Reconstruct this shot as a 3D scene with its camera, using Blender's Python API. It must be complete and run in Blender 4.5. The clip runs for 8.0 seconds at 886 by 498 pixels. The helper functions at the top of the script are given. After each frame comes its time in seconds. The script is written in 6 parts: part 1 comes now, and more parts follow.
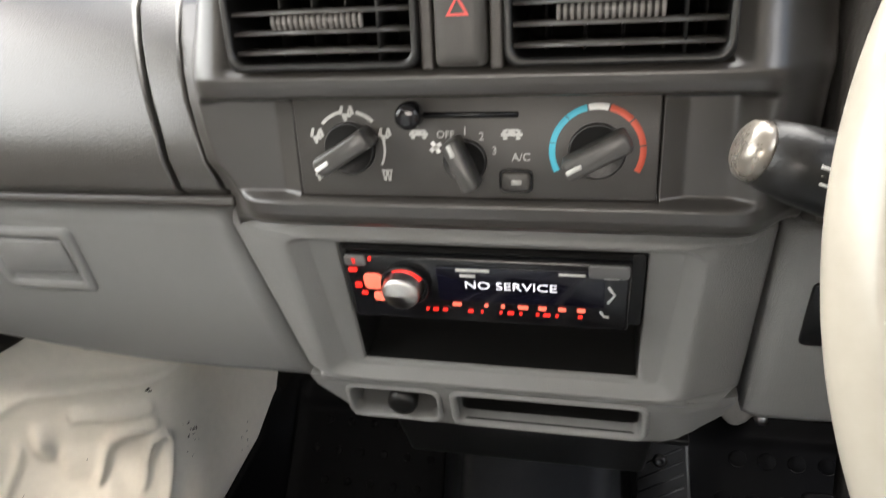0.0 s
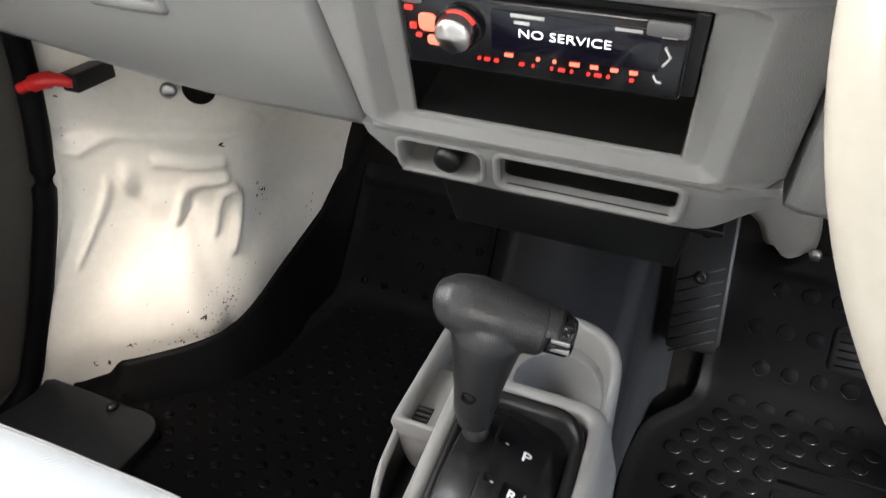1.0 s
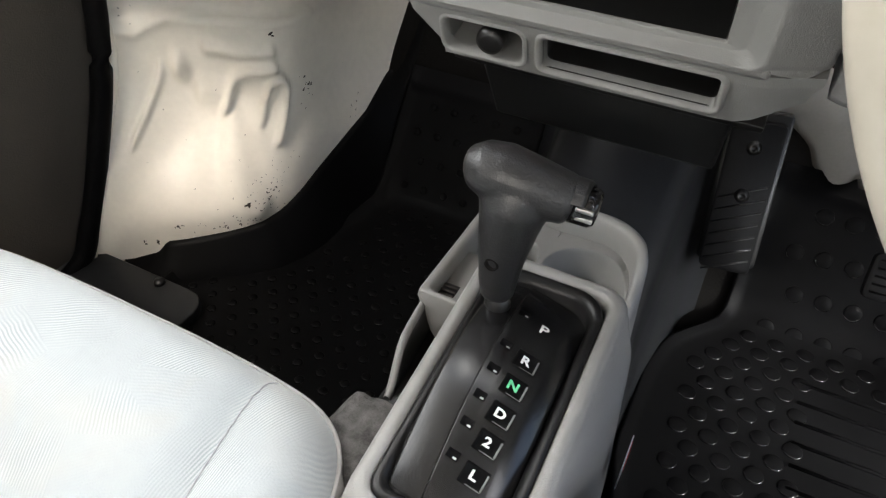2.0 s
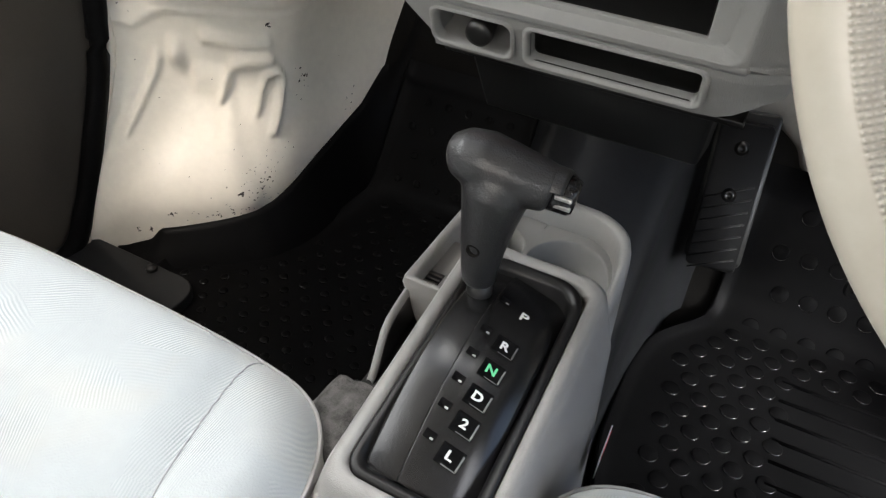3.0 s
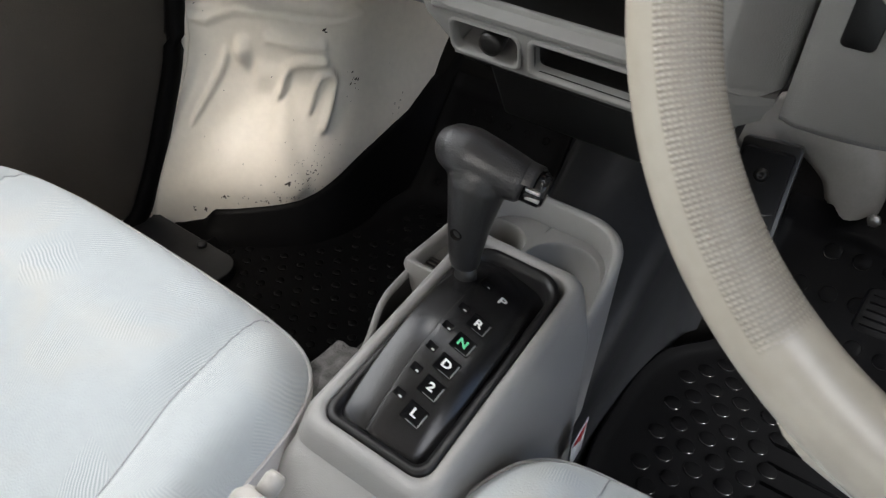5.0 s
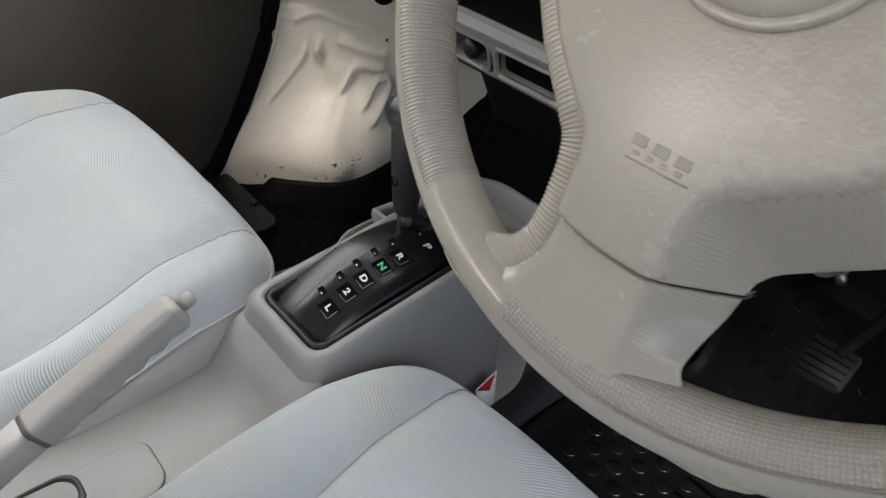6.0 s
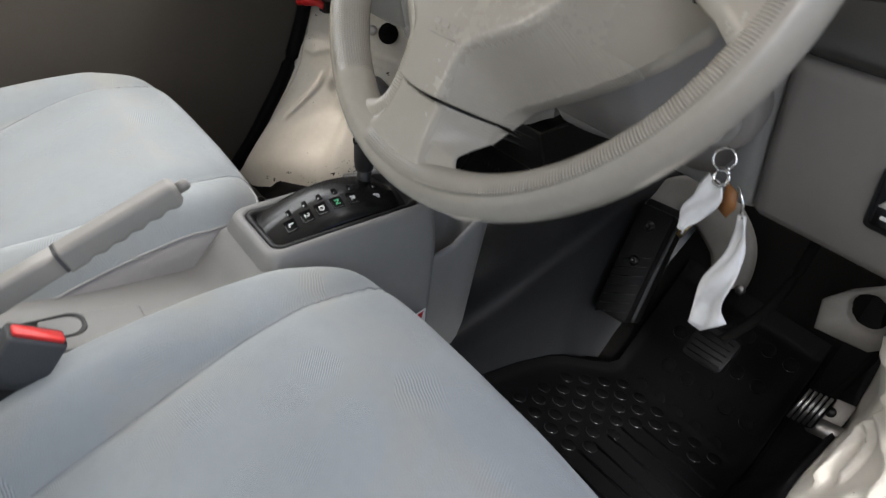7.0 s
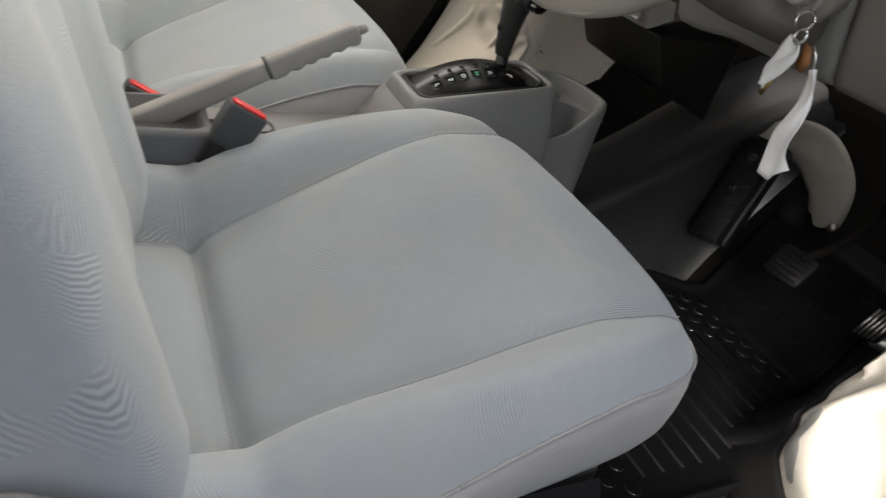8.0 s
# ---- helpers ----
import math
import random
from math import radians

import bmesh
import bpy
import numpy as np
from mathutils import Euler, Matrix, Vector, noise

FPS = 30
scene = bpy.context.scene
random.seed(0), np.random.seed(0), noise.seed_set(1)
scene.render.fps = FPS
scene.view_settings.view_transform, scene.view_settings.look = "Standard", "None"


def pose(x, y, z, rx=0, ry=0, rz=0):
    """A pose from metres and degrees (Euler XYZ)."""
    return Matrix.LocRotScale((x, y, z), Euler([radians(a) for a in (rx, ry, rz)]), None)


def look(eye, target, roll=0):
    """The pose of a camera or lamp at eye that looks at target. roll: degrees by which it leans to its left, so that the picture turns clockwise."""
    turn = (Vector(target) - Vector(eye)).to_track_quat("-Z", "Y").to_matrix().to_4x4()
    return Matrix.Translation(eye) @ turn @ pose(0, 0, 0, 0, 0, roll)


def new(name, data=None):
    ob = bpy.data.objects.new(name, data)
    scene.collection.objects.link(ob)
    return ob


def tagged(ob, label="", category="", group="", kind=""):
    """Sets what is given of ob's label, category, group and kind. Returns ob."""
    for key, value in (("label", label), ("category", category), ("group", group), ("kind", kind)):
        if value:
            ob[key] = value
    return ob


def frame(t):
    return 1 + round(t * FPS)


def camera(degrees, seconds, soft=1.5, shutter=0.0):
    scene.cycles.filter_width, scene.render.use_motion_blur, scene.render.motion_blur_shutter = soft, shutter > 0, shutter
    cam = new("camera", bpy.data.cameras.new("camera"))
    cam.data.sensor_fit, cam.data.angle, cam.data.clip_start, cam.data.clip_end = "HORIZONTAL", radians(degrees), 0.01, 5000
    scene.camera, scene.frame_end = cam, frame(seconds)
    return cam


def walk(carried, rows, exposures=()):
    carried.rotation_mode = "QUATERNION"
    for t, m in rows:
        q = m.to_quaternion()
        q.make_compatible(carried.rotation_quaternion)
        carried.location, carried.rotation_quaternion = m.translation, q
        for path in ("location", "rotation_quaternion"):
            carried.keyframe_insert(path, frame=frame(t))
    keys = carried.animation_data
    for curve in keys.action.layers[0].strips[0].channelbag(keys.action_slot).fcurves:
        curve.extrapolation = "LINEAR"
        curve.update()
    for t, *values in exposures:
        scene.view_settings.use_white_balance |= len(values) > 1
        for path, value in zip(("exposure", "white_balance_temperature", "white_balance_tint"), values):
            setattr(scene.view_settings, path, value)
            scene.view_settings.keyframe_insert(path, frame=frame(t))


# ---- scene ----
cam = camera(66.1, 8.0, soft=1.3, shutter=0.22)
PATH = [
    (0, (0.092, 0.021, 0.827), (-0.348, 1.837, 0.114), -2.8),
    (0.5, (0.105, 0.003, 0.797), (-0.479, 1.67, -0.141), 0.4),
    (1, (0.121, -0.001, 0.786), (-0.472, 1.527, -0.361), 1.0),
    (1.5, (0.125, -0.019, 0.766), (-0.514, 1.398, -0.492), 2.5),
    (2, (0.143, -0.029, 0.761), (-0.512, 1.34, -0.541), 2.3),
    (3.5, (0.158, -0.037, 0.759), (-0.491, 1.334, -0.545), 4.7),
    (4, (0.156, -0.038, 0.758), (-0.5, 1.322, -0.555), 5.2),
    (4.2, (0.158, -0.037, 0.765), (-0.546, 1.301, -0.545), 3.6),
    (5.5, (0.325, -0.068, 0.782), (-0.619, 1.184, -0.459), 6.8),
    (6, (0.434, -0.073, 0.796), (-0.68, 1.092, -0.388), 8.2),
    (6.5, (0.527, -0.095, 0.801), (-0.676, 1.104, -0.253), 10.0),
    (7, (0.67, -0.14, 0.78), (-0.615, 1.037, -0.203), 11.9),
    (7.3, (0.764, -0.152, 0.741), (-0.619, 0.918, -0.229), 11.3),
    (7.5, (0.8, -0.177, 0.728), (-0.565, 0.882, -0.281), 13.0),
    (7.7, (0.833, -0.188, 0.718), (-0.532, 0.813, -0.347), 15.5),
    (8, (0.869, -0.242, 0.702), (-0.577, 0.662, -0.344), 15.7),
]
walk(cam, [(t, look(eye, target, roll)) for t, eye, target, roll in PATH], [(0.0, 1.92, 7250, 13), (0.6, 2.32, 7100, 13), (1.3, 2.44, 6950, 13), (2.0, 2.08, 7150, 12), (4.0, 2.00, 7000, 12), (5.5, 1.53, 6950, 13), (6.5, 1.24, 7000, 14), (7.3, 1.36, 7150, 13), (8.0, 1.04, 7700, 13)])

# ---------------------------------------------------------------- light
world = bpy.data.worlds.new("sky")
scene.world = world
world.use_nodes = True
wn = world.node_tree.nodes
sky = wn.new("ShaderNodeTexSky")
sky.sky_type, sky.sun_disc, sky.sun_elevation, sky.sun_rotation = "NISHITA", False, radians(55), radians(190)
sky.air_density, sky.dust_density = 1.0, 3.0
wn["Background"].inputs[1].default_value = 0.125
world.node_tree.links.new(sky.outputs[0], wn["Background"].inputs[0])
sun_data = bpy.data.lights.new("sun", "SUN")
sun_data.energy, sun_data.angle, sun_data.color = 1.2, radians(14), (1.0, 0.95, 0.88)
sun = new("sun", sun_data)
sun.matrix_world = look((-0.6, -3.0, 4.3), (0, 0, 0))


def window_light(name, at, target, width, height, watts, color, spread=180):
    """Sky light that falls through an opening of the cabin, plus one added fill."""
    la = bpy.data.lights.new(name, "AREA")
    la.shape, la.size, la.size_y, la.energy, la.color = "RECTANGLE", width, height, watts, color
    la.spread = radians(spread)
    new(name, la).matrix_world = look(at, target)


window_light("door_opening_light", (1.12, -0.30, 1.36), (0.36, 0.16, 0.66), 0.7, 0.5, 1.5, (0.95, 0.98, 1.0))
# added narrow fill lamp that brightens only the right wheel arch
window_light("arch_fill_light", (1.06, 0.26, 0.58), (0.69, 0.45, 0.25), 0.26, 0.26, 0.80, (0.92, 0.97, 1.0), 45)
window_light("windscreen_light", (0.06, 0.80, 1.42), (0.03, 0.25, 0.60), 1.2, 0.70, 8.2, (0.975, 0.985, 1.0))
window_light("rear_window_light", (0.0, -1.22, 0.99), (0.03, 0.35, 0.80), 0.9, 0.24, 3.1, (1.0, 0.98, 0.96))
window_light("passenger_window_light", (-0.85, 0.14, 1.12), (0.0, 0.16, 0.45), 1.15, 0.52, 3.4, (0.965, 0.985, 1.0))


# ---------------------------------------------------------------- materials
def material(name, color, rough=0.5, metal=0.0, grain=0.0, grain_size=600.0, vary=0.12, vary_size=9.0, coat=0.0, emit=None, power=0.0, spec=0.5, uneven=0.12):
    m = bpy.data.materials.new(name)
    m.use_nodes = True
    n, k = m.node_tree.nodes, m.node_tree.links
    b = n["Principled BSDF"]
    b.inputs["Metallic"].default_value = metal
    b.inputs["Specular IOR Level"].default_value = spec
    b.inputs["Coat Weight"].default_value = coat
    b.inputs["Coat Roughness"].default_value = 0.2
    b.inputs["Base Color"].default_value = (*color, 1)
    b.inputs["Roughness"].default_value = rough
    if emit:
        b.inputs["Emission Color"].default_value = (*emit, 1)
        b.inputs["Emission Strength"].default_value = power
        return m
    co = n.new("ShaderNodeTexCoord")
    no = n.new("ShaderNodeTexNoise")
    no.inputs["Scale"].default_value, no.inputs["Detail"].default_value = vary_size, 6
    k.new(co.outputs["Object"], no.inputs["Vector"])
    fine = n.new("ShaderNodeTexNoise")
    fine.inputs["Scale"].default_value, fine.inputs["Detail"].default_value = vary_size * 14, 3
    k.new(co.outputs["Object"], fine.inputs["Vector"])
    add = n.new("ShaderNodeMath")
    add.operation = "MULTIPLY_ADD"
    add.inputs[1].default_value = 0.35
    k.new(fine.outputs[0], add.inputs[0])
    k.new(no.outputs[0], add.inputs[2])
    ramp = n.new("ShaderNodeValToRGB")
    ramp.color_ramp.elements[0].position, ramp.color_ramp.elements[1].position = 0.4, 0.95
    ramp.color_ramp.elements[0].color = (*[c * (1 - vary) for c in color], 1)
    ramp.color_ramp.elements[1].color = (*[min(1, c * (1 + vary)) for c in color], 1)
    k.new(add.outputs[0], ramp.inputs[0])
    k.new(ramp.outputs[0], b.inputs["Base Color"])
    ro = n.new("ShaderNodeMapRange")
    ro.inputs[1].default_value, ro.inputs[2].default_value = 0.35, 0.95
    ro.inputs[3].default_value, ro.inputs[4].default_value = max(0.03, rough * (1 - uneven)), min(1, rough * (1 + uneven))
    k.new(add.outputs[0], ro.inputs[0])
    k.new(ro.outputs[0], b.inputs["Roughness"])
    if grain:
        g = n.new("ShaderNodeTexNoise")
        g.inputs["Scale"].default_value, g.inputs["Detail"].default_value = grain_size, 2
        k.new(co.outputs["Object"], g.inputs["Vector"])
        bu = n.new("ShaderNodeBump")
        bu.inputs["Strength"].default_value, bu.inputs["Distance"].default_value = grain, 0.001
        k.new(g.outputs[0], bu.inputs["Height"])
        k.new(bu.outputs[0], b.inputs["Normal"])
    return m


M_DARK = material("dark_dash_plastic", (0.045, 0.041, 0.037), 0.42, grain=0.35, grain_size=900)
M_PANEL = material("climate_panel_plastic", (0.050, 0.047, 0.043), 0.46, grain=0.15, grain_size=1500)
M_GREY = material("grey_dash_plastic", (0.188, 0.188, 0.184), 0.42, grain=0.4, grain_size=1100, vary=0.06)
M_CONSOLE = material("grey_console_plastic", (0.222, 0.218, 0.213), 0.42, grain=0.35, grain_size=1100, vary=0.07)
M_BLACK = material("black_plastic", (0.007, 0.007, 0.007), 0.35, grain=0.15, grain_size=900)
M_GLOSS = material("black_gloss_plastic", (0.008, 0.008, 0.009), 0.16, vary=0.05)
M_DRUM = material("black_selector_plate", (0.007, 0.007, 0.0075), 0.25, vary=0.04, vary_size=2, spec=0.52)
M_RUBBER = material("black_rubber", (0.0041, 0.0041, 0.0044), 0.42, grain=0.12, grain_size=700, vary=0.4, vary_size=5, spec=0.045)
M_CARPET = material("grey_carpet", (0.084, 0.081, 0.079), 0.95, grain=1.0, grain_size=420, vary=0.7, vary_size=90, spec=0.1)
M_UNDER = material("dark_felt", (0.007, 0.0065, 0.006), 0.9, grain=0.6, grain_size=300, spec=0.08)
M_VINYL = material("dark_grey_vinyl", (0.0150, 0.0157, 0.0175), 0.32, grain=0.1, vary=0.45, vary_size=7, spec=0.4)
M_DOOR = material("dark_door_trim", (0.075, 0.064, 0.052), 0.7, grain=0.4, grain_size=500, vary=0.15)
M_CHROME = material("chrome", (0.75, 0.74, 0.72), 0.16, metal=1.0, vary=0.05)
M_STEEL = material("brushed_steel", (0.45, 0.44, 0.43), 0.35, metal=1.0, vary=0.25, vary_size=40)
M_WHITE_INK = material("white_print", (0.75, 0.75, 0.73), 0.5)
M_GREY_INK = material("grey_print", (0.50, 0.50, 0.48), 0.5)
M_BLUE_INK = material("blue_print", (0.05, 0.42, 0.55), 0.5)
M_RED_INK = material("red_print", (0.55, 0.09, 0.05), 0.5)
M_GREEN_INK = material("green_print", (0.12, 0.6, 0.3), 0.5)
M_RED = material("red_plastic", (0.62, 0.02, 0.02), 0.35)
M_REDLENS = material("red_button", (0.65, 0.06, 0.05), 0.4)
M_GLOWRED = material("red_backlight", (0.3, 0.01, 0.01), 0.4, emit=(1.0, 0.03, 0.02), power=0.36)
M_GLOWSOFT = material("pale_red_backlight", (0.4, 0.05, 0.04), 0.4, emit=(1.0, 0.16, 0.10), power=0.45)
M_GLOWWHITE = material("white_display_segments", (0.5, 0.5, 0.55), 0.4, emit=(0.85, 0.88, 1.0), power=0.32)
M_DISPLAY = material("display_glass", (0.006, 0.006, 0.012), 0.08)
M_BEIGE = material("beige_wheel_plastic", (0.33, 0.306, 0.262), 0.27, grain=0.12, grain_size=560, vary=0.04, vary_size=16, spec=0.65, uneven=0.03)
M_BEZEL = material("black_bezel_plastic", (0.008, 0.008, 0.0085), 0.33, vary=0.04, spec=0.32)
M_KNOB = material("dark_grey_knob", (0.016, 0.016, 0.017), 0.36, grain=0.32, grain_size=800, spec=0.55)
M_LEVER = material("grey_lever_plastic", (0.26, 0.25, 0.235), 0.42, grain=0.2, vary=0.05)
M_CLOTH = material("white_ribbon_cloth", (0.86, 0.86, 0.85), 0.8, grain=0.3, grain_size=900)
M_BROWN = material("brown_leather", (0.28, 0.12, 0.04), 0.5)
M_GROUND = material("asphalt", (0.07, 0.068, 0.065), 0.9, grain=0.5, grain_size=60, vary=0.2, vary_size=1.0)
M_HEAD = material("grey_headliner", (0.45, 0.44, 0.42), 0.9, vary=0.05)
M_PAD = material("dark_grained_pad", (0.052, 0.049, 0.045), 0.34, grain=0.24, grain_size=800, vary=0.08, spec=1.0, uneven=0.05)
M_KEYGREY = material("smoky_grey_key", (0.12, 0.12, 0.12), 0.3, vary=0.05)
M_SPUN = material("spun_metal", (0.72, 0.70, 0.68), 0.28, metal=1.0, vary=0.1)
spin = M_SPUN.node_tree.nodes.new("ShaderNodeTangent")
spin.direction_type, spin.axis = "RADIAL", "Y"
M_SPUN.node_tree.links.new(spin.outputs[0], M_SPUN.node_tree.nodes["Principled BSDF"].inputs["Tangent"])
M_SPUN.node_tree.nodes["Principled BSDF"].inputs["Anisotropic"].default_value = 0.9
M_CAP = material("worn_silver_plastic", (0.30, 0.275, 0.24), 0.27, metal=0.7, vary=0.15, vary_size=60)
M_BRASS = material("brass", (0.45, 0.33, 0.12), 0.35, metal=1.0)
M_REST = material("dark_grey_rubber", (0.009, 0.009, 0.0095), 0.48, grain=0.3, grain_size=700, spec=0.09)
M_BRIGHT = material("bright_painted_steel", (0.46, 0.44, 0.41), 0.4, vary=0.15, vary_size=30)
M_PALE = material("bare_pale_steel", (0.24, 0.226, 0.205), 0.45, vary=0.15, vary_size=20)
# paler, glossier than the mat: for the crescent glints on the studs
M_STUD_GLINT = material("stud_glint_rubber", (0.006, 0.006, 0.0063), 0.22, vary=0.5, vary_size=25, spec=0.5)
M_SEAMLINE = material("dark_join", (0.20, 0.185, 0.15), 0.6)
M_TRAY = material("dark_grey_tray_plastic", (0.085, 0.085, 0.088), 0.5, grain=0.3, grain_size=1100, vary=0.08)
M_STACK = material("satin_dark_dash_plastic", (0.040, 0.037, 0.034), 0.34, vary=0.06, spec=0.9, uneven=0.05)
# darker than the pad: the embossing's shade is set as colour
M_EMBOSS = material("shaded_embossing", (0.285, 0.262, 0.222), 0.45)
M_COLUMN = material("dark_grey_column_plastic", (0.20, 0.186, 0.172), 0.46, grain=0.25, grain_size=1100, vary=0.07)
M_GLASS = bpy.data.materials.new("window_glass")
M_GLASS.use_nodes = True
M_GLASS.node_tree.nodes["Principled BSDF"].inputs["Transmission Weight"].default_value = 1.0
M_GLASS.node_tree.nodes["Principled BSDF"].inputs["Roughness"].default_value = 0.02
M_GLASS.node_tree.nodes["Principled BSDF"].inputs["Base Color"].default_value = (0.9, 0.95, 0.92, 1)


# ---------------------------------------------------------------- building tools
def thing(name, label, category, at=(0, 0, 0), turn=(0, 0, 0), group="", kind=""):
    ob = new(name)
    ob.matrix_basis = pose(*at, *turn)
    ob.empty_display_size = 0.02
    return tagged(ob, label, category, group, kind)


def mesh_of(name, bm, mat, smooth=True):
    me = bpy.data.meshes.new(name)
    bmesh.ops.recalc_face_normals(bm, faces=bm.faces)
    for f in bm.faces:
        f.smooth = smooth
    bm.to_mesh(me)
    bm.free()
    me.materials.append(mat)
    return me


def part(name, bm, mat, parent=None, label="", smooth=True, round_by=0.0, segments=2, angle=35, fuse=0.0):
    """One mesh object, under parent if there is one. round_by: bevel width. fuse: voxel size."""
    ob = new(name, mesh_of(name, bm, mat, smooth))
    ob.parent = parent
    if fuse:
        r = ob.modifiers.new("fuse", "REMESH")
        r.mode, r.voxel_size, r.use_smooth_shade = "VOXEL", fuse, True
        r = ob.modifiers.new("even", "SMOOTH")
        r.iterations, r.factor = 18, 0.5
    if round_by:
        b = ob.modifiers.new("round", "BEVEL")
        b.width, b.segments, b.limit_method, b.angle_limit = round_by, segments, "ANGLE", radians(angle)
        b.harden_normals = False
        w = ob.modifiers.new("shade", "WEIGHTED_NORMAL")
        w.keep_sharp = True
    if label:
        tagged(ob, label)
    return ob


def structure(name, bm, mat, label, category, smooth=False, round_by=0.0):
    return tagged(part(name, bm, mat, None, "", smooth, round_by), label, category, kind="structure")


def box(x0, x1, y0, y1, z0, z1, bm=None):
    bm = bm or bmesh.new()
    v = [bm.verts.new(p) for p in ((x0, y0, z0), (x1, y0, z0), (x1, y1, z0), (x0, y1, z0), (x0, y0, z1), (x1, y0, z1), (x1, y1, z1), (x0, y1, z1))]
    for q in ((3, 2, 1, 0), (4, 5, 6, 7), (0, 1, 5, 4), (1, 2, 6, 5), (2, 3, 7, 6), (3, 0, 4, 7)):
        bm.faces.new([v[i] for i in q])
    return bm


def loft(rings, closed=True, cap0=False, cap1=False, bm=None):
    """Quads between rings of equally many points."""
    bm = bm or bmesh.new()
    vs = [[bm.verts.new(p) for p in r] for r in rings]
    n = len(vs[0])
    for a, b in zip(vs, vs[1:]):
        for i in range(n if closed else n - 1):
            j = (i + 1) % n
            bm.faces.new((a[i], a[j], b[j], b[i]))
    if cap0:
        bm.faces.new(vs[0][::-1])
    if cap1:
        bm.faces.new(vs[-1])
    return bm


def prism(profile, x0, x1, bm=None, warp=None):
    """A closed y-z profile drawn out along x."""
    f = warp or (lambda x, y, z: (x, y, z))
    return loft([[f(x0, y, z) for y, z in profile], [f(x1, y, z) for y, z in profile]], True, True, True, bm)


def tube(path, radius, n=12, squash=1.0, bm=None, cap=True):
    """A round rod along a path; radius: one number or one a point."""
    pts = [Vector(p) for p in path]
    rad = radius if isinstance(radius, (list, tuple)) else [radius] * len(pts)
    up, rings = Vector((0.02, 0.03, 1)).normalized(), []
    for i, p in enumerate(pts):
        d = (pts[min(i + 1, len(pts) - 1)] - pts[max(i - 1, 0)]).normalized()
        if abs(d.dot(up)) > 0.97:
            up = Vector((1, 0.1, 0)).normalized()
        s = d.cross(up).normalized()
        w = s.cross(d).normalized()
        rings.append([p + rad[i] * (math.cos(a) * s + squash * math.sin(a) * w) for a in (2 * math.pi * k / n for k in range(n))])
    return loft(rings, True, cap, cap, bm)


def spline(points, steps=8):
    """A smooth line through the points."""
    p = [Vector(q) for q in points]
    p = [2 * p[0] - p[1]] + p + [2 * p[-1] - p[-2]]
    out = []
    for i in range(1, len(p) - 2):
        for k in range(steps):
            t = k / steps
            out.append(0.5 * (2 * p[i] + (p[i + 1] - p[i - 1]) * t + (2 * p[i - 1] - 5 * p[i] + 4 * p[i + 1] - p[i + 2]) * t * t + (3 * p[i] - p[i - 1] - 3 * p[i + 1] + p[i + 2]) * t ** 3))
    return out + [p[-2]]


def rounded(x0, x1, y0, y1, r, n=6):
    """Points of a rounded rectangle, counter-clockwise."""
    rs = r if isinstance(r, (list, tuple)) else [r] * 4
    out = []
    for (cx, cy, a0), q in zip(((x1, y1, 0), (x0, y1, 90), (x0, y0, 180), (x1, y0, 270)), rs):
        ox, oy = cx - math.copysign(q, cx - (x0 + x1) / 2), cy - math.copysign(q, cy - (y0 + y1) / 2)
        for k in range(n + 1):
            a = radians(a0 + 90 * k / n)
            out.append((ox + q * math.cos(a), oy + q * math.sin(a)))
    return out


def lathe(profile, n=28, bm=None, m=None):
    """A turned body round z from (radius, z) pairs; m places it."""
    m = m or Matrix()
    return loft([[m @ Vector((r * math.cos(2 * math.pi * k / n), r * math.sin(2 * math.pi * k / n), z)) for k in range(n)] for r, z in profile], True, profile[0][0] > 0.0005, profile[-1][0] > 0.0005, bm)


def smoothstep(a, b, x):
    t = max(0.0, min(1.0, (x - a) / (b - a)))
    return t * t * (3 - 2 * t)


def letters(name, text, size, mat, parent, m, depth=0.0003, align="CENTER", squeeze=1.0, bold=0.0):
    """Raised writing from the built-in font, as one mesh."""
    cu = bpy.data.curves.new(name, "FONT")
    cu.body, cu.size, cu.extrude, cu.align_x, cu.align_y, cu.resolution_u = text, size, depth, align, "CENTER", 3
    cu.offset = bold
    tmp = bpy.data.objects.new(name, cu)
    scene.collection.objects.link(tmp)
    me = bpy.data.meshes.new_from_object(tmp.evaluated_get(bpy.context.evaluated_depsgraph_get()))
    bpy.data.objects.remove(tmp)
    bpy.data.curves.remove(cu)
    me.transform(m @ Matrix.Diagonal((squeeze, 1, 1, 1)))
    me.materials.clear()
    me.materials.append(mat)
    ob = new(name, me)
    ob.parent = parent
    return ob


MID = 0.0625        # the car's middle line
FLOOR = 0.10


# ---------------------------------------------------------------- floor, tunnel, body shell
def toe(y):
    """Height of the floor: flat, then rising to the bulkhead."""
    return FLOOR + max(0.0, y - 0.72) * 1.75


def sheet(xs, ys, height, thick=0.0):
    """A surface over a grid of x and y, with an underside where thick is given."""
    rows = [[(x, y, height(x, y)) for x in xs] for y in ys]
    bm = loft(rows, False)
    if thick:
        loft([[(x, y, z - thick) for x, y, z in r] for r in rows], False, bm=bm)
        for a, b in ((rows[0], 1), (rows[-1], 1)):
            loft([a, [(x, y, z - thick) for x, y, z in a]], False, bm=bm)
        for k in (0, -1):
            side = [r[k] for r in rows]
            loft([side, [(x, y, z - thick) for x, y, z in side]], False, bm=bm)
        bmesh.ops.remove_doubles(bm, verts=bm.verts, dist=0.00005)
    return bm


def steps(a, b, n):
    return [a + (b - a) * i / n for i in range(n + 1)]


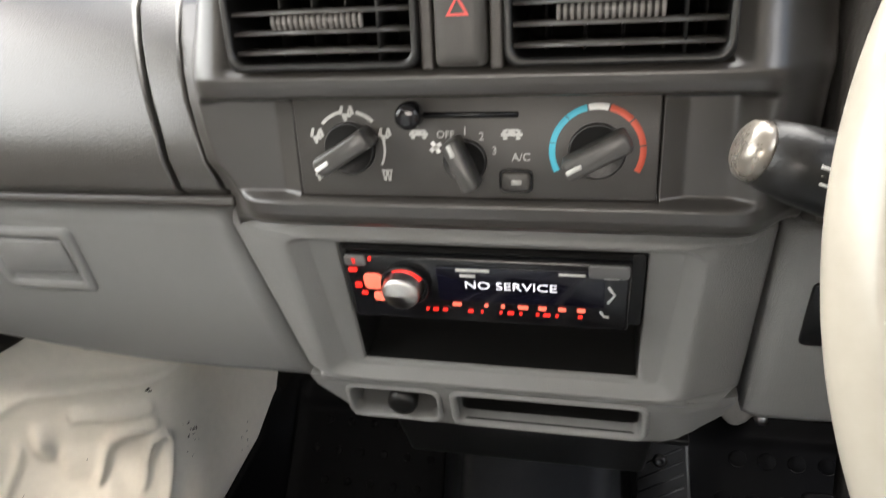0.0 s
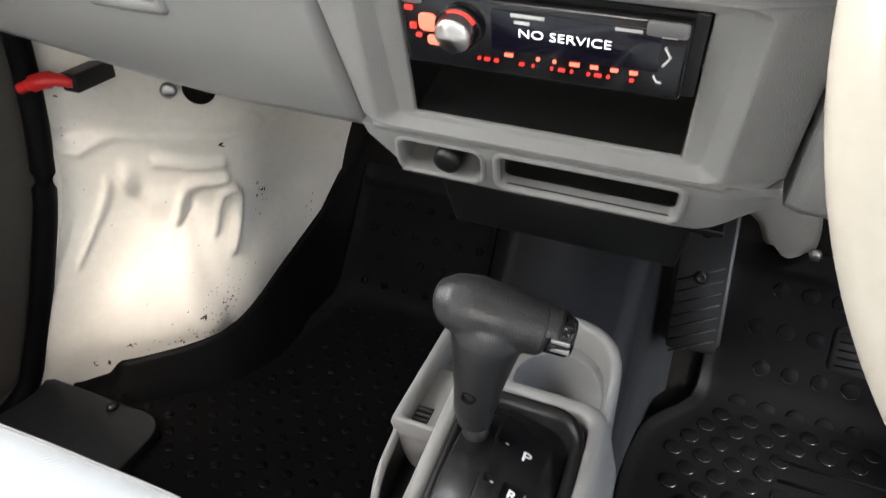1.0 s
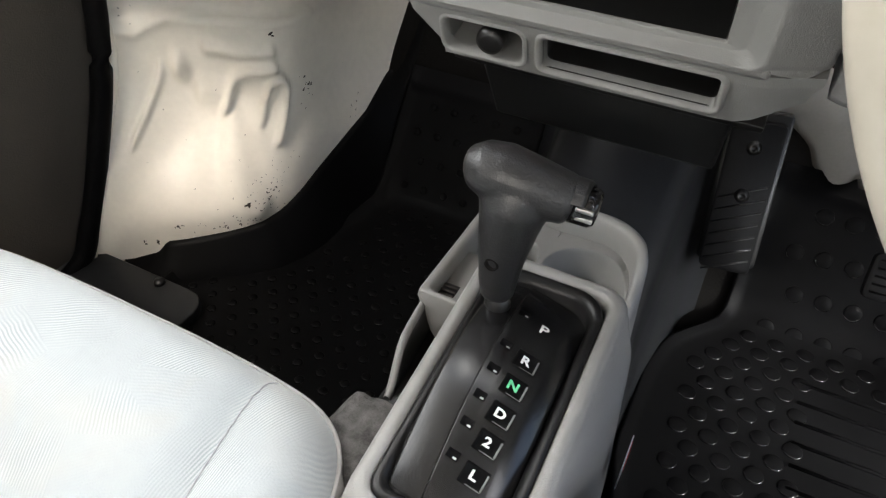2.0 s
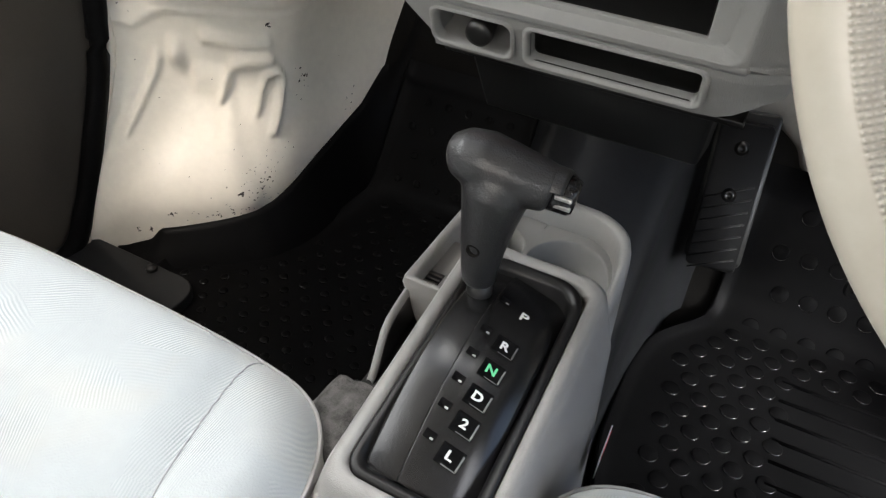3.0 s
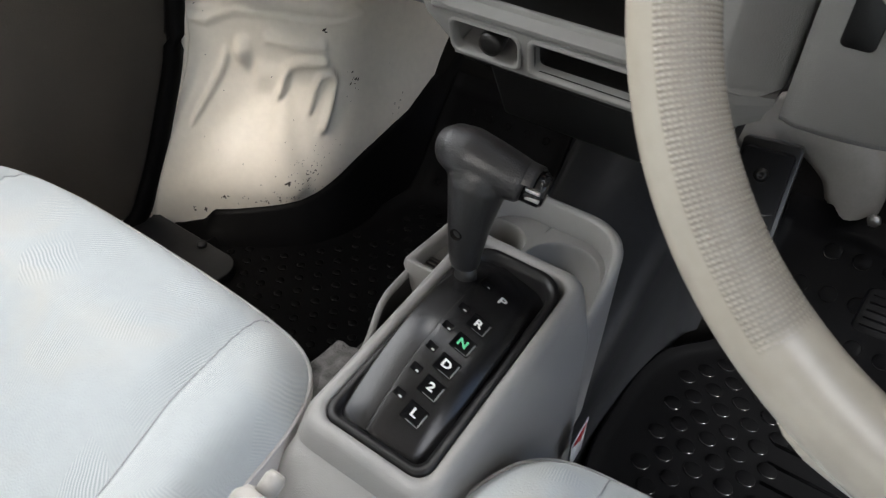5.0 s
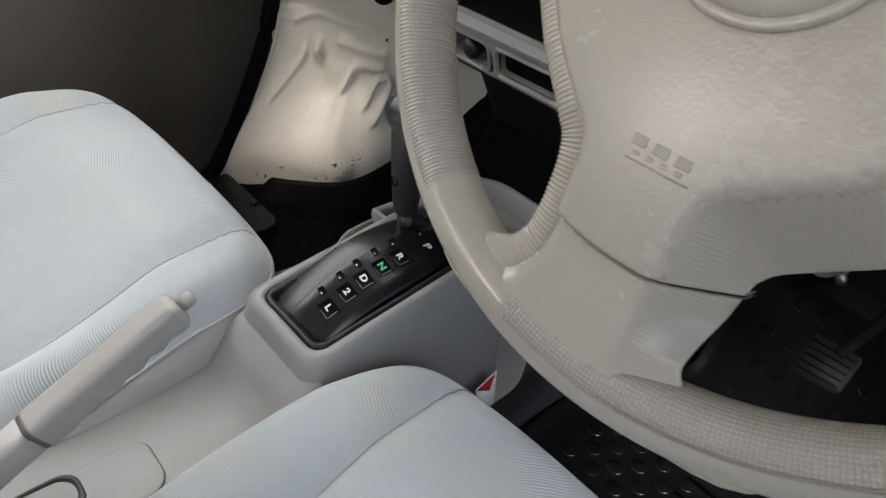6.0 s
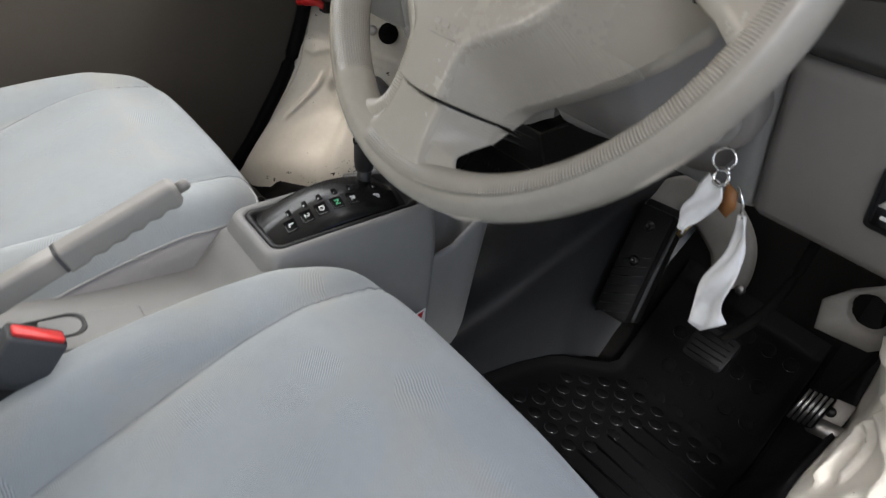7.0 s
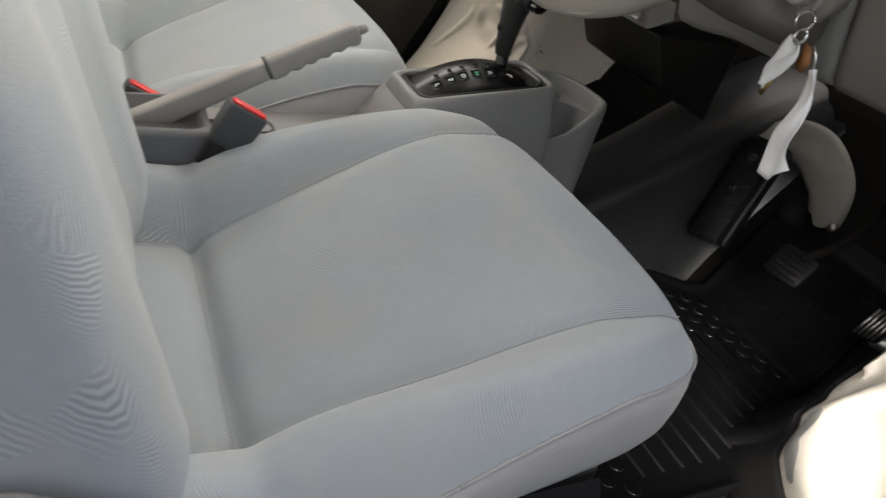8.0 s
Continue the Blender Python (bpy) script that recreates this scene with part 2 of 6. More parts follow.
structure("ground", box(-1500, 1500, -1500, 1500, -0.36, -0.30), M_GROUND, "dark asphalt ground outside the car", "ground")
structure("floor", sheet(steps(-0.62, 0.745, 12), steps(-1.25, 0.72, 10) + steps(0.74, 0.95, 6), lambda x, y: toe(y), 0.03), M_UNDER, "dark carpeted car floor rising to the bulkhead", "floor", smooth=True)
structure("wall_front", box(-0.66, 0.79, 0.955, 0.985, -0.05, 0.90), M_UNDER, "dark bulkhead behind the dashboard", "wall")
for x0, x1, z0, z1 in ((-0.70, 0.83, -0.05, 0.86), (-0.70, 0.83, 1.23, 1.30), (-0.70, -0.50, 0.86, 1.23), (0.63, 0.83, 0.86, 1.23)):
    structure("wall_rear", box(x0, x1, -1.30, -1.26, z0, z1), M_DOOR, "plain rear wall round the tailgate window", "wall")
pane = tagged(part("window_rear", box(-0.50, 0.63, -1.29, -1.285, 0.86, 1.23), M_GLASS), "clear tailgate window", "window", kind="structure")
pane.visible_shadow = False
structure("ceiling", box(-0.62, 0.74, -1.26, 0.30, 1.28, 1.32), M_HEAD, "pale grey roof lining", "ceiling")
structure("wall_left_rear", box(-0.66, -0.62, -1.26, -0.46, -0.05, 1.275), M_DOOR, "dark side wall behind the passenger door", "wall")
structure("wall_right_rear", box(0.755, 0.795, -1.26, -0.62, -0.05, 1.275), M_DOOR, "dark side wall behind the open driver's door", "wall")


def a_pillar(sx):
    x = lambda v: v if sx < 0 else 2 * MID - v
    return tube([(x(-0.60), 0.80, 0.86), (x(-0.58), 0.55, 1.10), (x(-0.55), 0.28, 1.29)], 0.035, 10, 0.8)


structure("pillar_left", a_pillar(-1), M_HEAD, "slanting grey windscreen pillar", "pillar", True)
structure("pillar_right", a_pillar(1), M_HEAD, "slanting grey windscreen pillar", "pillar", True)
pane = tagged(part("windscreen", loft([[(-0.58, 0.80, 0.885), (0.705, 0.80, 0.885)], [(-0.55, 0.29, 1.285), (0.675, 0.29, 1.285)]], False), M_GLASS), "slanted clear windscreen", "window", kind="structure")
pane.visible_shadow = False

# tunnel between the footwells
TUNNEL = ((-1.2, 0.20, 0.070, 0.110, 1.0), (0.20, 0.20, 0.060, 0.080, 1.1), (0.36, 0.205, 0.058, 0.070, 1.2), (0.46, 0.225, 0.056, 0.068, 1.5), (0.56, 0.272, 0.054, 0.074, 1.9), (0.64, 0.315, 0.052, 0.086, 2.1), (0.72, 0.365, 0.054, 0.100, 2.1), (0.90, 0.47, 0.060, 0.115, 2.0))
rows = []
for y, z, top, foot, left in TUNNEL:
    base = toe(y) - 0.005
    half = lambda top, foot: [(top * 0.55, z + 0.004), (top * 0.9, z - 0.004), (top + (foot - top) * 0.12, z - 0.022), (top + (foot - top) * 0.35, base + (z - base) * 0.55), (top + (foot - top) * 0.62, base + (z - base) * 0.27), (foot, base + 0.020), (foot + 0.008, base + 0.004)]
    rows.append([(MID - w, y, h) for w, h in half(top * left, top * left + foot - top)[::-1]] + [(MID + w, y, h) for w, h in half(top, foot)])
structure("tunnel", loft([list(map(tuple, r)) for r in zip(*[spline(col, 6) for col in zip(*rows)])], False), M_VINYL, "dark grey vinyl-covered centre tunnel", "tunnel", smooth=True)
carpet = sheet(steps(-0.105, 0.03, 22), steps(-0.30, 0.250, 44), lambda x, y: 0.358 + 0.15 * min(0.0, x + 0.02) - 2.0 * max(0.0, -0.045 - x) ** 1.05 - 0.05 * smoothstep(0.225, 0.250, y) - 0.06 * smoothstep(0.13, 0.05, y) - 0.09 * smoothstep(0.165, 0.125, y) * smoothstep(-0.035, -0.018, x) + 0.0035 * noise.noise(Vector((x * 110, y * 110, 0))), 0.006)
structure("carpet", carpet, M_CARPET, "grey speckled carpet strip beside the centre console", "carpet", smooth=True)


# rubber mats with moulded studs
def mat_height(x, y):
    return toe(y) + 0.008


def rubber_mat(name, outline_left, outline_right, y0, y1, label, studs, ribs):
    ob = thing(name, label, "floor mat", (0, 0, 0))
    ys = steps(y0, y1, 34)
    rows = []
    for y in ys:
        a, b = outline_left(y), outline_right(y)
        row = []
        for s in [0, 0.004, 0.012, 0.02] + [0.02 + (b - a - 0.04) * i / 16 for i in range(1, 16)] + [b - a - 0.02, b - a - 0.012, b - a - 0.004, b - a]:
            e = min(s, b - a - s, (y - y0), (y1 - y) * 1.0)
            row.append((a + s, y, mat_height(a + s, y) + 0.011 * (1 - smoothstep(0.004, 0.016, e))))
        rows.append(row)
    bm = loft(rows, False)
    loft([[(x, y, z - 0.005) for x, y, z in rows[0]], rows[0]], False, bm=bm)
    loft([rows[-1], [(x, y, z - 0.02) for x, y, z in rows[-1]]], False, bm=bm)
    for k in (0, -1):
        side = [r[k] for r in rows]
        loft([side, [(x, y, z - 0.018) for x, y, z in side]], False, bm=bm)
    bmesh.ops.remove_doubles(bm, verts=bm.verts, dist=0.00005)
    part("sheet", bm, M_RUBBER, ob)
    discs, glints = bmesh.new(), bmesh.new()
    for x, y, r in studs:
        t = math.atan2(1.75, 1) if y > 0.72 else 0.0
        m = Matrix.Translation((x, y, mat_height(x, y) - 0.0004)) @ pose(0, 0, 0, math.degrees(t), 0, 0)
        lathe([(r * 0.98, 0), (r * 0.94, 0.0016), (r * 0.88, 0.0020), (0.0003, 0.0021)], 20, discs, m)
        # near-side arcs only: each stud's glint is built as a crescent
        loft([[m @ Vector((q * math.cos(radians(a)), q * math.sin(radians(a)), h)) for a in steps(205 + 14 * math.sin(40 * x), 335 + 14 * math.sin(31 * y), 10)] for q, h in ((r, 0.0002), (r * 0.985, 0.0014), (r * 0.95, 0.0022), (r * 0.90, 0.0024), (r * 0.87, 0.0020))], False, bm=glints)
    tagged(part("stud_field", discs, M_RUBBER, ob), "small moulded round rubber studs", kind="stuff")
    tagged(part("stud_glint", glints, M_STUD_GLINT, ob), "glossy crescents shaped as glints on the studs", kind="stuff")
    for x0, x1, y in ribs:
        z = mat_height(0, y)
        part("rib", tube([(x0, y, z), ((x0 + x1) / 2, y + 0.002, z + 0.0005), (x1, y, z)], 0.0026, 8), M_RUBBER, ob)
    return ob


def arch_line(y):
    """Inner foot of the left wheel arch."""
    for (ya, xa), (yb, xb) in zip(((0.2, -0.56), (0.42, -0.545), (0.455, -0.49), (0.54, -0.405), (0.66, -0.372), (0.9, -0.35)), ((0.42, -0.545), (0.455, -0.49), (0.54, -0.405), (0.66, -0.372), (0.9, -0.35), (1.3, -0.34))):
        if ya <= y <= yb:
            return xa + (xb - xa) * (y - ya) / (yb - ya)
    return -0.56


def driver_edge(y):
    """Edge of the driver's mat along the tunnel."""
    return 0.150 - 0.016 * smoothstep(0.36, 0.46, y) + 0.012 * smoothstep(0.56, 0.64, y) + 0.058 * smoothstep(0.62, 0.72, y)


left_studs = [(x + (0.017 if j % 2 else 0), y, 0.0062) for j, y in enumerate(steps(0.36, 0.80, 21)) for x in steps(-0.50, -0.09, 12) if x > arch_line(y) + 0.062 and x < -0.068 - 0.055 * smoothstep(0.48, 0.64, y)]
right_studs = [(x + (0.0175 if j % 2 else 0), y, 0.0112) for j, y in enumerate(steps(0.20, 0.80, 23)) for x in steps(0.155, 0.575, 12) if (x < 0.30 or y > 0.655 or y < 0.31) and x > driver_edge(y) + 0.022 and x < 2 * MID - arch_line(y) - 0.07]
rubber_mat("floor_mat", lambda y: max(-0.485, arch_line(y) + 0.030), lambda y: -0.048 - 0.055 * smoothstep(0.48, 0.64, y), 0.20, 0.822, "black rubber mat with small studs in the passenger footwell", left_studs, [])
rubber_mat("floor_mat", driver_edge, lambda y: min(0.575, 2 * MID - arch_line(y) - 0.034), 0.14, 0.822, "black rubber mat with round studs and ribs in the driver's footwell", right_studs, [(0.31, 0.53, y) for y in steps(0.33, 0.645, 10)])


# ---------------------------------------------------------------- white painted wheel arches
ARCH_LOW = spline([(-0.605, 0.385, 0), (-0.555, 0.425, 0), (-0.478, 0.466, 0), (-0.395, 0.548, 0), (-0.372, 0.68, 0), (-0.352, 0.95, 0)], 12)
ARCH_HIGH = spline([(-0.605, 0.515, 0), (-0.560, 0.552, 0), (-0.490, 0.592, 0), (-0.415, 0.630, 0), (-0.388, 0.73, 0), (-0.352, 0.95, 0)], 12)
CREASE = [(0.335, 0.318), (0.400, 0.312), (0.450, 0.268), (0.505, 0.222), (0.560, 0.185)]
RIBS = [([(0.362, 0.375), (0.467, 0.369), (0.565, 0.373)], 0.006, 0.013),
        ([(0.405, 0.296), (0.417, 0.318), (0.440, 0.336), (0.477, 0.344), (0.567, 0.350)], 0.007, 0.013),
        ([(0.525, 0.282), (0.527, 0.308), (0.547, 0.328), (0.585, 0.334)], 0.007, 0.010),
        ([(0.595, 0.325), (0.586, 0.290), (0.583, 0.262)], 0.009, 0.012),
        ([(0.150, 0.265), (0.172, 0.307), (0.205, 0.345)], 0.005, 0.016),
        ([(0.272, 0.351), (0.274, 0.354)], 0.009, 0.030),
        (CREASE, 0.006, 0.030),
        ([(0.040, 0.40), (0.133, 0.392), (0.200, 0.404), (0.265, 0.413), (0.372, 0.409), (0.578, 0.410), (0.712, 0.417)], 0.004, 0.009)]
EDGE = [(0.0, 0.105), (0.20, 0.112), (0.290, 0.125), (0.330, 0.146), (0.413, 0.151), (0.528, 0.160), (0.607, 0.171), (0.687, 0.189), (0.783, 0.215), (0.848, 0.239), (0.893, 0.279), (1.0, 0.30)]


def edge_height(u):
    for (a, za), (b, zb) in zip(EDGE, EDGE[1:]):
        if a <= u <= b:
            return za + (zb - za) * (u - a) / (b - a)
    return EDGE[-1][1]


def right_sink(u, z):
    """How much further back the right arch lies than the left one."""
    return 0.021 * smoothstep(0.45, 0.56, u) * (1 - smoothstep(0.78, 0.97, u)) * (1 - smoothstep(0.345, 0.42, z))


def arch_point(u, z, sink=0.0):
    k = u * (len(ARCH_LOW) - 1)
    i = min(int(k), len(ARCH_LOW) - 2)
    lo = ARCH_LOW[i].lerp(ARCH_LOW[i + 1], k - i)
    hi = ARCH_HIGH[i].lerp(ARCH_HIGH[i + 1], k - i)
    k2 = smoothstep(0.0, 0.30, u)
    s = smoothstep(0.10 + 0.07 * k2, 0.40 - 0.08 * k2, z)
    p = lo.lerp(hi, s)
    d = ARCH_LOW[i + 1] - ARCH_LOW[i]
    n = Vector((d.y, -d.x, 0)).normalized()
    off = 0.0
    for line, height, width in RIBS:
        best = 9.0
        q = Vector((u * 0.75, z))
        for (ua, za), (ub, zb) in zip(line, line[1:]):
            a, b = Vector((ua * 0.75, za)), Vector((ub * 0.75, zb))
            t = max(0, min(1, (q - a).dot(b - a) / max(1e-9, (b - a).length_squared)))
            best = min(best, (q - a.lerp(b, t)).length)
        off += 1.5 * height * (1 - smoothstep(0, width, best))
    off -= 0.016 * smoothstep(0.412, 0.424, z - 0.004 * math.sin(9 * u))
    off += 0.003 * noise.noise(Vector((u * 5, z * 9, 3)))
    p = p + n * (off - sink)
    return Vector((p.x, p.y, z))


# clusters of flaked paint: place along and up the panel, spread, count, size
CHIPS_LEFT = [(0.585, 0.195, 0.012, 0.014, 26, 0.0022), (0.535, 0.205, 0.030, 0.016, 14, 0.0016), (0.535, 0.196, 0.004, 0.002, 4, 0.0040), (0.56, 0.235, 0.04, 0.02, 14, 0.0012), (0.667, 0.312, 0.014, 0.012, 14, 0.0026), (0.573, 0.397, 0.002, 0.001, 3, 0.0034), (0.818, 0.253, 0.010, 0.010, 9, 0.0022), (0.373, 0.170, 0.005, 0.003, 5, 0.0036), (0.257, 0.142, 0.004, 0.002, 4, 0.0036), (0.298, 0.144, 0.003, 0.002, 3, 0.0036), (0.52, 0.168, 0.06, 0.004, 40, 0.0020), (0.62, 0.19, 0.05, 0.02, 26, 0.0014), (0.45, 0.25, 0.2, 0.07, 16, 0.0012), (0.10, 0.46, 0.02, 0.05, 6, 0.0024)]
CHIPS_RIGHT = [(0.535, 0.185, 0.02, 0.006, 8, 0.0020), (0.45, 0.26, 0.08, 0.04, 6, 0.0014)]


def wheel_arch(name, mirror, label):
    f = (lambda p: (2 * MID - p.x, p.y, p.z)) if mirror else (lambda p: tuple(p))
    ob = thing(name, label, "wheel arch", (0, 0, 0))
    at = lambda u, z: arch_point(u, z, right_sink(u, z) if mirror else 0.0)
    rows = [[f(at(u, z)) for u in steps(0.035, 1, 110)] for z in steps(0.07, 0.76, 120)]
    part("panel", loft(rows, False), M_BODY, ob)
    edge = [f(at(0.035, z) + Vector((0.002, -0.003, 0))) for z in steps(0.09, 0.76, 24)]
    part("flange", tube(edge, 0.006, 8), M_BODY, ob)
    top, foot = [], []
    for u in steps(0.16, 0.97, 60):
        z = edge_height(u) + (0.045 * smoothstep(0.46, 0.58, u) if mirror else 0.0)
        p, q = at(u, z), at(min(1, u + 0.01), z)
        n = Vector((q.y - p.y, p.x - q.x, 0)).normalized()
        wob = 0.0015 * noise.noise(Vector((u * 40, 0, 0)))
        top.append((p + n * 0.001, p + n * (0.007 + wob) + Vector((0, 0, 0.001)), p + n * 0.010 - Vector((0, 0, 0.006)), p + n * 0.030 + Vector((0, 0, toe(p.y) + 0.02 - z) ) * 0.75))
        reach = 0.042 + (1.2 * right_sink(u, z) if mirror else 0.0)
        foot.append(Vector((p.x + n.x * reach, p.y + n.y * reach, toe(p.y + n.y * reach) + 0.006)))
    rows = [[f(r[k]) for r in top] for k in range(4)] + [[f(p) for p in foot]]
    part("carpet_edge", loft(rows, False), M_REST if mirror else M_RUBBER, ob, "dark grey upturned carpet edge")
    bm = bmesh.new()
    chip_rng = random.Random(11 if mirror else 7)
    for u0, z0, su, sz, count, size in CHIPS_RIGHT if mirror else CHIPS_LEFT:
        for _ in range(count):
            u, z = u0 + chip_rng.gauss(0, su), z0 + chip_rng.gauss(0, sz)
            if not (0.02 < u < 0.97 and edge_height(u) + 0.002 < z < 0.7):
                continue
            p, q, r = at(u, z), at(u + 0.004, z), at(u, z + 0.003)
            a, b = (q - p).normalized(), (r - p).normalized()
            n = a.cross(b).normalized()
            if n.y > 0:
                n = -n
            s, tilt = size * chip_rng.uniform(0.35, 1.2), chip_rng.uniform(0, 3.14)
            pts = []
            for k in range(7):
                w = 2 * math.pi * k / 7
                e = s * chip_rng.uniform(0.45, 1.2)
                x, y = e * math.cos(w), 0.5 * e * math.sin(w)
                pts.append(p + a * (x * math.cos(tilt) - y * math.sin(tilt)) + b * (x * math.sin(tilt) + y * math.cos(tilt)) + n * 0.0006)
            bm.faces.new([bm.verts.new(f(v)) for v in pts])
    tagged(part("flaked_paint", bm, M_CHIP, ob), "dark chips where paint has flaked off", kind="stuff")
    return ob


M_CHIP = material("rusty_primer", (0.045, 0.036, 0.030), 0.8, vary=0.4, vary_size=80)
M_PRIMER = material("grey_primer", (0.34, 0.345, 0.33), 0.7, vary=0.2, vary_size=60)
M_BODY = material("cream_white_paint", (0.80, 0.755, 0.67), 0.52, vary=0.10, vary_size=7, coat=0.12, spec=0.4)
wheel_arch("wheel_arch", False, "cream white painted steel wheel arch with chipped paint")
right_arch = wheel_arch("wheel_arch", True, "white painted steel wheel arch beside the open door")


def scrape(points, name):
    """A bare patch that follows the right wheel arch; points along and up the panel."""
    mid = Vector((sum(p[0] for p in points) / len(points), sum(p[1] for p in points) / len(points)))
    ring = [Vector((p.x, p.y)) for p in spline([(*p, 0) for p in points + points[:1]], 5)[:-1]]
    ring = [mid.lerp(p, 1 + 0.10 * noise.noise(Vector((p.x * 120, p.y * 300, 2)))) for p in ring]
    rows = []
    for s in (0.05, 0.3, 0.55, 0.8, 1.0):
        row = []
        for p in ring:
            q = mid.lerp(p, s)
            a = arch_point(q.x, q.y, right_sink(q.x, q.y))
            row.append((2 * MID - a.x - 0.0006, a.y - 0.0008, a.z + 0.0006))
        rows.append(row)
    part(name, loft(rows, True, True), M_PRIMER, right_arch, "bare grey patch of lost paint")


scrape([(0.505, 0.178), (0.512, 0.206), (0.490, 0.222), (0.474, 0.214), (0.470, 0.196), (0.430, 0.188), (0.385, 0.172), (0.370, 0.164), (0.400, 0.159), (0.455, 0.166)], "bare_patch")

# ---------------------------------------------------------------- doors and seals
SEAL = [(0.20, 0.105), (0.355, 0.115), (0.405, 0.165), (0.455, 0.26), (0.497, 0.36), (0.522, 0.48), (0.53, 0.62), (0.52, 0.80)]


def door_seal(sx):
    x = (lambda v: v) if sx < 0 else (lambda v: 2 * MID - v)
    return tube(spline([(x(-0.600), y, z) for y, z in SEAL], 6), 0.014, 10)


for sx in (-1, 1):
    structure("trim", door_seal(sx), M_RUBBER, "black rubber door seal along the body edge", "seal", True)
left_door = thing("door_1", "closed passenger door with a plain dark trim panel", "door", (-0.63, 0, 0), kind="structure")
bm = loft([[(-0.005 if 0.16 < z < 0.7 else 0.0, y, z) for y in steps(-0.42, 0.62, 20)] for z in steps(0.06, 0.78, 20)], False)
loft([[(-0.04, y, z) for y in (-0.42, 0.62)] for z in (0.06, 0.78)], False, bm=bm)
part("trim_panel", bm, M_DOOR, left_door)
part("window_ledge", box(-0.03, 0.012, -0.42, 0.62, 0.775, 0.80), M_DARK, left_door, round_by=0.006)
part("window_post", box(-0.03, 0.0, -0.45, -0.42, 0.06, 1.28), M_DARK, left_door, round_by=0.004)
pane = part("pane", loft([[(-0.01, -0.42, 0.80), (-0.01, 0.60, 0.80)], [(0.03, -0.42, 1.28), (0.03, 0.30, 1.28)]], False), M_GLASS, left_door)
pane.visible_shadow = False
for sx, name in ((-1, "sill_left"), (1, "sill_right")):
    x = (lambda v: v) if sx < 0 else (lambda v: 2 * MID - v)
    a, b = sorted((x(-0.70), x(-0.578)))
    structure(name, box(a, b, -0.62, 0.40, -0.10, 0.112), M_TRAY, "dark grey plastic door sill", "sill", round_by=0.012)


# ---------------------------------------------------------------- dashboard
def D(x, z, d=0.0):
    """A place on the slanting lower dashboard face, d proud of it."""
    return (x, 0.385 + (0.686 - z) * 0.305 - d * 0.956, z - d * 0.292)


def face(d=0.0, at=(0, 0)):
    """A frame on the lower dashboard face: x across, y up the face, z towards the driver."""
    return Matrix.Translation(D(*at, d)) @ pose(0, 0, 0, 90 + 17.0, 0, 0)


def D_rings(levels, n=6):
    return loft([[D(x, z, d) for x, z in rounded(x0, x1, z0, z1, r, n)] for x0, x1, z0, z1, r, d in levels])


def D_box(x0, x1, z0, z1, d0, d1, r=0.002, n=3, bm=None, soft=0.0008):
    """A rounded block standing on the lower dashboard face."""
    return loft([[D(x, z, d) for x, z in rounded(x0 + i, x1 - i, z0 + i, z1 - i, max(0.0002, r - i), n)] for i, d in ((0, d0), (0, d1 - soft), (soft * 0.3, d1 - soft * 0.3), (soft, d1))], True, True, True, bm)


dash = thing("dashboard", "dark upper dashboard with lighter grey lower panels", "dashboard", (0, 0, 0))
# upper left pad
pad = [(0.392, 0.712), (0.372, 0.716), (0.362, 0.724), (0.357, 0.742), (0.3595, 0.758), (0.364, 0.775), (0.371, 0.790), (0.383, 0.807), (0.402, 0.826), (0.432, 0.844), (0.50, 0.862), (0.88, 0.872), (0.88, 0.72)]


def pad_depth(z):
    """Depth of the pad's front at a height."""
    for (ya, za), (yb, zb) in zip(pad[2:10], pad[3:11]):
        if za <= z <= zb:
            return ya + (yb - ya) * (z - za) / (zb - za)
    return 0.366 if z < 0.73 else 0.50


def seam_outer(z):
    return -0.149 - 0.034 * (min(0.14, max(0.0, z - 0.725)) / 0.103) ** 1.82


def seam_inner(z):
    return -0.119 - 0.0345 * (min(0.16, max(0.0, z - 0.7086)) / 0.118) ** 1.41


part("upper_pad", prism(pad, -0.60, -0.171, warp=lambda x, y, z: (x if x < -0.3 else seam_outer(z) - 0.0009, y, z)), M_PAD, dash, "dark grained passenger-side pad", round_by=0.002, segments=3, angle=25)
part("pad_strip", prism([(y + 0.002, z + (0.0 if i else 0.002)) for i, (y, z) in enumerate(pad)], 0.0, 1.0, warp=lambda x, y, z: (seam_outer(z) + 0.0009 if x < 0.5 else seam_inner(z) - 0.0009, y, z)), M_PAD, dash, round_by=0.002, segments=3, angle=25)
part("lower_lip", prism([(0.365, 0.7195), (0.364, 0.7135), (0.40, 0.7065), (0.40, 0.7195)], -0.60, -0.115), M_DARK, dash, round_by=0.002)
# centre stack round the climate panel and the vents
STACK = [(0.7000, 0.390), (0.7030, 0.372), (0.7075, 0.354), (0.7120, 0.3465), (0.7170, 0.3435), (0.7500, 0.3365), (0.7800, 0.3300), (0.7860, 0.3268), (0.7905, 0.3258), (0.7960, 0.3275), (0.8050, 0.3310), (0.83, 0.339), (0.85, 0.3465), (0.862, 0.353), (0.872, 0.362), (0.880, 0.376), (0.886, 0.42)]


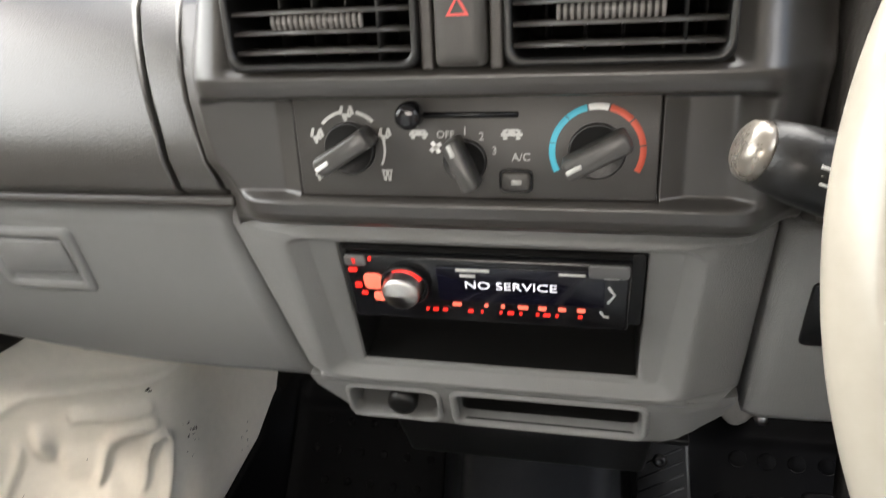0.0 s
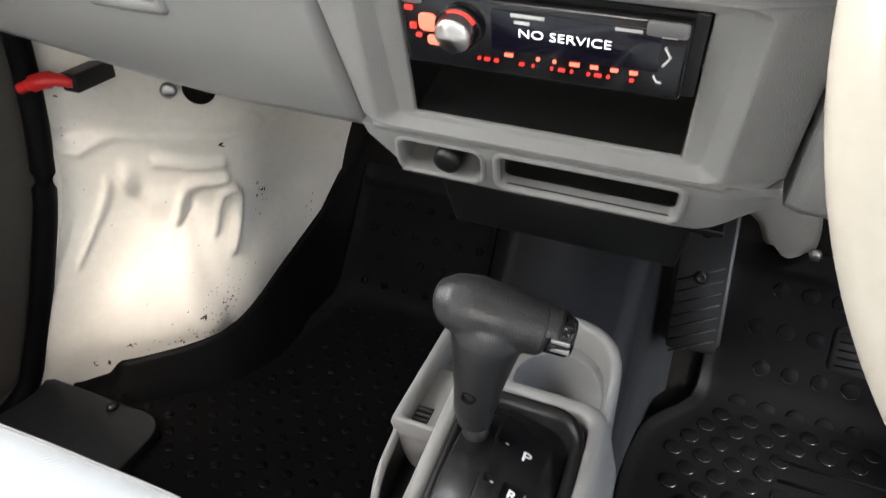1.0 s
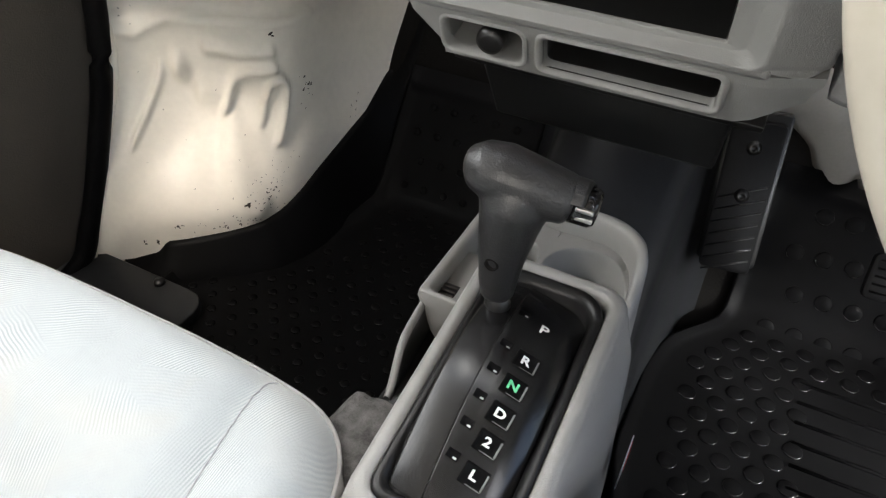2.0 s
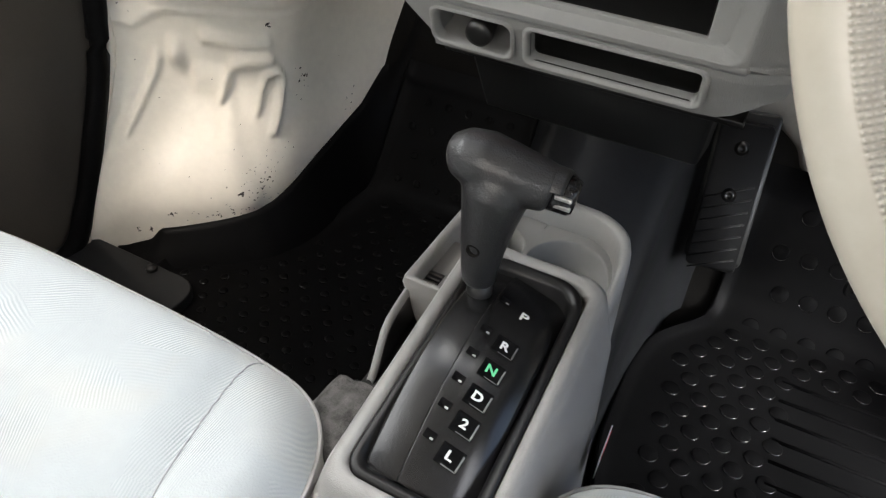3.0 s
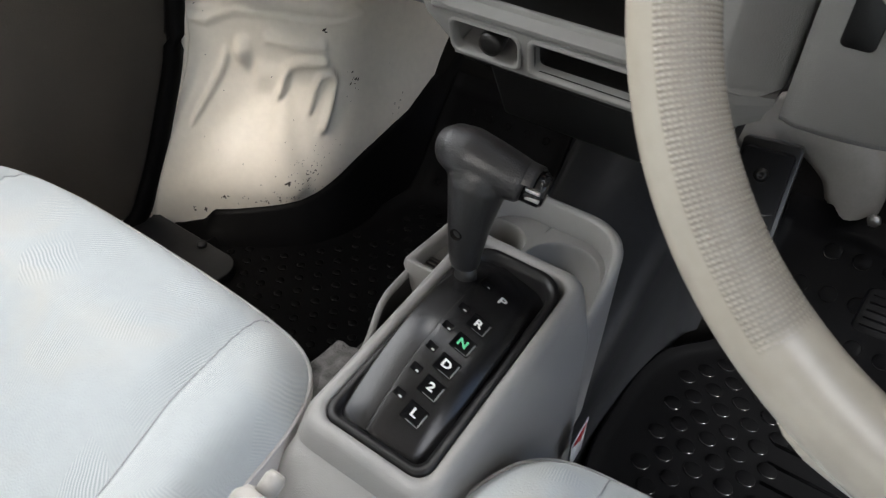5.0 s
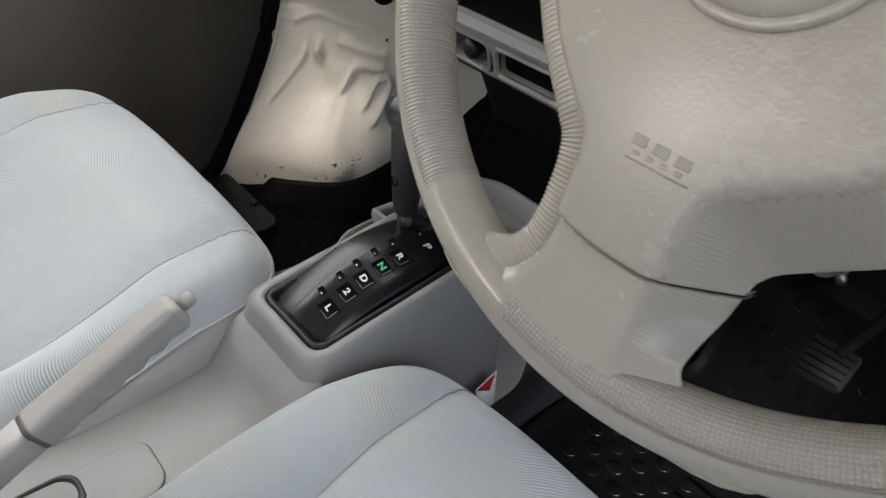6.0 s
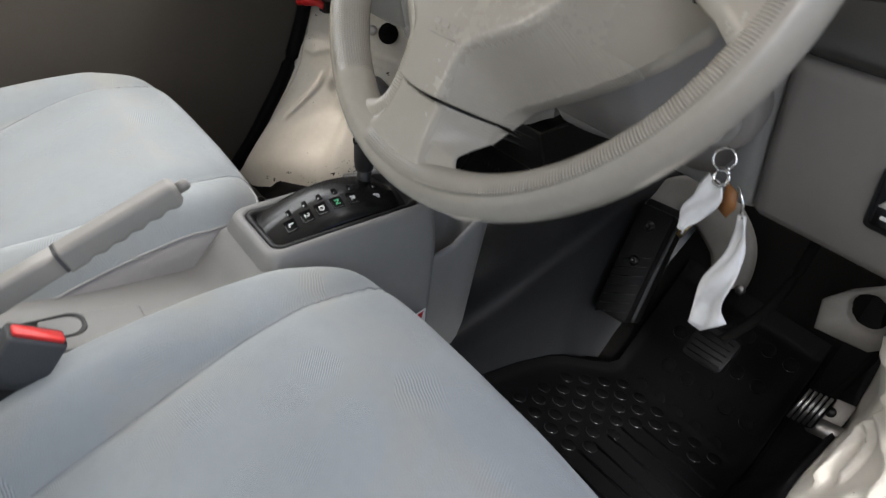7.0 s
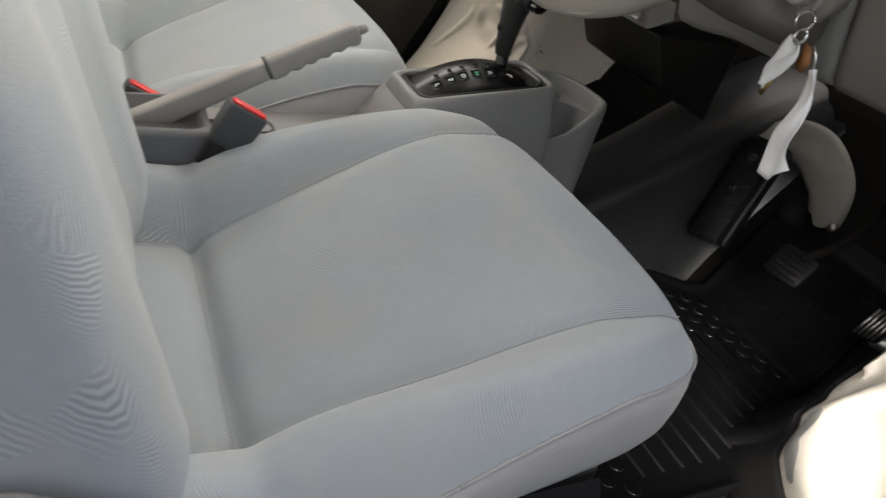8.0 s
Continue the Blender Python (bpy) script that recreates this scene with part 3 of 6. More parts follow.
def stack_face(x, z):
    """Depth of the moulded centre stack: a bulging frame with a sunk field for the heater controls."""
    for (za, ya), (zb, yb) in zip(STACK, STACK[1:]):
        if za <= z <= zb:
            y = ya + (yb - ya) * (z - za) / (zb - za)
            break
    edge = smoothstep(-0.092, -0.1395, x) ** 1.4
    y += (pad_depth(z) + 0.003 - y) * edge
    y += 0.034 * smoothstep(0.152, 0.192, x) ** 1.5
    y += 0.004 * smoothstep(-0.070, -0.115, x) * smoothstep(0.745, 0.728, z)
    away = max(-0.0635 - x, x - 0.120, 0.0)
    sunk = 0.3472 + 0.0050 * min(1.0, away / 0.011)
    out = abs(z - 0.7525) - 0.0275 + 0.004 * smoothstep(-0.10, -0.135, x)
    k = smoothstep(0.0015, -0.0035, out) * smoothstep(0.170, 0.150, x)
    y = y + (max(y, sunk) - y) * k
    funnel = smoothstep(0.010, 0.0, max(-0.0822 - x, x - 0.1445, 0.0)) * smoothstep(0.790, 0.797, z) * (1 - smoothstep(0.850, 0.858, z))
    return y + 0.006 * funnel


def stack_sheet():
    xs = sorted(set(steps(-0.140, 0.192, 270) + [-0.0635, 0.1200, -0.0822, 0.1445]))
    zs = sorted(set(steps(0.700, 0.886, 190) + [0.7268, 0.7797, 0.7935, 0.8530]))
    bm = bmesh.new()
    def slant(x, z):
        low = 0.012 * smoothstep(0.80, 0.72, z) * smoothstep(-0.075, -0.125, x)
        return x + low + (seam_inner(z) + 0.0009 - x - low) * smoothstep(-0.122, -0.140, x)

    v = {(i, j): bm.verts.new((slant(x, z), stack_face(x, z), z)) for i, x in enumerate(xs) for j, z in enumerate(zs)}
    for i in range(len(xs) - 1):
        for j in range(len(zs) - 1):
            x, z = (xs[i] + xs[i + 1]) / 2, (zs[j] + zs[j + 1]) / 2
            if (-0.0635 < x < 0.12 and 0.7268 < z < 0.7797) or (-0.0822 < x < 0.1445 and 0.7935 < z < 0.853):
                continue
            bm.faces.new((v[i, j], v[i + 1, j], v[i + 1, j + 1], v[i, j + 1]))
    edges = [e for e in bm.edges if len(e.link_faces) == 1]
    ext = bmesh.ops.extrude_edge_only(bm, edges=edges)
    for q in ext["geom"]:
        if isinstance(q, bmesh.types.BMVert):
            q.co.y = max(q.co.y, 0.40)
    bmesh.ops.delete(bm, geom=[q for q in bm.verts if not q.link_faces], context="VERTS")
    return bm


part("dash_frame", stack_sheet(), M_STACK, dash, "moulded dark frame round the vents and heater controls")
part("vent_back", box(-0.082, 0.1443, 0.40, 0.405, 0.7932, 0.853), M_UNDER, dash)
for a, b in ((0.0125, 0.0185), (0.0435, 0.0495)):
    part("vent_divider", box(a, b, 0.3245, 0.40, 0.7932, 0.853), M_DARK, dash, round_by=0.0015)
part("top_cover", prism([(0.502, 0.8865), (0.50, 0.80), (0.88, 0.80), (0.88, 0.8865)], -0.139, 0.62), M_DARK, dash)
part("instrument_surround", prism([(0.388, 0.706), (0.36, 0.712), (0.352, 0.73), (0.352, 0.80), (0.34, 0.84), (0.33, 0.90), (0.36, 0.93), (0.50, 0.90), (0.50, 0.70)], 0.1935, 0.205), M_DARK, dash, round_by=0.006, segments=3, angle=25)
part("instrument_surround", prism([(0.390, 0.704), (0.372, 0.712), (0.366, 0.73), (0.372, 0.79), (0.345, 0.85), (0.33, 0.915), (0.36, 0.945), (0.50, 0.91), (0.50, 0.70)], 0.2065, 0.60), M_PAD, dash, round_by=0.006, segments=3, angle=25)

# grey lower panels
def lower_profile(top, bottom, d=0.0):
    p = [D(0, top, d - 0.016), D(0, top, d - 0.006), D(0, top - 0.004, d - 0.001), D(0, top - 0.012, d), D(0, (top + bottom) / 2, d + 0.002), D(0, bottom + 0.012, d), D(0, bottom + 0.003, d - 0.005), D(0, bottom, d - 0.014), D(0, bottom - 0.004, d - 0.06), D(0, top - 0.01, d - 0.06)]
    return [(q[1], q[2]) for q in p]


glove = thing("glove_box", "grey plastic glove box lid with a moulded pull latch", "glove box", (0, 0, 0))
bm = bmesh.new()
rows = []
for x in steps(-0.60, -0.1325, 40):
    drop = 0.026 * smoothstep(-0.20, -0.55, x)
    rows.append([(x + 0.0225 * max(0.0, min(1.1, (0.7035 - z) / 0.129)) * smoothstep(-0.22, -0.1325, x), y, z + drop * smoothstep(0.70, 0.58, z)) for y, z in lower_profile(0.7045, 0.559)])
part("lid", loft(rows, True, True, True), M_GREY, glove)
part("latch_surround", D_rings([(-0.3295, -0.2515, 0.636, 0.690, 0.006, 0.0), (-0.3285, -0.2525, 0.637, 0.689, 0.006, 0.0026), (-0.3255, -0.2555, 0.640, 0.686, 0.005, 0.0036), (-0.3205, -0.2605, 0.644, 0.682, 0.004, 0.0026), (-0.3195, -0.2615, 0.645, 0.681, 0.004, 0.001)]), M_GREY, glove)
part("latch", loft([[D(x, z, d) for x, z in rounded(-0.3190, -0.2620, a, b, 0.003, 3)] for a, b, d in ((0.652, 0.6805, 0.0010), (0.652, 0.6805, 0.0024), (0.654, 0.679, 0.0030))], True, True, True), M_GREY, glove)
part("latch_recess", D_box(-0.3185, -0.2625, 0.6455, 0.6515, 0.0008, 0.0014, 0.001), M_GREY, glove)

centre = thing("centre_console", "light grey lower dash console holding a car radio", "console", (0, 0, 0))


def console_ring(t0, t1, b0, b1, zt, zb, d, r, n=7, fall=0.0):
    """A rounded trapezium on the dashboard face: top from t0 to t1, bottom from b0 to b1; fall: how far its sides lie back."""
    out = []
    for x, z in rounded(0, 1, 0, 1, r, n):
        a, b = b0 + (t0 - b0) * z, b1 + (t1 - b1) * z
        out.append(D(a + (b - a) * x, zb + (zt - zb) * z, d - fall * (smoothstep(0.95, 1.0, x) + 0.2 * smoothstep(0.05, 0.0, x))))
    return out


rings = [console_ring(-0.1305, 0.1865, -0.108, 0.1845, 0.7035, 0.5745, -0.055, 0.02),
         console_ring(-0.1305, 0.1865, -0.108, 0.1845, 0.7035, 0.5745, -0.004, 0.02, fall=0.012),
         console_ring(-0.1285, 0.1855, -0.106, 0.1835, 0.7020, 0.5755, 0.003, 0.03, fall=0.013),
         console_ring(-0.124, 0.1825, -0.102, 0.1800, 0.6990, 0.5770, 0.0065, 0.04, fall=0.0125),
         console_ring(-0.099, 0.157, -0.096, 0.154, 0.6970, 0.5780, 0.0085, 0.05, fall=0.0025),
         console_ring(-0.094, 0.151, -0.091, 0.148, 0.6955, 0.5785, 0.0098, 0.06),
         console_ring(-0.090, 0.147, -0.087, 0.144, 0.6945, 0.5795, 0.0088, 0.06),
         console_ring(-0.083, 0.1405, -0.0765, 0.134, 0.6915, 0.5825, 0.0005, 0.05),
         console_ring(-0.081, 0.1385, -0.075, 0.132, 0.6905, 0.5835, 0.0, 0.05),
         console_ring(-0.0645, 0.1215, -0.0645, 0.1215, 0.6865, 0.5865, 0.0, 0.012),
         console_ring(-0.0635, 0.1205, -0.0635, 0.1205, 0.6855, 0.5875, -0.001, 0.012),
         console_ring(-0.0635, 0.1205, -0.0635, 0.1205, 0.6855, 0.5875, -0.10, 0.012)]
part("surround", loft(rings), M_GREY, centre)
part("pocket_liner", loft([console_ring(-0.0625, 0.1195, -0.0625, 0.1195, 0.6325, 0.5885, -0.002, 0.01), console_ring(-0.0625, 0.1195, -0.0625, 0.1195, 0.6325, 0.5885, -0.095, 0.01)], True, False, True), M_BLACK, centre, "empty black storage slot under the radio")


def plate(xs, zs, holes, d0, d1, warp):
    """A flat piece with rectangular openings; warp places (x, z, d)."""
    bm = bmesh.new()
    used = [[not any(a <= (x0 + x1) / 2 <= b and c <= (z0 + z1) / 2 <= e for a, b, c, e in holes) for z0, z1 in zip(zs, zs[1:])] for x0, x1 in zip(xs, xs[1:])]
    front = {(i, j): bm.verts.new(warp(xs[i], zs[j], d1)) for i in range(len(xs)) for j in range(len(zs))}
    back = {(i, j): bm.verts.new(warp(xs[i], zs[j], d0)) for i in range(len(xs)) for j in range(len(zs))}
    ok = lambda i, j: 0 <= i < len(used) and 0 <= j < len(used[0]) and used[i][j]
    for i in range(len(used)):
        for j in range(len(used[0])):
            if not used[i][j]:
                continue
            c = ((i, j), (i + 1, j), (i + 1, j + 1), (i, j + 1))
            bm.faces.new([front[k] for k in c])
            bm.faces.new([back[k] for k in c[::-1]])
            for a, b, (p, q) in ((c[0], c[1], (i, j - 1)), (c[1], c[2], (i + 1, j)), (c[2], c[3], (i, j + 1)), (c[3], c[0], (i - 1, j))):
                if not ok(p, q):
                    bm.faces.new((front[a], back[a], back[b], front[b]))
    bmesh.ops.delete(bm, geom=[v for v in bm.verts if not v.link_faces], context="VERTS")
    return bm


def strip_warp(x, z, d):
    k = smoothstep(0.5745, 0.522, z)
    if x < -0.085:
        x = x + 0.030 * k
    if x > 0.16:
        x = x - 0.006 * k
    z = z + 0.024 * smoothstep(0.132, 0.184, x) * k
    return D(x, z, d - 0.006 * k - 0.010 * smoothstep(0.150, 0.184, x))


part("lower_strip", plate([-0.106, -0.083, -0.0785, -0.0145, 0.0005, 0.125, 0.14, 0.15, 0.16, 0.17, 0.1835], [0.527, 0.5370, 0.5395, 0.5640, 0.5650, 0.5742], [(-0.0785, -0.0145, 0.5370, 0.5640), (0.0005, 0.125, 0.5395, 0.5650)], -0.045, 0.006, strip_warp), M_GREY, centre, round_by=0.0035, segments=3, angle=30)
part("ledge", D_box(-0.0975, 0.1520, 0.5712, 0.5808, -0.02, 0.0082, 0.0035, soft=0.0036), M_GREY, centre, "rounded ledge under the storage slot")
part("slot_rim", D_rings([(-0.0050, 0.1305, 0.5345, 0.5690, 0.008, 0.0052), (-0.0035, 0.1290, 0.5358, 0.5680, 0.007, 0.0078), (-0.0012, 0.1267, 0.5375, 0.5666, 0.006, 0.0080), (0.0006, 0.1249, 0.5394, 0.5652, 0.005, 0.0050), (0.0012, 0.1243, 0.5402, 0.5646, 0.0045, -0.004)]), M_GREY, centre, "rounded rim of the coin slot")
part("slot_rim", D_rings([(-0.0825, -0.0110, 0.5335, 0.5675, 0.009, 0.0052), (-0.0810, -0.0125, 0.5350, 0.5660, 0.008, 0.0068), (-0.0797, -0.0138, 0.5362, 0.5648, 0.0075, 0.0066), (-0.0785, -0.0150, 0.5372, 0.5638, 0.007, 0.0045), (-0.0780, -0.0155, 0.5376, 0.5634, 0.007, -0.004)]), M_GREY, centre, "rounded rim of the lighter recess")
part("ashtray_slot", loft([[D(x, z, d) for x, z in rounded(0.0008, 0.1247, 0.5396, 0.5650, 0.004, 3)] for d in (0.0042, -0.05)], True, False, True), M_BLACK, centre, "shallow black coin slot")
part("lighter_recess", loft([[D(x, z, d) for x, z in rounded(-0.079, -0.014, 0.5365, 0.5645, 0.003, 3)] for d in (-0.033, -0.0335)], True, False, True), M_GREY, centre)
part("under_lip", D_box(-0.079, 0.16, 0.518, 0.5238, -0.06, -0.006, 0.002), M_BLACK, centre, "thin black edge under the console")
part("lower_shroud", loft([[(-0.064, 0.455, 0.524), (0.140, 0.455, 0.524), (0.140, 0.62, 0.524), (-0.064, 0.62, 0.524)], [(-0.062, 0.50, 0.447), (0.136, 0.50, 0.447), (0.136, 0.62, 0.40), (-0.062, 0.62, 0.40)]], True, True, True), M_BLACK, centre, "black panel under the console", round_by=0.004)
lighter = thing("cigarette_lighter", "black knob of a cigarette lighter in its grey recess", "lighter", (0, 0, 0))
part("socket", lathe([(0.0125, 0), (0.0125, 0.004), (0.0105, 0.005), (0.0100, 0.001)], 24, None, face(-0.0335, (-0.041, 0.5510))), M_STEEL, lighter)
part("knob", lathe([(0.0085, -0.0125), (0.0085, 0.008), (0.0105, 0.0175), (0.0112, 0.024), (0.0100, 0.0275), (0.006, 0.0285), (0.0003, 0.0287)], 28, None, face(-0.0200, (-0.041, 0.5510))), M_BLACK, lighter)

right_panel = thing("knee_panel", "grey lower dash panel beneath the steering column", "dash panel", (0, 0, 0))
side_panel = thing("switch_carrier", "dark grey lower dash panel beside the open door", "dash panel", (0, 0, 0))
for x0, x1, mt, owner in ((0.1885, 0.4275, M_GREY, right_panel), (0.4305, 0.60, M_COLUMN, side_panel)):
    rows = []
    for x in steps(x0, x1, 24):
        edge = 0.004 * (1 - smoothstep(0.0, 0.004, min(x - x0, x1 - x)))
        rows.append([(x, y, z) for y, z in lower_profile(0.7035, 0.562 - 0.009 * smoothstep(0.30, 0.22, x), -edge)])
    part("panel", loft(rows, True, True, True), mt, owner)
part("slot", D_box(0.206, 0.226, 0.628, 0.672, -0.001, 0.0032, 0.004), M_BLACK, right_panel, "small black switch blank")
mirror_switch = thing("rocker_switch", "black rocker switch with a white triangle mark", "switch", (0, 0, 0))
part("bezel", D_box(0.518, 0.544, 0.604, 0.654, 0.0, 0.005, 0.005), M_BLACK, mirror_switch)
part("rocker", D_box(0.5215, 0.5405, 0.6085, 0.6495, 0.0048, 0.0075, 0.003, soft=0.002), M_GLOSS, mirror_switch)
bm = loft([[face(0.0077, (0.5315, 0.6295)) @ Vector(p) for p in ((-0.0065, -0.004, h), (0.0065, -0.004, h), (0.0, 0.0055, h))] for h in (0, 0.0004)], True, True, True)
part("mark", bm, M_WHITE_INK, mirror_switch)
part("mark", D_box(0.529, 0.534, 0.6165, 0.6195, 0.0073, 0.0080, 0.0005, soft=0.0002), M_WHITE_INK, mirror_switch)
part("blank_cover", D_box(0.556, 0.580, 0.600, 0.650, 0.0, 0.0035, 0.004), M_BLACK, side_panel, "black blank switch cover")


# ---------------------------------------------------------------- vents and hazard switch
def air_vent(x0, x1, flip):
    ob = thing("air_vent", "black dashboard air vent with thin slats", "air vent", (0, 0, 0), group="centre air vents")
    r = 0.006
    part("frame", loft([[(x, y, z) for x, z in rounded(x0 + i, x1 - i, 0.7942 + i, 0.852 - i, r, 4)] for i, y in ((0, 0.345), (0, 0.3235), (0.001, 0.3222), (0.003, 0.3225), (0.0035, 0.325), (0.0035, 0.395))]), M_BLACK, ob)
    for k in range(6):
        z = 0.8028 + 0.0088 * k
        part("slat", loft([[(x, y, z + (y - 0.335) * 0.05 + h) for y, h in ((0.3265, -0.0006), (0.3272, 0.0009), (0.352, 0.0009), (0.352, -0.0009), (0.3272, -0.0010))] for x in (x0 + 0.003, x1 - 0.003)], True, True, True), M_VENT, ob)
    for k in range(5):
        x = x0 + (x1 - x0) * (k + 0.9) / 5.4
        part("vane", box(x - 0.0006, x + 0.0006, 0.353, 0.38, 0.797, 0.849), M_BLACK, ob)
    w = (x0 + x1) / 2 - 0.003
    wheel = part("thumb_wheel", tube([(w - 0.022, 0.334, 0.8160), (w + 0.022, 0.334, 0.8160)], 0.0036, 12), M_VENT, ob)
    for k in range(16):
        x = w - 0.0215 + 0.043 * k / 15
        part("ridge", loft([[(x + dx, 0.334 + 0.0049 * math.cos(a), 0.8160 + 0.0049 * math.sin(a)) for a in steps(2.0, 4.3, 6)] + [(x + dx, 0.334, 0.816)] for dx in (-0.0008, 0.0008)], True, True, True), M_CHROMEDARK, wheel)
    part("pivot", box(w + 0.030, w + 0.031, 0.327, 0.350, 0.797, 0.849), M_BLACK, ob)
    return ob


M_VENT = material("black_vent_plastic", (0.060, 0.058, 0.056), 0.24, vary=0.05)
M_CHROMEDARK = material("shiny_ridged_plastic", (0.16, 0.152, 0.145), 0.18, vary=0.05)
air_vent(-0.0815, 0.0120, 1)
air_vent(0.0500, 0.1440, -1)
hazard = thing("hazard_switch", "dark hazard light switch with a red triangle", "switch", (0, 0, 0))
part("rocker", loft([[(x, y, z) for x, z in rounded(0.0195 + i, 0.0425 - i, 0.7945 + i, 0.852 - i, 0.003, 4)] for i, y in ((0, 0.36), (0, 0.3245), (0.0008, 0.3225), (0.003, 0.3205), (0.006, 0.3197))], True, False, True), M_PANEL, hazard)
tri = [(0.0310 + 0.0058 * math.sin(a), 0.3190, 0.8190 + 0.0058 * math.cos(a)) for a in (0, 2.094, 4.189)]
tri2 = [(0.0310 + 0.0038 * math.sin(a), 0.3190, 0.8190 + 0.0038 * math.cos(a)) for a in (0, 2.094, 4.189)]
bm = loft([tri, tri2])
loft([[(x, y - 0.0004, z) for x, y, z in tri], [(x, y - 0.0004, z) for x, y, z in tri2]], bm=bm)
part("triangle", bm, M_REDLENS, hazard)

# ---------------------------------------------------------------- climate control panel
climate = thing("climate_panel", "dark heater control panel with three rotary knobs", "control panel", (0, 0, 0))
CY = 0.3465
part("faceplate", loft([[(x, y, z) for x, z in rounded(-0.0622 + i, 0.1187 - i, 0.7275 + i, 0.7790 - i, 0.0012, 3)] for i, y in ((0, 0.353), (0, CY + 0.0006), (0.0006, CY))], True, False, True), M_PANEL, climate)
FRONT = pose(0, 0, 0, 90, 0, 0)


def on_panel(x, z, d=0.0, turn=0.0):
    return Matrix.Translation((x, CY - d, z)) @ FRONT @ pose(0, 0, 0, 0, 0, turn)


def arc_band(x, z, r0, r1, a0, a1, d=0.0003):
    """A flat printed band; angles clockwise from the top."""
    n = max(2, int(abs(a1 - a0) / 6))
    pts = [(math.sin(radians(a)), math.cos(radians(a))) for a in steps(a0, a1, n)]
    return loft([[(x + r0 * s, CY - d, z + r0 * c) for s, c in pts], [(x + r1 * s, CY - d, z + r1 * c) for s, c in pts], [(x + r1 * s, CY + 0.0002, z + r1 * c) for s, c in pts]], False)


def rotary(x, z, turn, r, mark, label):
    ob = thing("rotary_knob", label, "knob", (0, 0, 0), group="heater knobs")
    part("skirt", lathe([(r, -0.0005), (r, 0.002), (r * 0.94, 0.0032), (r * 0.9, 0.0028), (0.0003, 0.0028)], 32, None, on_panel(x, z)), M_BLACK, ob)
    m = on_panel(x, z, 0.0026, turn)
    w = r * 0.40
    bar = loft([[m @ Vector((px, py, h)) for px, py in rounded(-w * k, w * k, -r * 1.22 * k2, r * 1.22 * k2, w * 0.5, 4)] for k, k2, h in ((1, 1, 0), (0.97, 0.98, 0.011), (0.85, 0.95, 0.0135), (0.6, 0.9, 0.0142))], True, True, True)
    part("grip", bar, M_KNOBGREY, ob)
    part("pointer", loft([[m @ Vector((px, py, h)) for px, py in rounded(-0.0011, 0.0011, r * 0.55, r * 1.12, 0.0005, 2)] for h in (0.0139, 0.0146)], True, True, True), mark, ob)
    return ob


M_KNOBGREY = material("dark_satin_knob", (0.06, 0.058, 0.055), 0.36, vary=0.06)
rotary(-0.0330, 0.7530, 121, 0.0135, M_WHITE_INK, "grey air direction knob with a white pointer")
rotary(0.0268, 0.7468, 24, 0.0110, M_GREY_INK, "small black fan speed knob")
rotary(0.0905, 0.7520, 118, 0.0135, M_GREY_INK, "dark temperature knob inside a blue and red scale")
for a0, a1 in ((-82, -58), (-48, -12), (14, 44), (62, 118)):
    part("scale", arc_band(-0.0330, 0.7530, 0.0178, 0.0190 if abs(a0) > 60 else 0.0196, a0, a1), M_GREY_INK, climate)
for a0, a1, mt in ((-118, -80, M_BLUE_INK), (-79, -42, M_BLUE_INK), (-41, -14, M_BLUE_INK), (-12, 13, M_WHITE_INK), (15, 46, M_RED_INK), (48, 82, M_RED_INK), (84, 118, M_RED_INK)):
    part("scale", arc_band(0.0905, 0.7520, 0.0196, 0.0226, a0, a1), mt, climate)


def icon(x, z, w, h, kind, mat=None):
    """Small printed marks built from bars."""
    mat = mat or M_GREY_INK
    bm = bmesh.new()
    def bar(cx, cz, bw, bh, turn=0):
        m = on_panel(x + cx * w, z + cz * h, 0.0003, turn)
        loft([[m @ Vector((px, py, dd)) for px, py in ((-bw * w / 2, -bh * h / 2), (bw * w / 2, -bh * h / 2), (bw * w / 2, bh * h / 2), (-bw * w / 2, bh * h / 2))] for dd in (-0.0003, 0.0001)], True, True, True, bm)
    if kind == "car":
        bar(0, -0.1, 1.0, 0.28), bar(0, 0.25, 0.62, 0.18), bar(-0.33, 0.08, 0.12, 0.4, 25), bar(0.33, 0.08, 0.12, 0.4, -25), bar(-0.3, -0.4, 0.2, 0.25), bar(0.3, -0.4, 0.2, 0.25), bar(0, 0.08, 0.3, 0.12)
    elif kind == "face":
        bar(-0.35, 0.2, 0.2, 0.6, -18), bar(0.35, 0.2, 0.2, 0.6, 18), bar(0, -0.15, 0.6, 0.24), bar(-0.12, -0.38, 0.2, 0.3, 30), bar(0.15, 0.1, 0.12, 0.3)
    elif kind == "fan":
        for a in range(4):
            bar(0.28 * math.cos(a * 1.57 + 0.6), 0.28 * math.sin(a * 1.57 + 0.6), 0.5, 0.34, math.degrees(a * 1.57 + 0.6))
    elif kind == "defrost":
        bar(-0.3, -0.05, 0.12, 0.8, 8), bar(-0.1, -0.05, 0.12, 0.8, -8), bar(0.1, -0.05, 0.12, 0.8, 8), bar(0.3, -0.05, 0.12, 0.8, -8), bar(0, 0.4, 0.95, 0.16)
    part("symbol", bm, mat, climate, smooth=False)


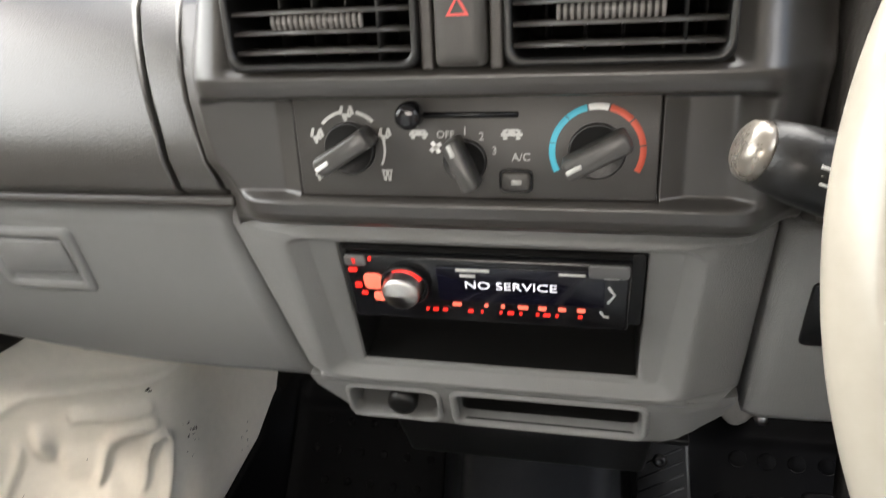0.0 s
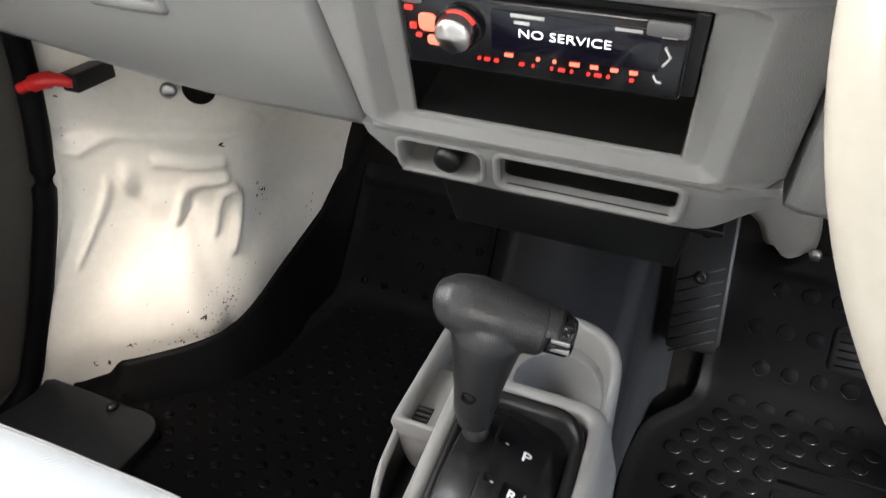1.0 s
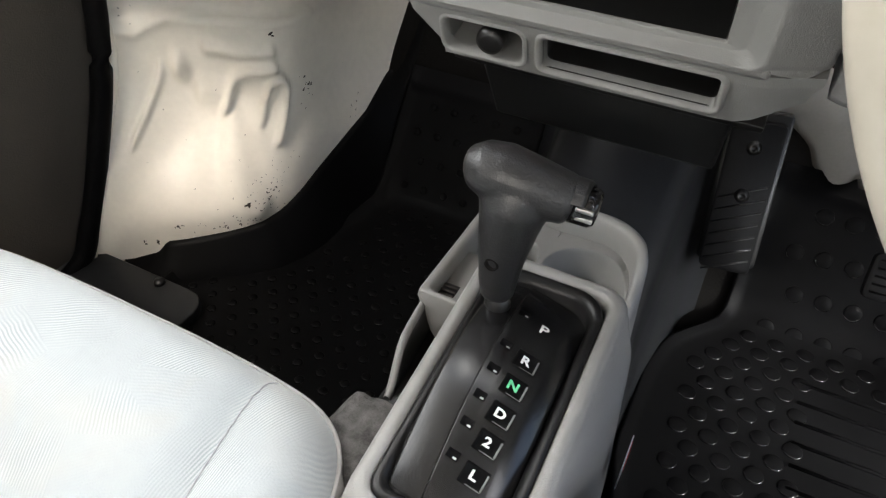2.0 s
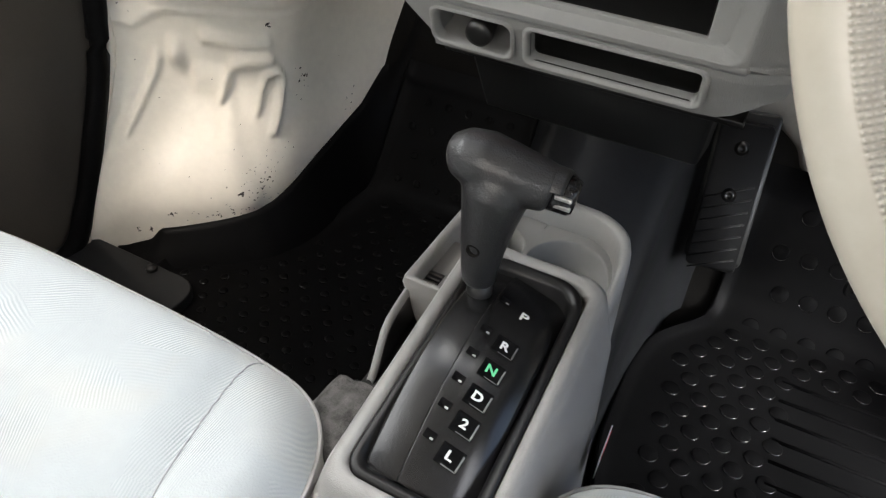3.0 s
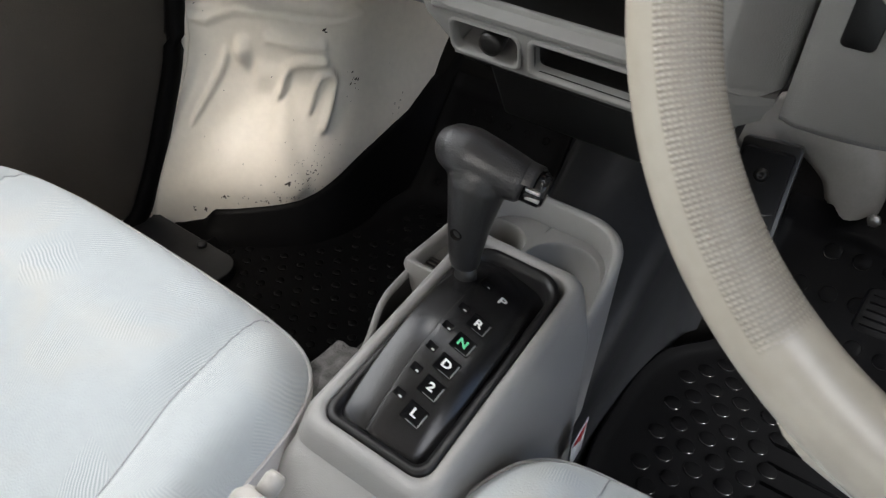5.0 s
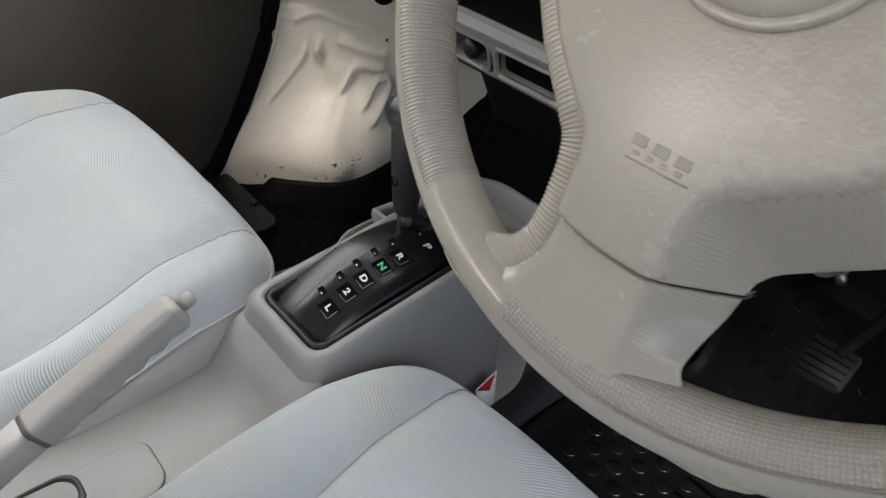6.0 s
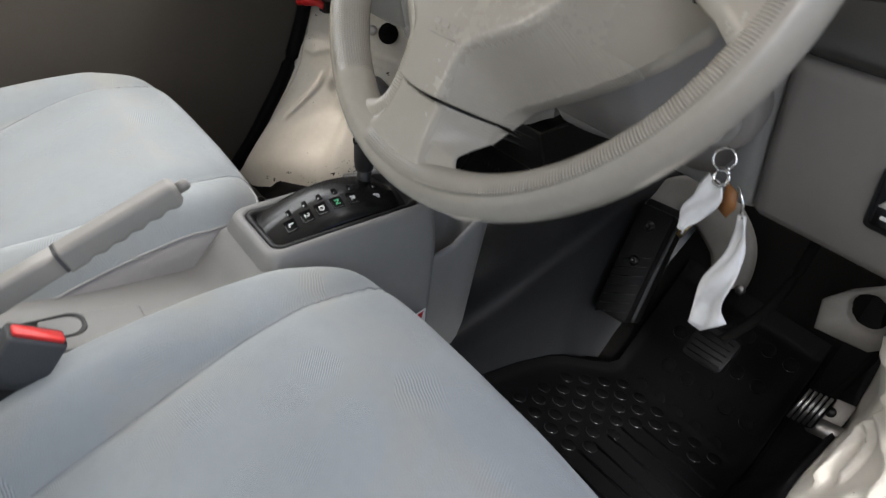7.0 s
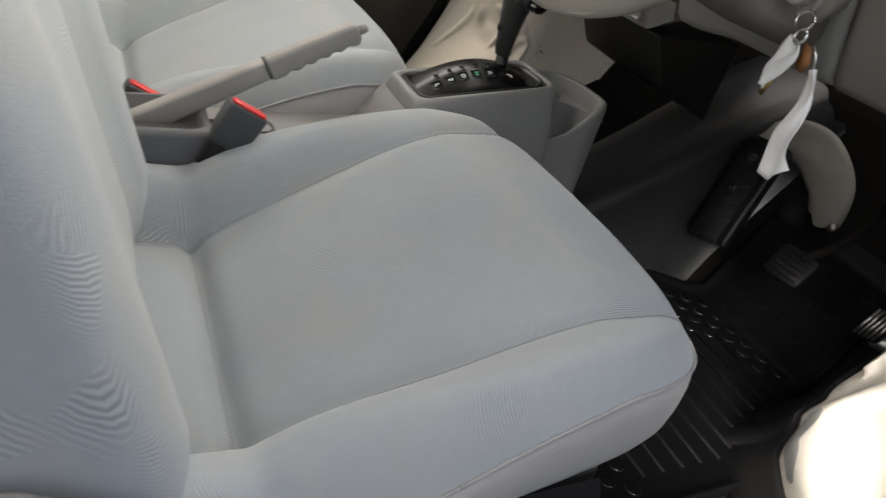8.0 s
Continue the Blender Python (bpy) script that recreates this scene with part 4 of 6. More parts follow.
icon(-0.0505, 0.7595, 0.0072, 0.0075, "face")
icon(-0.0335, 0.7708, 0.0078, 0.0075, "face")
icon(-0.0140, 0.7598, 0.0066, 0.0070, "face")
icon(-0.0142, 0.7388, 0.0060, 0.0062, "defrost")
icon(-0.0512, 0.7388, 0.0050, 0.0062, "face")
icon(0.0035, 0.7605, 0.0095, 0.0050, "car")
icon(0.0500, 0.7605, 0.0105, 0.0058, "car")
icon(0.0120, 0.7535, 0.0062, 0.0062, "fan", M_WHITE_INK)
for text, x, z, size in (("OFF", 0.0172, 0.7598, 0.0052), ("1", 0.0270, 0.7614, 0.0056), ("2", 0.0352, 0.7588, 0.0056), ("3", 0.0414, 0.7518, 0.0056), ("A/C", 0.0545, 0.7486, 0.0056)):
    letters("lettering", text, size, M_GREY_INK, climate, on_panel(x, z, 0.0002), 0.00015)
part("slider_slot", loft([[(x, y, z) for x, z in rounded(-0.004, 0.0535, 0.7680, 0.7710, 0.0012, 3)] for y in (CY - 0.0004, CY + 0.001)], True, True, True), M_GLOSS, climate)
slider = thing("slider_knob", "glossy black slider knob of the air intake", "knob", (0, 0, 0))
part("stem", tube([(0.0025, CY + 0.001, 0.7698), (0.0028, CY - 0.008, 0.7705)], 0.0022, 10), M_BLACK, slider)
part("ball", lathe([(0.0003, 0.0), (0.0056, 0.001), (0.0068, 0.004), (0.0066, 0.009), (0.0056, 0.0122), (0.0035, 0.0130), (0.0003, 0.0132)], 20, None, on_panel(0.0028, 0.7715, 0.006)), M_GLOSS, slider)
ac = thing("air_con_button", "black air conditioning push button", "button", (0, 0, 0))
part("ring", loft([[(x, y, z) for x, z in rounded(0.0435 + i, 0.0605 - i, 0.7308 + i, 0.7428 - i, 0.003, 4)] for i, y in ((0, CY - 0.0001), (0.0002, CY - 0.0012), (0.0012, CY - 0.0012), (0.0014, CY + 0.0006))]), M_GLOSS, ac)
part("cap", loft([[(x, y, z) for x, z in rounded(0.0449 + i, 0.0591 - i, 0.7322 + i, 0.7414 - i, 0.002, 4)] for i, y in ((0, CY + 0.0006), (0, CY - 0.0018), (0.0008, CY - 0.0026))], True, True, True), M_PANEL, ac)
part("mark", box(0.0498, 0.0548, CY - 0.0030, CY - 0.0024, 0.7355, 0.7378), M_GREY_INK, ac)


# ---------------------------------------------------------------- car radio
radio = thing("car_radio", "black car radio with red lit buttons and a display", "car radio", (0, 0, 0))
part("casing", loft([[D(x, z, d) for x, z in rounded(-0.0622, 0.1192, 0.6335, 0.6850, 0.002, 3)] for d in (0.0005, -0.09)], True, True, True), M_BLACK, radio, round_by=0.0008)
part("faceplate", D_box(-0.0575, 0.1120, 0.6350, 0.6838, 0.0, 0.0085, 0.003, soft=0.0025), M_GLOSS, radio)
part("display", D_box(0.000, 0.0975, 0.6525, 0.6785, 0.0082, 0.0092, 0.0015, soft=0.0003), M_DISPLAY, radio, "dark blue display window")
part("corner_key", D_box(-0.0560, -0.0425, 0.6762, 0.6834, 0.0082, 0.0098, 0.002), M_KEYGREY, radio)
part("corner_key", D_box(0.0880, 0.1105, 0.6745, 0.6834, 0.0082, 0.0098, 0.002), M_KEYGREY, radio)
letters("lettering", "NO SERVICE", 0.0080, M_GLOWWHITE, radio, face(0.0095, (0.0435, 0.6655)), 0.0001, squeeze=1.24)
part("print_bar", D_box(0.014, 0.0235, 0.6712, 0.6732, 0.0088, 0.0096, 0.0003, soft=0.0002), M_GREY_INK, radio)
part("maker_bar", D_box(0.012, 0.032, 0.6752, 0.6774, 0.0088, 0.0096, 0.0003, soft=0.0002), M_GREY_INK, radio)
part("print_bar", D_box(0.0715, 0.0865, 0.6752, 0.6770, 0.0088, 0.0096, 0.0003, soft=0.0002), M_GREY_INK, radio)
part("print_bar", D_box(0.0965, 0.1050, 0.6742, 0.6758, 0.0088, 0.0096, 0.0003, soft=0.0002), M_GREY_INK, radio)
knob = part("volume_knob", lathe([(0.0128, 0.0), (0.0128, 0.003), (0.0118, 0.004), (0.0116, 0.0095), (0.0108, 0.0112), (0.0100, 0.0116)], 40, None, face(0.0085, (-0.0210, 0.6640))), M_SPUN, radio, "turned metal volume knob")
part("cap", lathe([(0.0104, 0.0112), (0.0098, 0.0119), (0.0003, 0.0120)], 40, None, face(0.0085, (-0.0210, 0.6640))), M_SPUN, knob)
m = face(0.0085, (-0.0200, 0.6640))
part("ring", loft([[m @ Vector((r * math.cos(a), r * math.sin(a), h)) for a in steps(0, 2 * math.pi, 40)] for r, h in ((0.0150, 0.0), (0.0150, 0.0035), (0.0142, 0.0042), (0.0134, 0.0035), (0.0134, 0.0))], False), M_GLOSS, radio)
part("lit_arc", loft([[m @ Vector((r * math.cos(a), r * math.sin(a), h)) for a in steps(radians(28), radians(118), 20)] for r, h in ((0.0130, 0.0012), (0.0134, 0.0038), (0.0108, 0.0040), (0.0106, 0.0010))], False), M_GLOWRED, radio, "red lit arc above the knob")
part("key", D_box(-0.0465, -0.0345, 0.6590, 0.6705, 0.0080, 0.0098, 0.0035), M_GLOWSOFT, radio, "glowing red key")
part("key", D_box(-0.0420, -0.0300, 0.6500, 0.6565, 0.0080, 0.0098, 0.0025), M_GLOWSOFT, radio, "glowing red key")
for x, z, w, h in ((-0.0500, 0.6800, 0.0028, 0.0050), (-0.0400, 0.6815, 0.0018, 0.0028), (-0.0520, 0.6730, 0.0055, 0.0026), (-0.0505, 0.6615, 0.0042, 0.0038), (-0.0475, 0.6555, 0.0038, 0.0024)):
    part("lit_mark", D_box(x - w / 2, x + w / 2, z - h / 2, z + h / 2, 0.0082, 0.0098, 0.0006, soft=0.0003), M_GLOWRED, radio)
for i, (x, w) in enumerate(((-0.0085, 0.003), (-0.0035, 0.0055), (0.0025, 0.0045), (0.0185, 0.0050), (0.0255, 0.0022), (0.0370, 0.0025), (0.0430, 0.0060), (0.0490, 0.0028), (0.0590, 0.0030), (0.0645, 0.0065), (0.0705, 0.0030), (0.0840, 0.0040))):
    part("lit_mark", D_box(x - w * 0.33, x + w * 0.33, 0.6444, 0.6462, 0.0082, 0.0098, 0.0005, soft=0.0003), M_GLOWRED, radio)
for x, w in ((0.0105, 0.0055), (0.0285, 0.0022), (0.0385, 0.0022), (0.0505, 0.0062), (0.0620, 0.0048), (0.0735, 0.0046), (0.0845, 0.0048)):
    part("lit_mark", D_box(x - w / 2, x + w / 2, 0.6492, 0.6512, 0.0082, 0.0098, 0.0005, soft=0.0003), M_GLOWSOFT, radio)
m = face(0.0093, (0.1015, 0.6630))
bm = tube([m @ Vector(p) for p in ((-0.002, 0.006, 0), (0.0015, 0.0, 0), (-0.002, -0.006, 0))], 0.0009, 6)
part("arrow", bm, M_WHITE_INK, radio)
part("arrow", tube([face(0.0093, (0.0975, 0.6485)) @ Vector(p) for p in ((-0.002, 0.002, 0), (0.0, -0.0015, 0), (0.0028, -0.002, 0))], 0.0007, 6), M_WHITE_INK, radio)
part("hinge", D_box(-0.058, 0.112, 0.6855, 0.6862, 0.002, 0.006, 0.0003), M_BLACK, radio)

# ---------------------------------------------------------------- gear selector console
def rim(y):
    return 0.393 + (y - 0.14) * 0.165


shifter = thing("gear_console", "grey plastic gear selector console with cup holders", "console", (0, 0, 0))


def deck(x0, x1, y0, y1, r, dz, n=7, flat=None):
    return [(x, y, (rim(y) if flat is None else flat) + dz) for x, y in rounded(x0, x1, y0, y1, r, n)]


def skirt(x0, x1, y0, y1, r, z, n=7):
    return [(x, y, z) for x, y in rounded(x0, x1, y0, y1, r, n)]


part("selector_housing", loft([skirt(-0.030, 0.142, 0.095, 0.365, 0.02, 0.12), skirt(-0.022, 0.136, 0.105, 0.36, 0.02, 0.24), deck(-0.010, 0.128, 0.119, 0.352, 0.018, -0.055), deck(0.0000, 0.119, 0.128, 0.348, 0.018, -0.016), deck(0.0030, 0.1160, 0.1310, 0.3460, 0.017, -0.005), deck(0.0060, 0.1130, 0.1340, 0.3435, 0.016, -0.0008), deck(0.0095, 0.1095, 0.1375, 0.3405, 0.015, 0.0),
                              deck(0.0135, 0.1050, 0.1415, 0.3365, 0.013, -0.0012), deck(0.0150, 0.1035, 0.1430, 0.3350, 0.012, -0.004), deck(0.0150, 0.1035, 0.1430, 0.3350, 0.012, -0.03)]), M_CONSOLE, shifter)
part("bezel", loft([deck(0.0152, 0.1033, 0.1432, 0.3348, [0.024, 0.024, 0.012, 0.012], -0.020), deck(0.0152, 0.1033, 0.1432, 0.3348, [0.024, 0.024, 0.012, 0.012], -0.0025), deck(0.0165, 0.1020, 0.1445, 0.3335, [0.023, 0.023, 0.011, 0.011], -0.0008), deck(0.0195, 0.0990, 0.1475, 0.3305, [0.022, 0.022, 0.010, 0.010], -0.0010), deck(0.0235, 0.0950, 0.1515, 0.3265, [0.020, 0.020, 0.008, 0.008], -0.0060), deck(0.0235, 0.0950, 0.1515, 0.3265, [0.020, 0.020, 0.008, 0.008], -0.026)], True, False, True), M_BEZEL, shifter, "glossy black bezel")


def drum(y, lift=0.0):
    """Height of the arched position plate."""
    t = (y - 0.152) / 0.174
    return rim(y) - 0.007 + 0.025 * math.sin(math.pi * min(1, max(0, t))) ** 0.8 + lift


TILT = 0.30        # the letter strip leans down towards the driver


ys = steps(0.153, 0.3255, 30)
part("position_plate", loft([[(x, y, drum(y, l)) for x, l in ((0.0465, -0.004), (0.0475, -0.0005), (0.0485, 0.0), (0.0600, -0.0034), (0.0800, -0.0094), (0.0835, -0.0110), (0.0925, -0.0165), (0.0945, -0.020), (0.0945, -0.035))] for y in ys], False), M_DRUM, shifter, "arched black plate with gear letters")
part("slide_cover", loft([[(x, y, drum(y, l)) for x, l in ((0.0240, -0.02), (0.0240, -0.0032), (0.0260, -0.0022), (0.0468, -0.0022))] for y in ys], False), M_DRUM, shifter, "black sliding strip beside the letters")
for text, y, mt in (("P", 0.2855, M_WHITE_INK), ("R", 0.2530, M_WHITE_INK), ("N", 0.2328, M_GREEN_INK), ("D", 0.2135, M_WHITE_INK), ("2", 0.1958, M_WHITE_INK), ("L", 0.1772, M_WHITE_INK)):
    s = math.degrees(math.atan2(drum(y + 0.004) - drum(y - 0.004), 0.008))
    m = Matrix.Translation((0.0705, y, drum(y) - TILT * 0.0220)) @ pose(0, 0, 0, s, math.degrees(math.atan(TILT)), 0)
    if text == "P":
        letters("letter", text, 0.0110, mt, shifter, m @ pose(0, 0, 0.0001), 0.0002, squeeze=1.2, bold=0.0002)
    else:
        w = part("window", loft([[m @ Vector((px, py, h)) for px, py in rounded(-0.0078 + i, 0.0078 - i, -0.0064 + i, 0.0064 - i, 0.0008, 3)] for i, h in ((-0.0004, 0.0), (-0.0003, 0.0008), (0.0004, 0.0009), (0.0012, 0.0002))], True, False, True), M_RUBBER, shifter, "square black letter window")
        # paler strips on two sides only: light on the window's edge as colour
        part("edge_highlight", loft([[m @ Vector((x, y, h)) for y in (-0.0056, 0.0050)] for x, h in ((0.0066, 0.0004), (0.0074, 0.0011), (0.0078, 0.0010))], False), M_KEYGREY, w, "paler strip painted as light on the window edge")
        part("edge_highlight", loft([[m @ Vector((x, y, h)) for x in (-0.0030, 0.0074)] for y, h in ((-0.0055, 0.0004), (-0.0060, 0.0011), (-0.0064, 0.0010))], False), M_KEYGREY, w, "paler strip painted as light on the window edge")
        letters("letter", text, 0.0082, mt, w, m @ pose(-0.0008, 0.0004, 0.0004), 0.0003, squeeze=1.25, bold=0.00025)
    m2 = Matrix.Translation((0.0545, y + 0.004, drum(y + 0.004) - TILT * 0.0060)) @ pose(0, 0, 0, s, math.degrees(math.atan(TILT)), 0)
    slot = part("lamp_slot", loft([[m2 @ Vector((px, py, h)) for px, py in rounded(-0.0040 + i, 0.0040 - i, -0.0028 + i, 0.0028 - i, 0.0004, 2)] for i, h in ((0, 0.0001), (0, 0.0006), (0.0004, 0.0006), (0.0007, 0.0001))], True, False, True), M_RUBBER, shifter)
    part("mark", loft([[m2 @ Vector((x, y2, 0.0007)) for y2 in (-0.0022, -0.0010)] for x in (0.0006, 0.0030)], False), M_GREY_INK, slot)

# cup holder block and the narrow tray at the passenger's side
CUP = 0.400
holes = [(-0.004, 0.404, 0.030), (0.0680, 0.404, 0.0370)]
bm = bmesh.new()
outer = [skirt(-0.022, 0.122, 0.30, 0.452, 0.045, 0.12, 9), skirt(-0.030, 0.119, 0.30, 0.460, 0.050, 0.30, 9), [(x, y, CUP - 0.008) for x, y in rounded(-0.0360, 0.1155, 0.30, 0.4660, [0.050, 0.050, 0.004, 0.004], 9)], [(x, y, CUP - 0.002) for x, y in rounded(-0.0345, 0.1140, 0.30, 0.4645, [0.049, 0.049, 0.004, 0.004], 9)], [(x, y, CUP) for x, y in rounded(-0.0315, 0.1112, 0.30, 0.4615, [0.047, 0.047, 0.004, 0.004], 9)],
         [(x, y, CUP - 0.0006) for x, y in rounded(-0.0270, 0.1075, 0.304, 0.4570, [0.044, 0.044, 0.004, 0.004], 9)], [(x, y, CUP - 0.004) for x, y in rounded(-0.0250, 0.1060, 0.306, 0.4545, [0.043, 0.043, 0.004, 0.004], 9)], [(x, y, CUP - 0.055) for x, y in rounded(-0.0240, 0.1050, 0.308, 0.4530, [0.042, 0.042, 0.004, 0.004], 9)]]


def dipped(bm):
    """The rim sinks along the driver's side towards the selector."""
    for v in bm.verts:
        d = 0.055 * smoothstep(0.445, 0.365, v.co.y) * smoothstep(0.055, 0.104, v.co.x)
        v.co.z -= d * smoothstep(CUP - 0.075, CUP - 0.02, v.co.z)
    return bm


outer = [[q for p, p2 in zip(r, r[1:] + r[:1]) for q in (p, tuple((a + b) / 2 for a, b in zip(p, p2)))] for r in outer]
outer = [[q for p, p2 in zip(r, r[1:] + r[:1]) for q in (p, tuple((a + b) / 2 for a, b in zip(p, p2)))] for r in outer]
part("cup_block", dipped(loft(outer)), M_CONSOLE, shifter)
for cx, cy, r in holes:
    prof = [(r + 0.0016, CUP - 0.0264), (r + 0.0004, CUP - 0.0264), (r, CUP - 0.0268), (r - 0.001, CUP - 0.030), (r - 0.004, CUP - 0.100), (r - 0.007, CUP - 0.104), (0.0003, CUP - 0.105)]
    part("cup_holder", dipped(loft([[(cx + q * math.cos(a), cy + q * math.sin(a), z) for a in steps(0, 2 * math.pi * 35 / 36, 35)] for q, z in prof], True)), M_CONSOLE, shifter)
def cup_floor():
    """The deck between the cups, with two round openings."""
    bm = bmesh.new()
    n = 40
    for x0, x1, (cx, cy, r) in ((-0.024, 0.0310, holes[0]), (0.0310, 0.1052, holes[1])):
        inner, outer = [], []
        for k in range(n):
            a = 2 * math.pi * k / n
            c, q = math.cos(a), math.sin(a)
            inner.append((cx + (r + 0.001) * c, cy + (r + 0.001) * q, CUP - 0.0265))
            t = min((x1 - cx) / c if c > 1e-6 else 9, (x0 - cx) / c if c < -1e-6 else 9, (0.453 - cy) / q if q > 1e-6 else 9, (0.308 - cy) / q if q < -1e-6 else 9)
            outer.append((cx + t * c, cy + t * q, CUP - 0.0265))
        loft([inner, outer], bm=bm)
    return bm


part("cup_floor", dipped(cup_floor()), M_CONSOLE, shifter, smooth=False)
wing = [(p.x, p.y) for p in spline([(-0.0345, 0.40, 0), (-0.0345, 0.335, 0), (-0.0315, 0.29, 0), (-0.0265, 0.250, 0), (-0.0245, 0.232, 0)], 4)]
part("side_tray_rim", loft([[(x + o, y, CUP - 0.013 + h - 0.034 * smoothstep(0.266, 0.230, y)) for x, y in wing] for o, h in ((-0.004, -0.05), (-0.0015, -0.004), (0.0, 0.0), (0.003, 0.0), (0.0045, -0.003), (0.0046, -0.006))], False), M_CONSOLE, shifter)
part("tray_liner", loft([[(x + o, y, CUP - 0.013 + h - 0.034 * smoothstep(0.266, 0.230, y)) for x, y in wing] for o, h in ((0.0044, -0.0045), (0.0060, -0.055))], False), M_BLACK, shifter, "black inner wall of the side tray")
part("side_tray", box(-0.0290, 0.004, 0.222, 0.335, CUP - 0.055, CUP - 0.050), M_BLACK, shifter, "narrow black side tray")
part("side_bridge", box(-0.0310, 0.004, 0.300, 0.374, CUP - 0.019, CUP - 0.0140), M_CONSOLE, shifter, round_by=0.002)
coin = part("coin_slot", box(-0.0275, -0.0120, 0.309, 0.330, CUP - 0.0145, CUP - 0.0136), M_BLACK, shifter, "black ribbed coin holder")
for k in range(4):
    part("rib", box(-0.0270, -0.0125, 0.3105 + 0.005 * k, 0.3125 + 0.005 * k, CUP - 0.0138, CUP - 0.0126), M_CHROMEDARK, coin)

# rear part between the seats
rear = thing("handbrake_console", "grey plastic tunnel console between the front seats", "console", (0, 0, 0))


def hump(y):
    return 0.322 + 0.055 * smoothstep(0.085, 0.135, y) - 0.012 * smoothstep(-0.05, -0.30, y)


rows = []
for y in steps(-0.62, 0.138, 50):
    z, w = hump(y), 0.073 - 0.012 * smoothstep(0.02, 0.14, y)
    rows.append([(MID + s * w, y, h) for s, h in ((-1.25, 0.12), (-1.12, z - 0.035), (-1.02, z - 0.010), (-0.95, z - 0.003), (-0.8, z), (0.8, z), (0.95, z - 0.003), (1.02, z - 0.010), (1.12, z - 0.035), (1.25, 0.12))])
part("cover", loft(rows, False), M_CONSOLE, rear)
lid_out = rounded(0.048, 0.102, -0.075, 0.017, [0.018, 0.012, 0.004, 0.004], 7)
part("service_lid", loft([[(x, y, hump(y) + h) for x, y in lid_out] for h in (-0.001, 0.0016)] + [[(0.075 + (x - 0.075) * 0.96, -0.03 + (y + 0.03) * 0.975, hump(y) + 0.0022) for x, y in lid_out]], True, False, True), M_CONSOLE, rear)
part("lid_gap", tube([(x, y, hump(y) + 0.0004) for x, y in lid_out + lid_out[:1]], 0.0009, 6), M_BLACK, rear)
part("lever_boot", loft([[(x, y, hump(y) + h) for x, y in rounded(0.046 + i, 0.084 - i, -0.14 + i, -0.035 - i, 0.014, 6)] for i, h in ((-0.001, 0.0005), (0.0005, 0.0035), (0.003, 0.0035), (0.005, 0.0010))], True, False, True), M_BLACK, rear, "black slot round the handbrake")
part("side_box", loft([[(x, y, h) for x, y in rounded(0.030 + i, 0.138 - i, -0.62, -0.118 - i, 0.014, 6)] for i, h in ((0, 0.15), (0, 0.340), (0.003, 0.3465), (0.008, 0.348), (0.011, 0.3465), (0.012, 0.330))], True, False, True), M_TRAY, rear, "dark grey open tray behind the handbrake")

brake_lever = thing("handbrake", "raised grey plastic handbrake lever with a release button", "handbrake", (0, 0, 0))
a, b, c = Vector((0.067, -0.215, 0.318)), Vector((0.067, -0.050, 0.404)), Vector((0.066, 0.055, 0.459))
axis = (c - a).normalized()
rise = Vector((1, 0, 0)).cross(axis).normalized()


def brake_section(p, w, up, down, r=0.006):
    """A rounded block section across the lever."""
    return [p + Vector((1, 0, 0)) * x + rise * z for x, z in rounded(-w, w, -down, up, r, 4)]


part("arm", loft([brake_section(a.lerp(b, t), 0.0105, 0.0110 + 0.001 * t, 0.020 - 0.007 * t, 0.005) for t in steps(0, 0.985, 6)], True, True, True), M_LEVER, brake_lever)
grip_rows = []
for t in steps(0.0, 1.0, 60):
    bite = 0.0030 * (0.5 - 0.5 * math.cos(2 * math.pi * 5 * (t - 0.12) / 0.80)) if 0.12 < t < 0.92 else 0.0
    end = 1 - 0.30 * smoothstep(0.94, 1.0, t) ** 2
    grip_rows.append(brake_section(b.lerp(c, t), 0.0116 * end, 0.0130 * end, (0.0160 - 0.002 * t - bite) * end, 0.0062 * end))
part("grip", loft(grip_rows, True, True, True), M_LEVER, brake_lever, "grey moulded grip with finger notches")
part("collar", loft([brake_section(b.lerp(c, t), 0.0108, 0.0120, 0.0135, 0.005) for t in (-0.03, 0.005)], True, True, True), M_TRAY, brake_lever, "dark joint under the grip")
part("button", tube([c, c + axis * 0.009, c + axis * 0.012], [0.0058, 0.0058, 0.0042], 14), M_LEVER, brake_lever, "worn release button")

# ---------------------------------------------------------------- gear lever
lever = thing("gear_lever", "dark grey T-shaped automatic gear lever", "gear lever", (0, 0, 0))
part("stem", tube([(0.034, 0.292, 0.395), (0.034, 0.288, 0.446)], [0.0095, 0.0090], 14), M_BLACK, lever)
bm = tube([(0.033, 0.2885, 0.438), (0.033, 0.287, 0.452), (0.0345, 0.286, 0.475), (0.037, 0.2855, 0.500), (0.039, 0.286, 0.520), (0.041, 0.287, 0.530)], [0.0110, 0.0126, 0.0150, 0.0182, 0.0215, 0.019], 20, 1.05)
tube([(0.0070, 0.286, 0.5330), (0.0100, 0.286, 0.5340), (0.0180, 0.286, 0.5355), (0.030, 0.287, 0.5355), (0.046, 0.2885, 0.5320), (0.060, 0.291, 0.5285), (0.0695, 0.2925, 0.5265), (0.0720, 0.293, 0.5260)], [0.0070, 0.0132, 0.0172, 0.0184, 0.0178, 0.0166, 0.0156, 0.0125], 22, 1.0, bm)
part("handle", bm, M_KNOB, lever, fuse=0.0012)
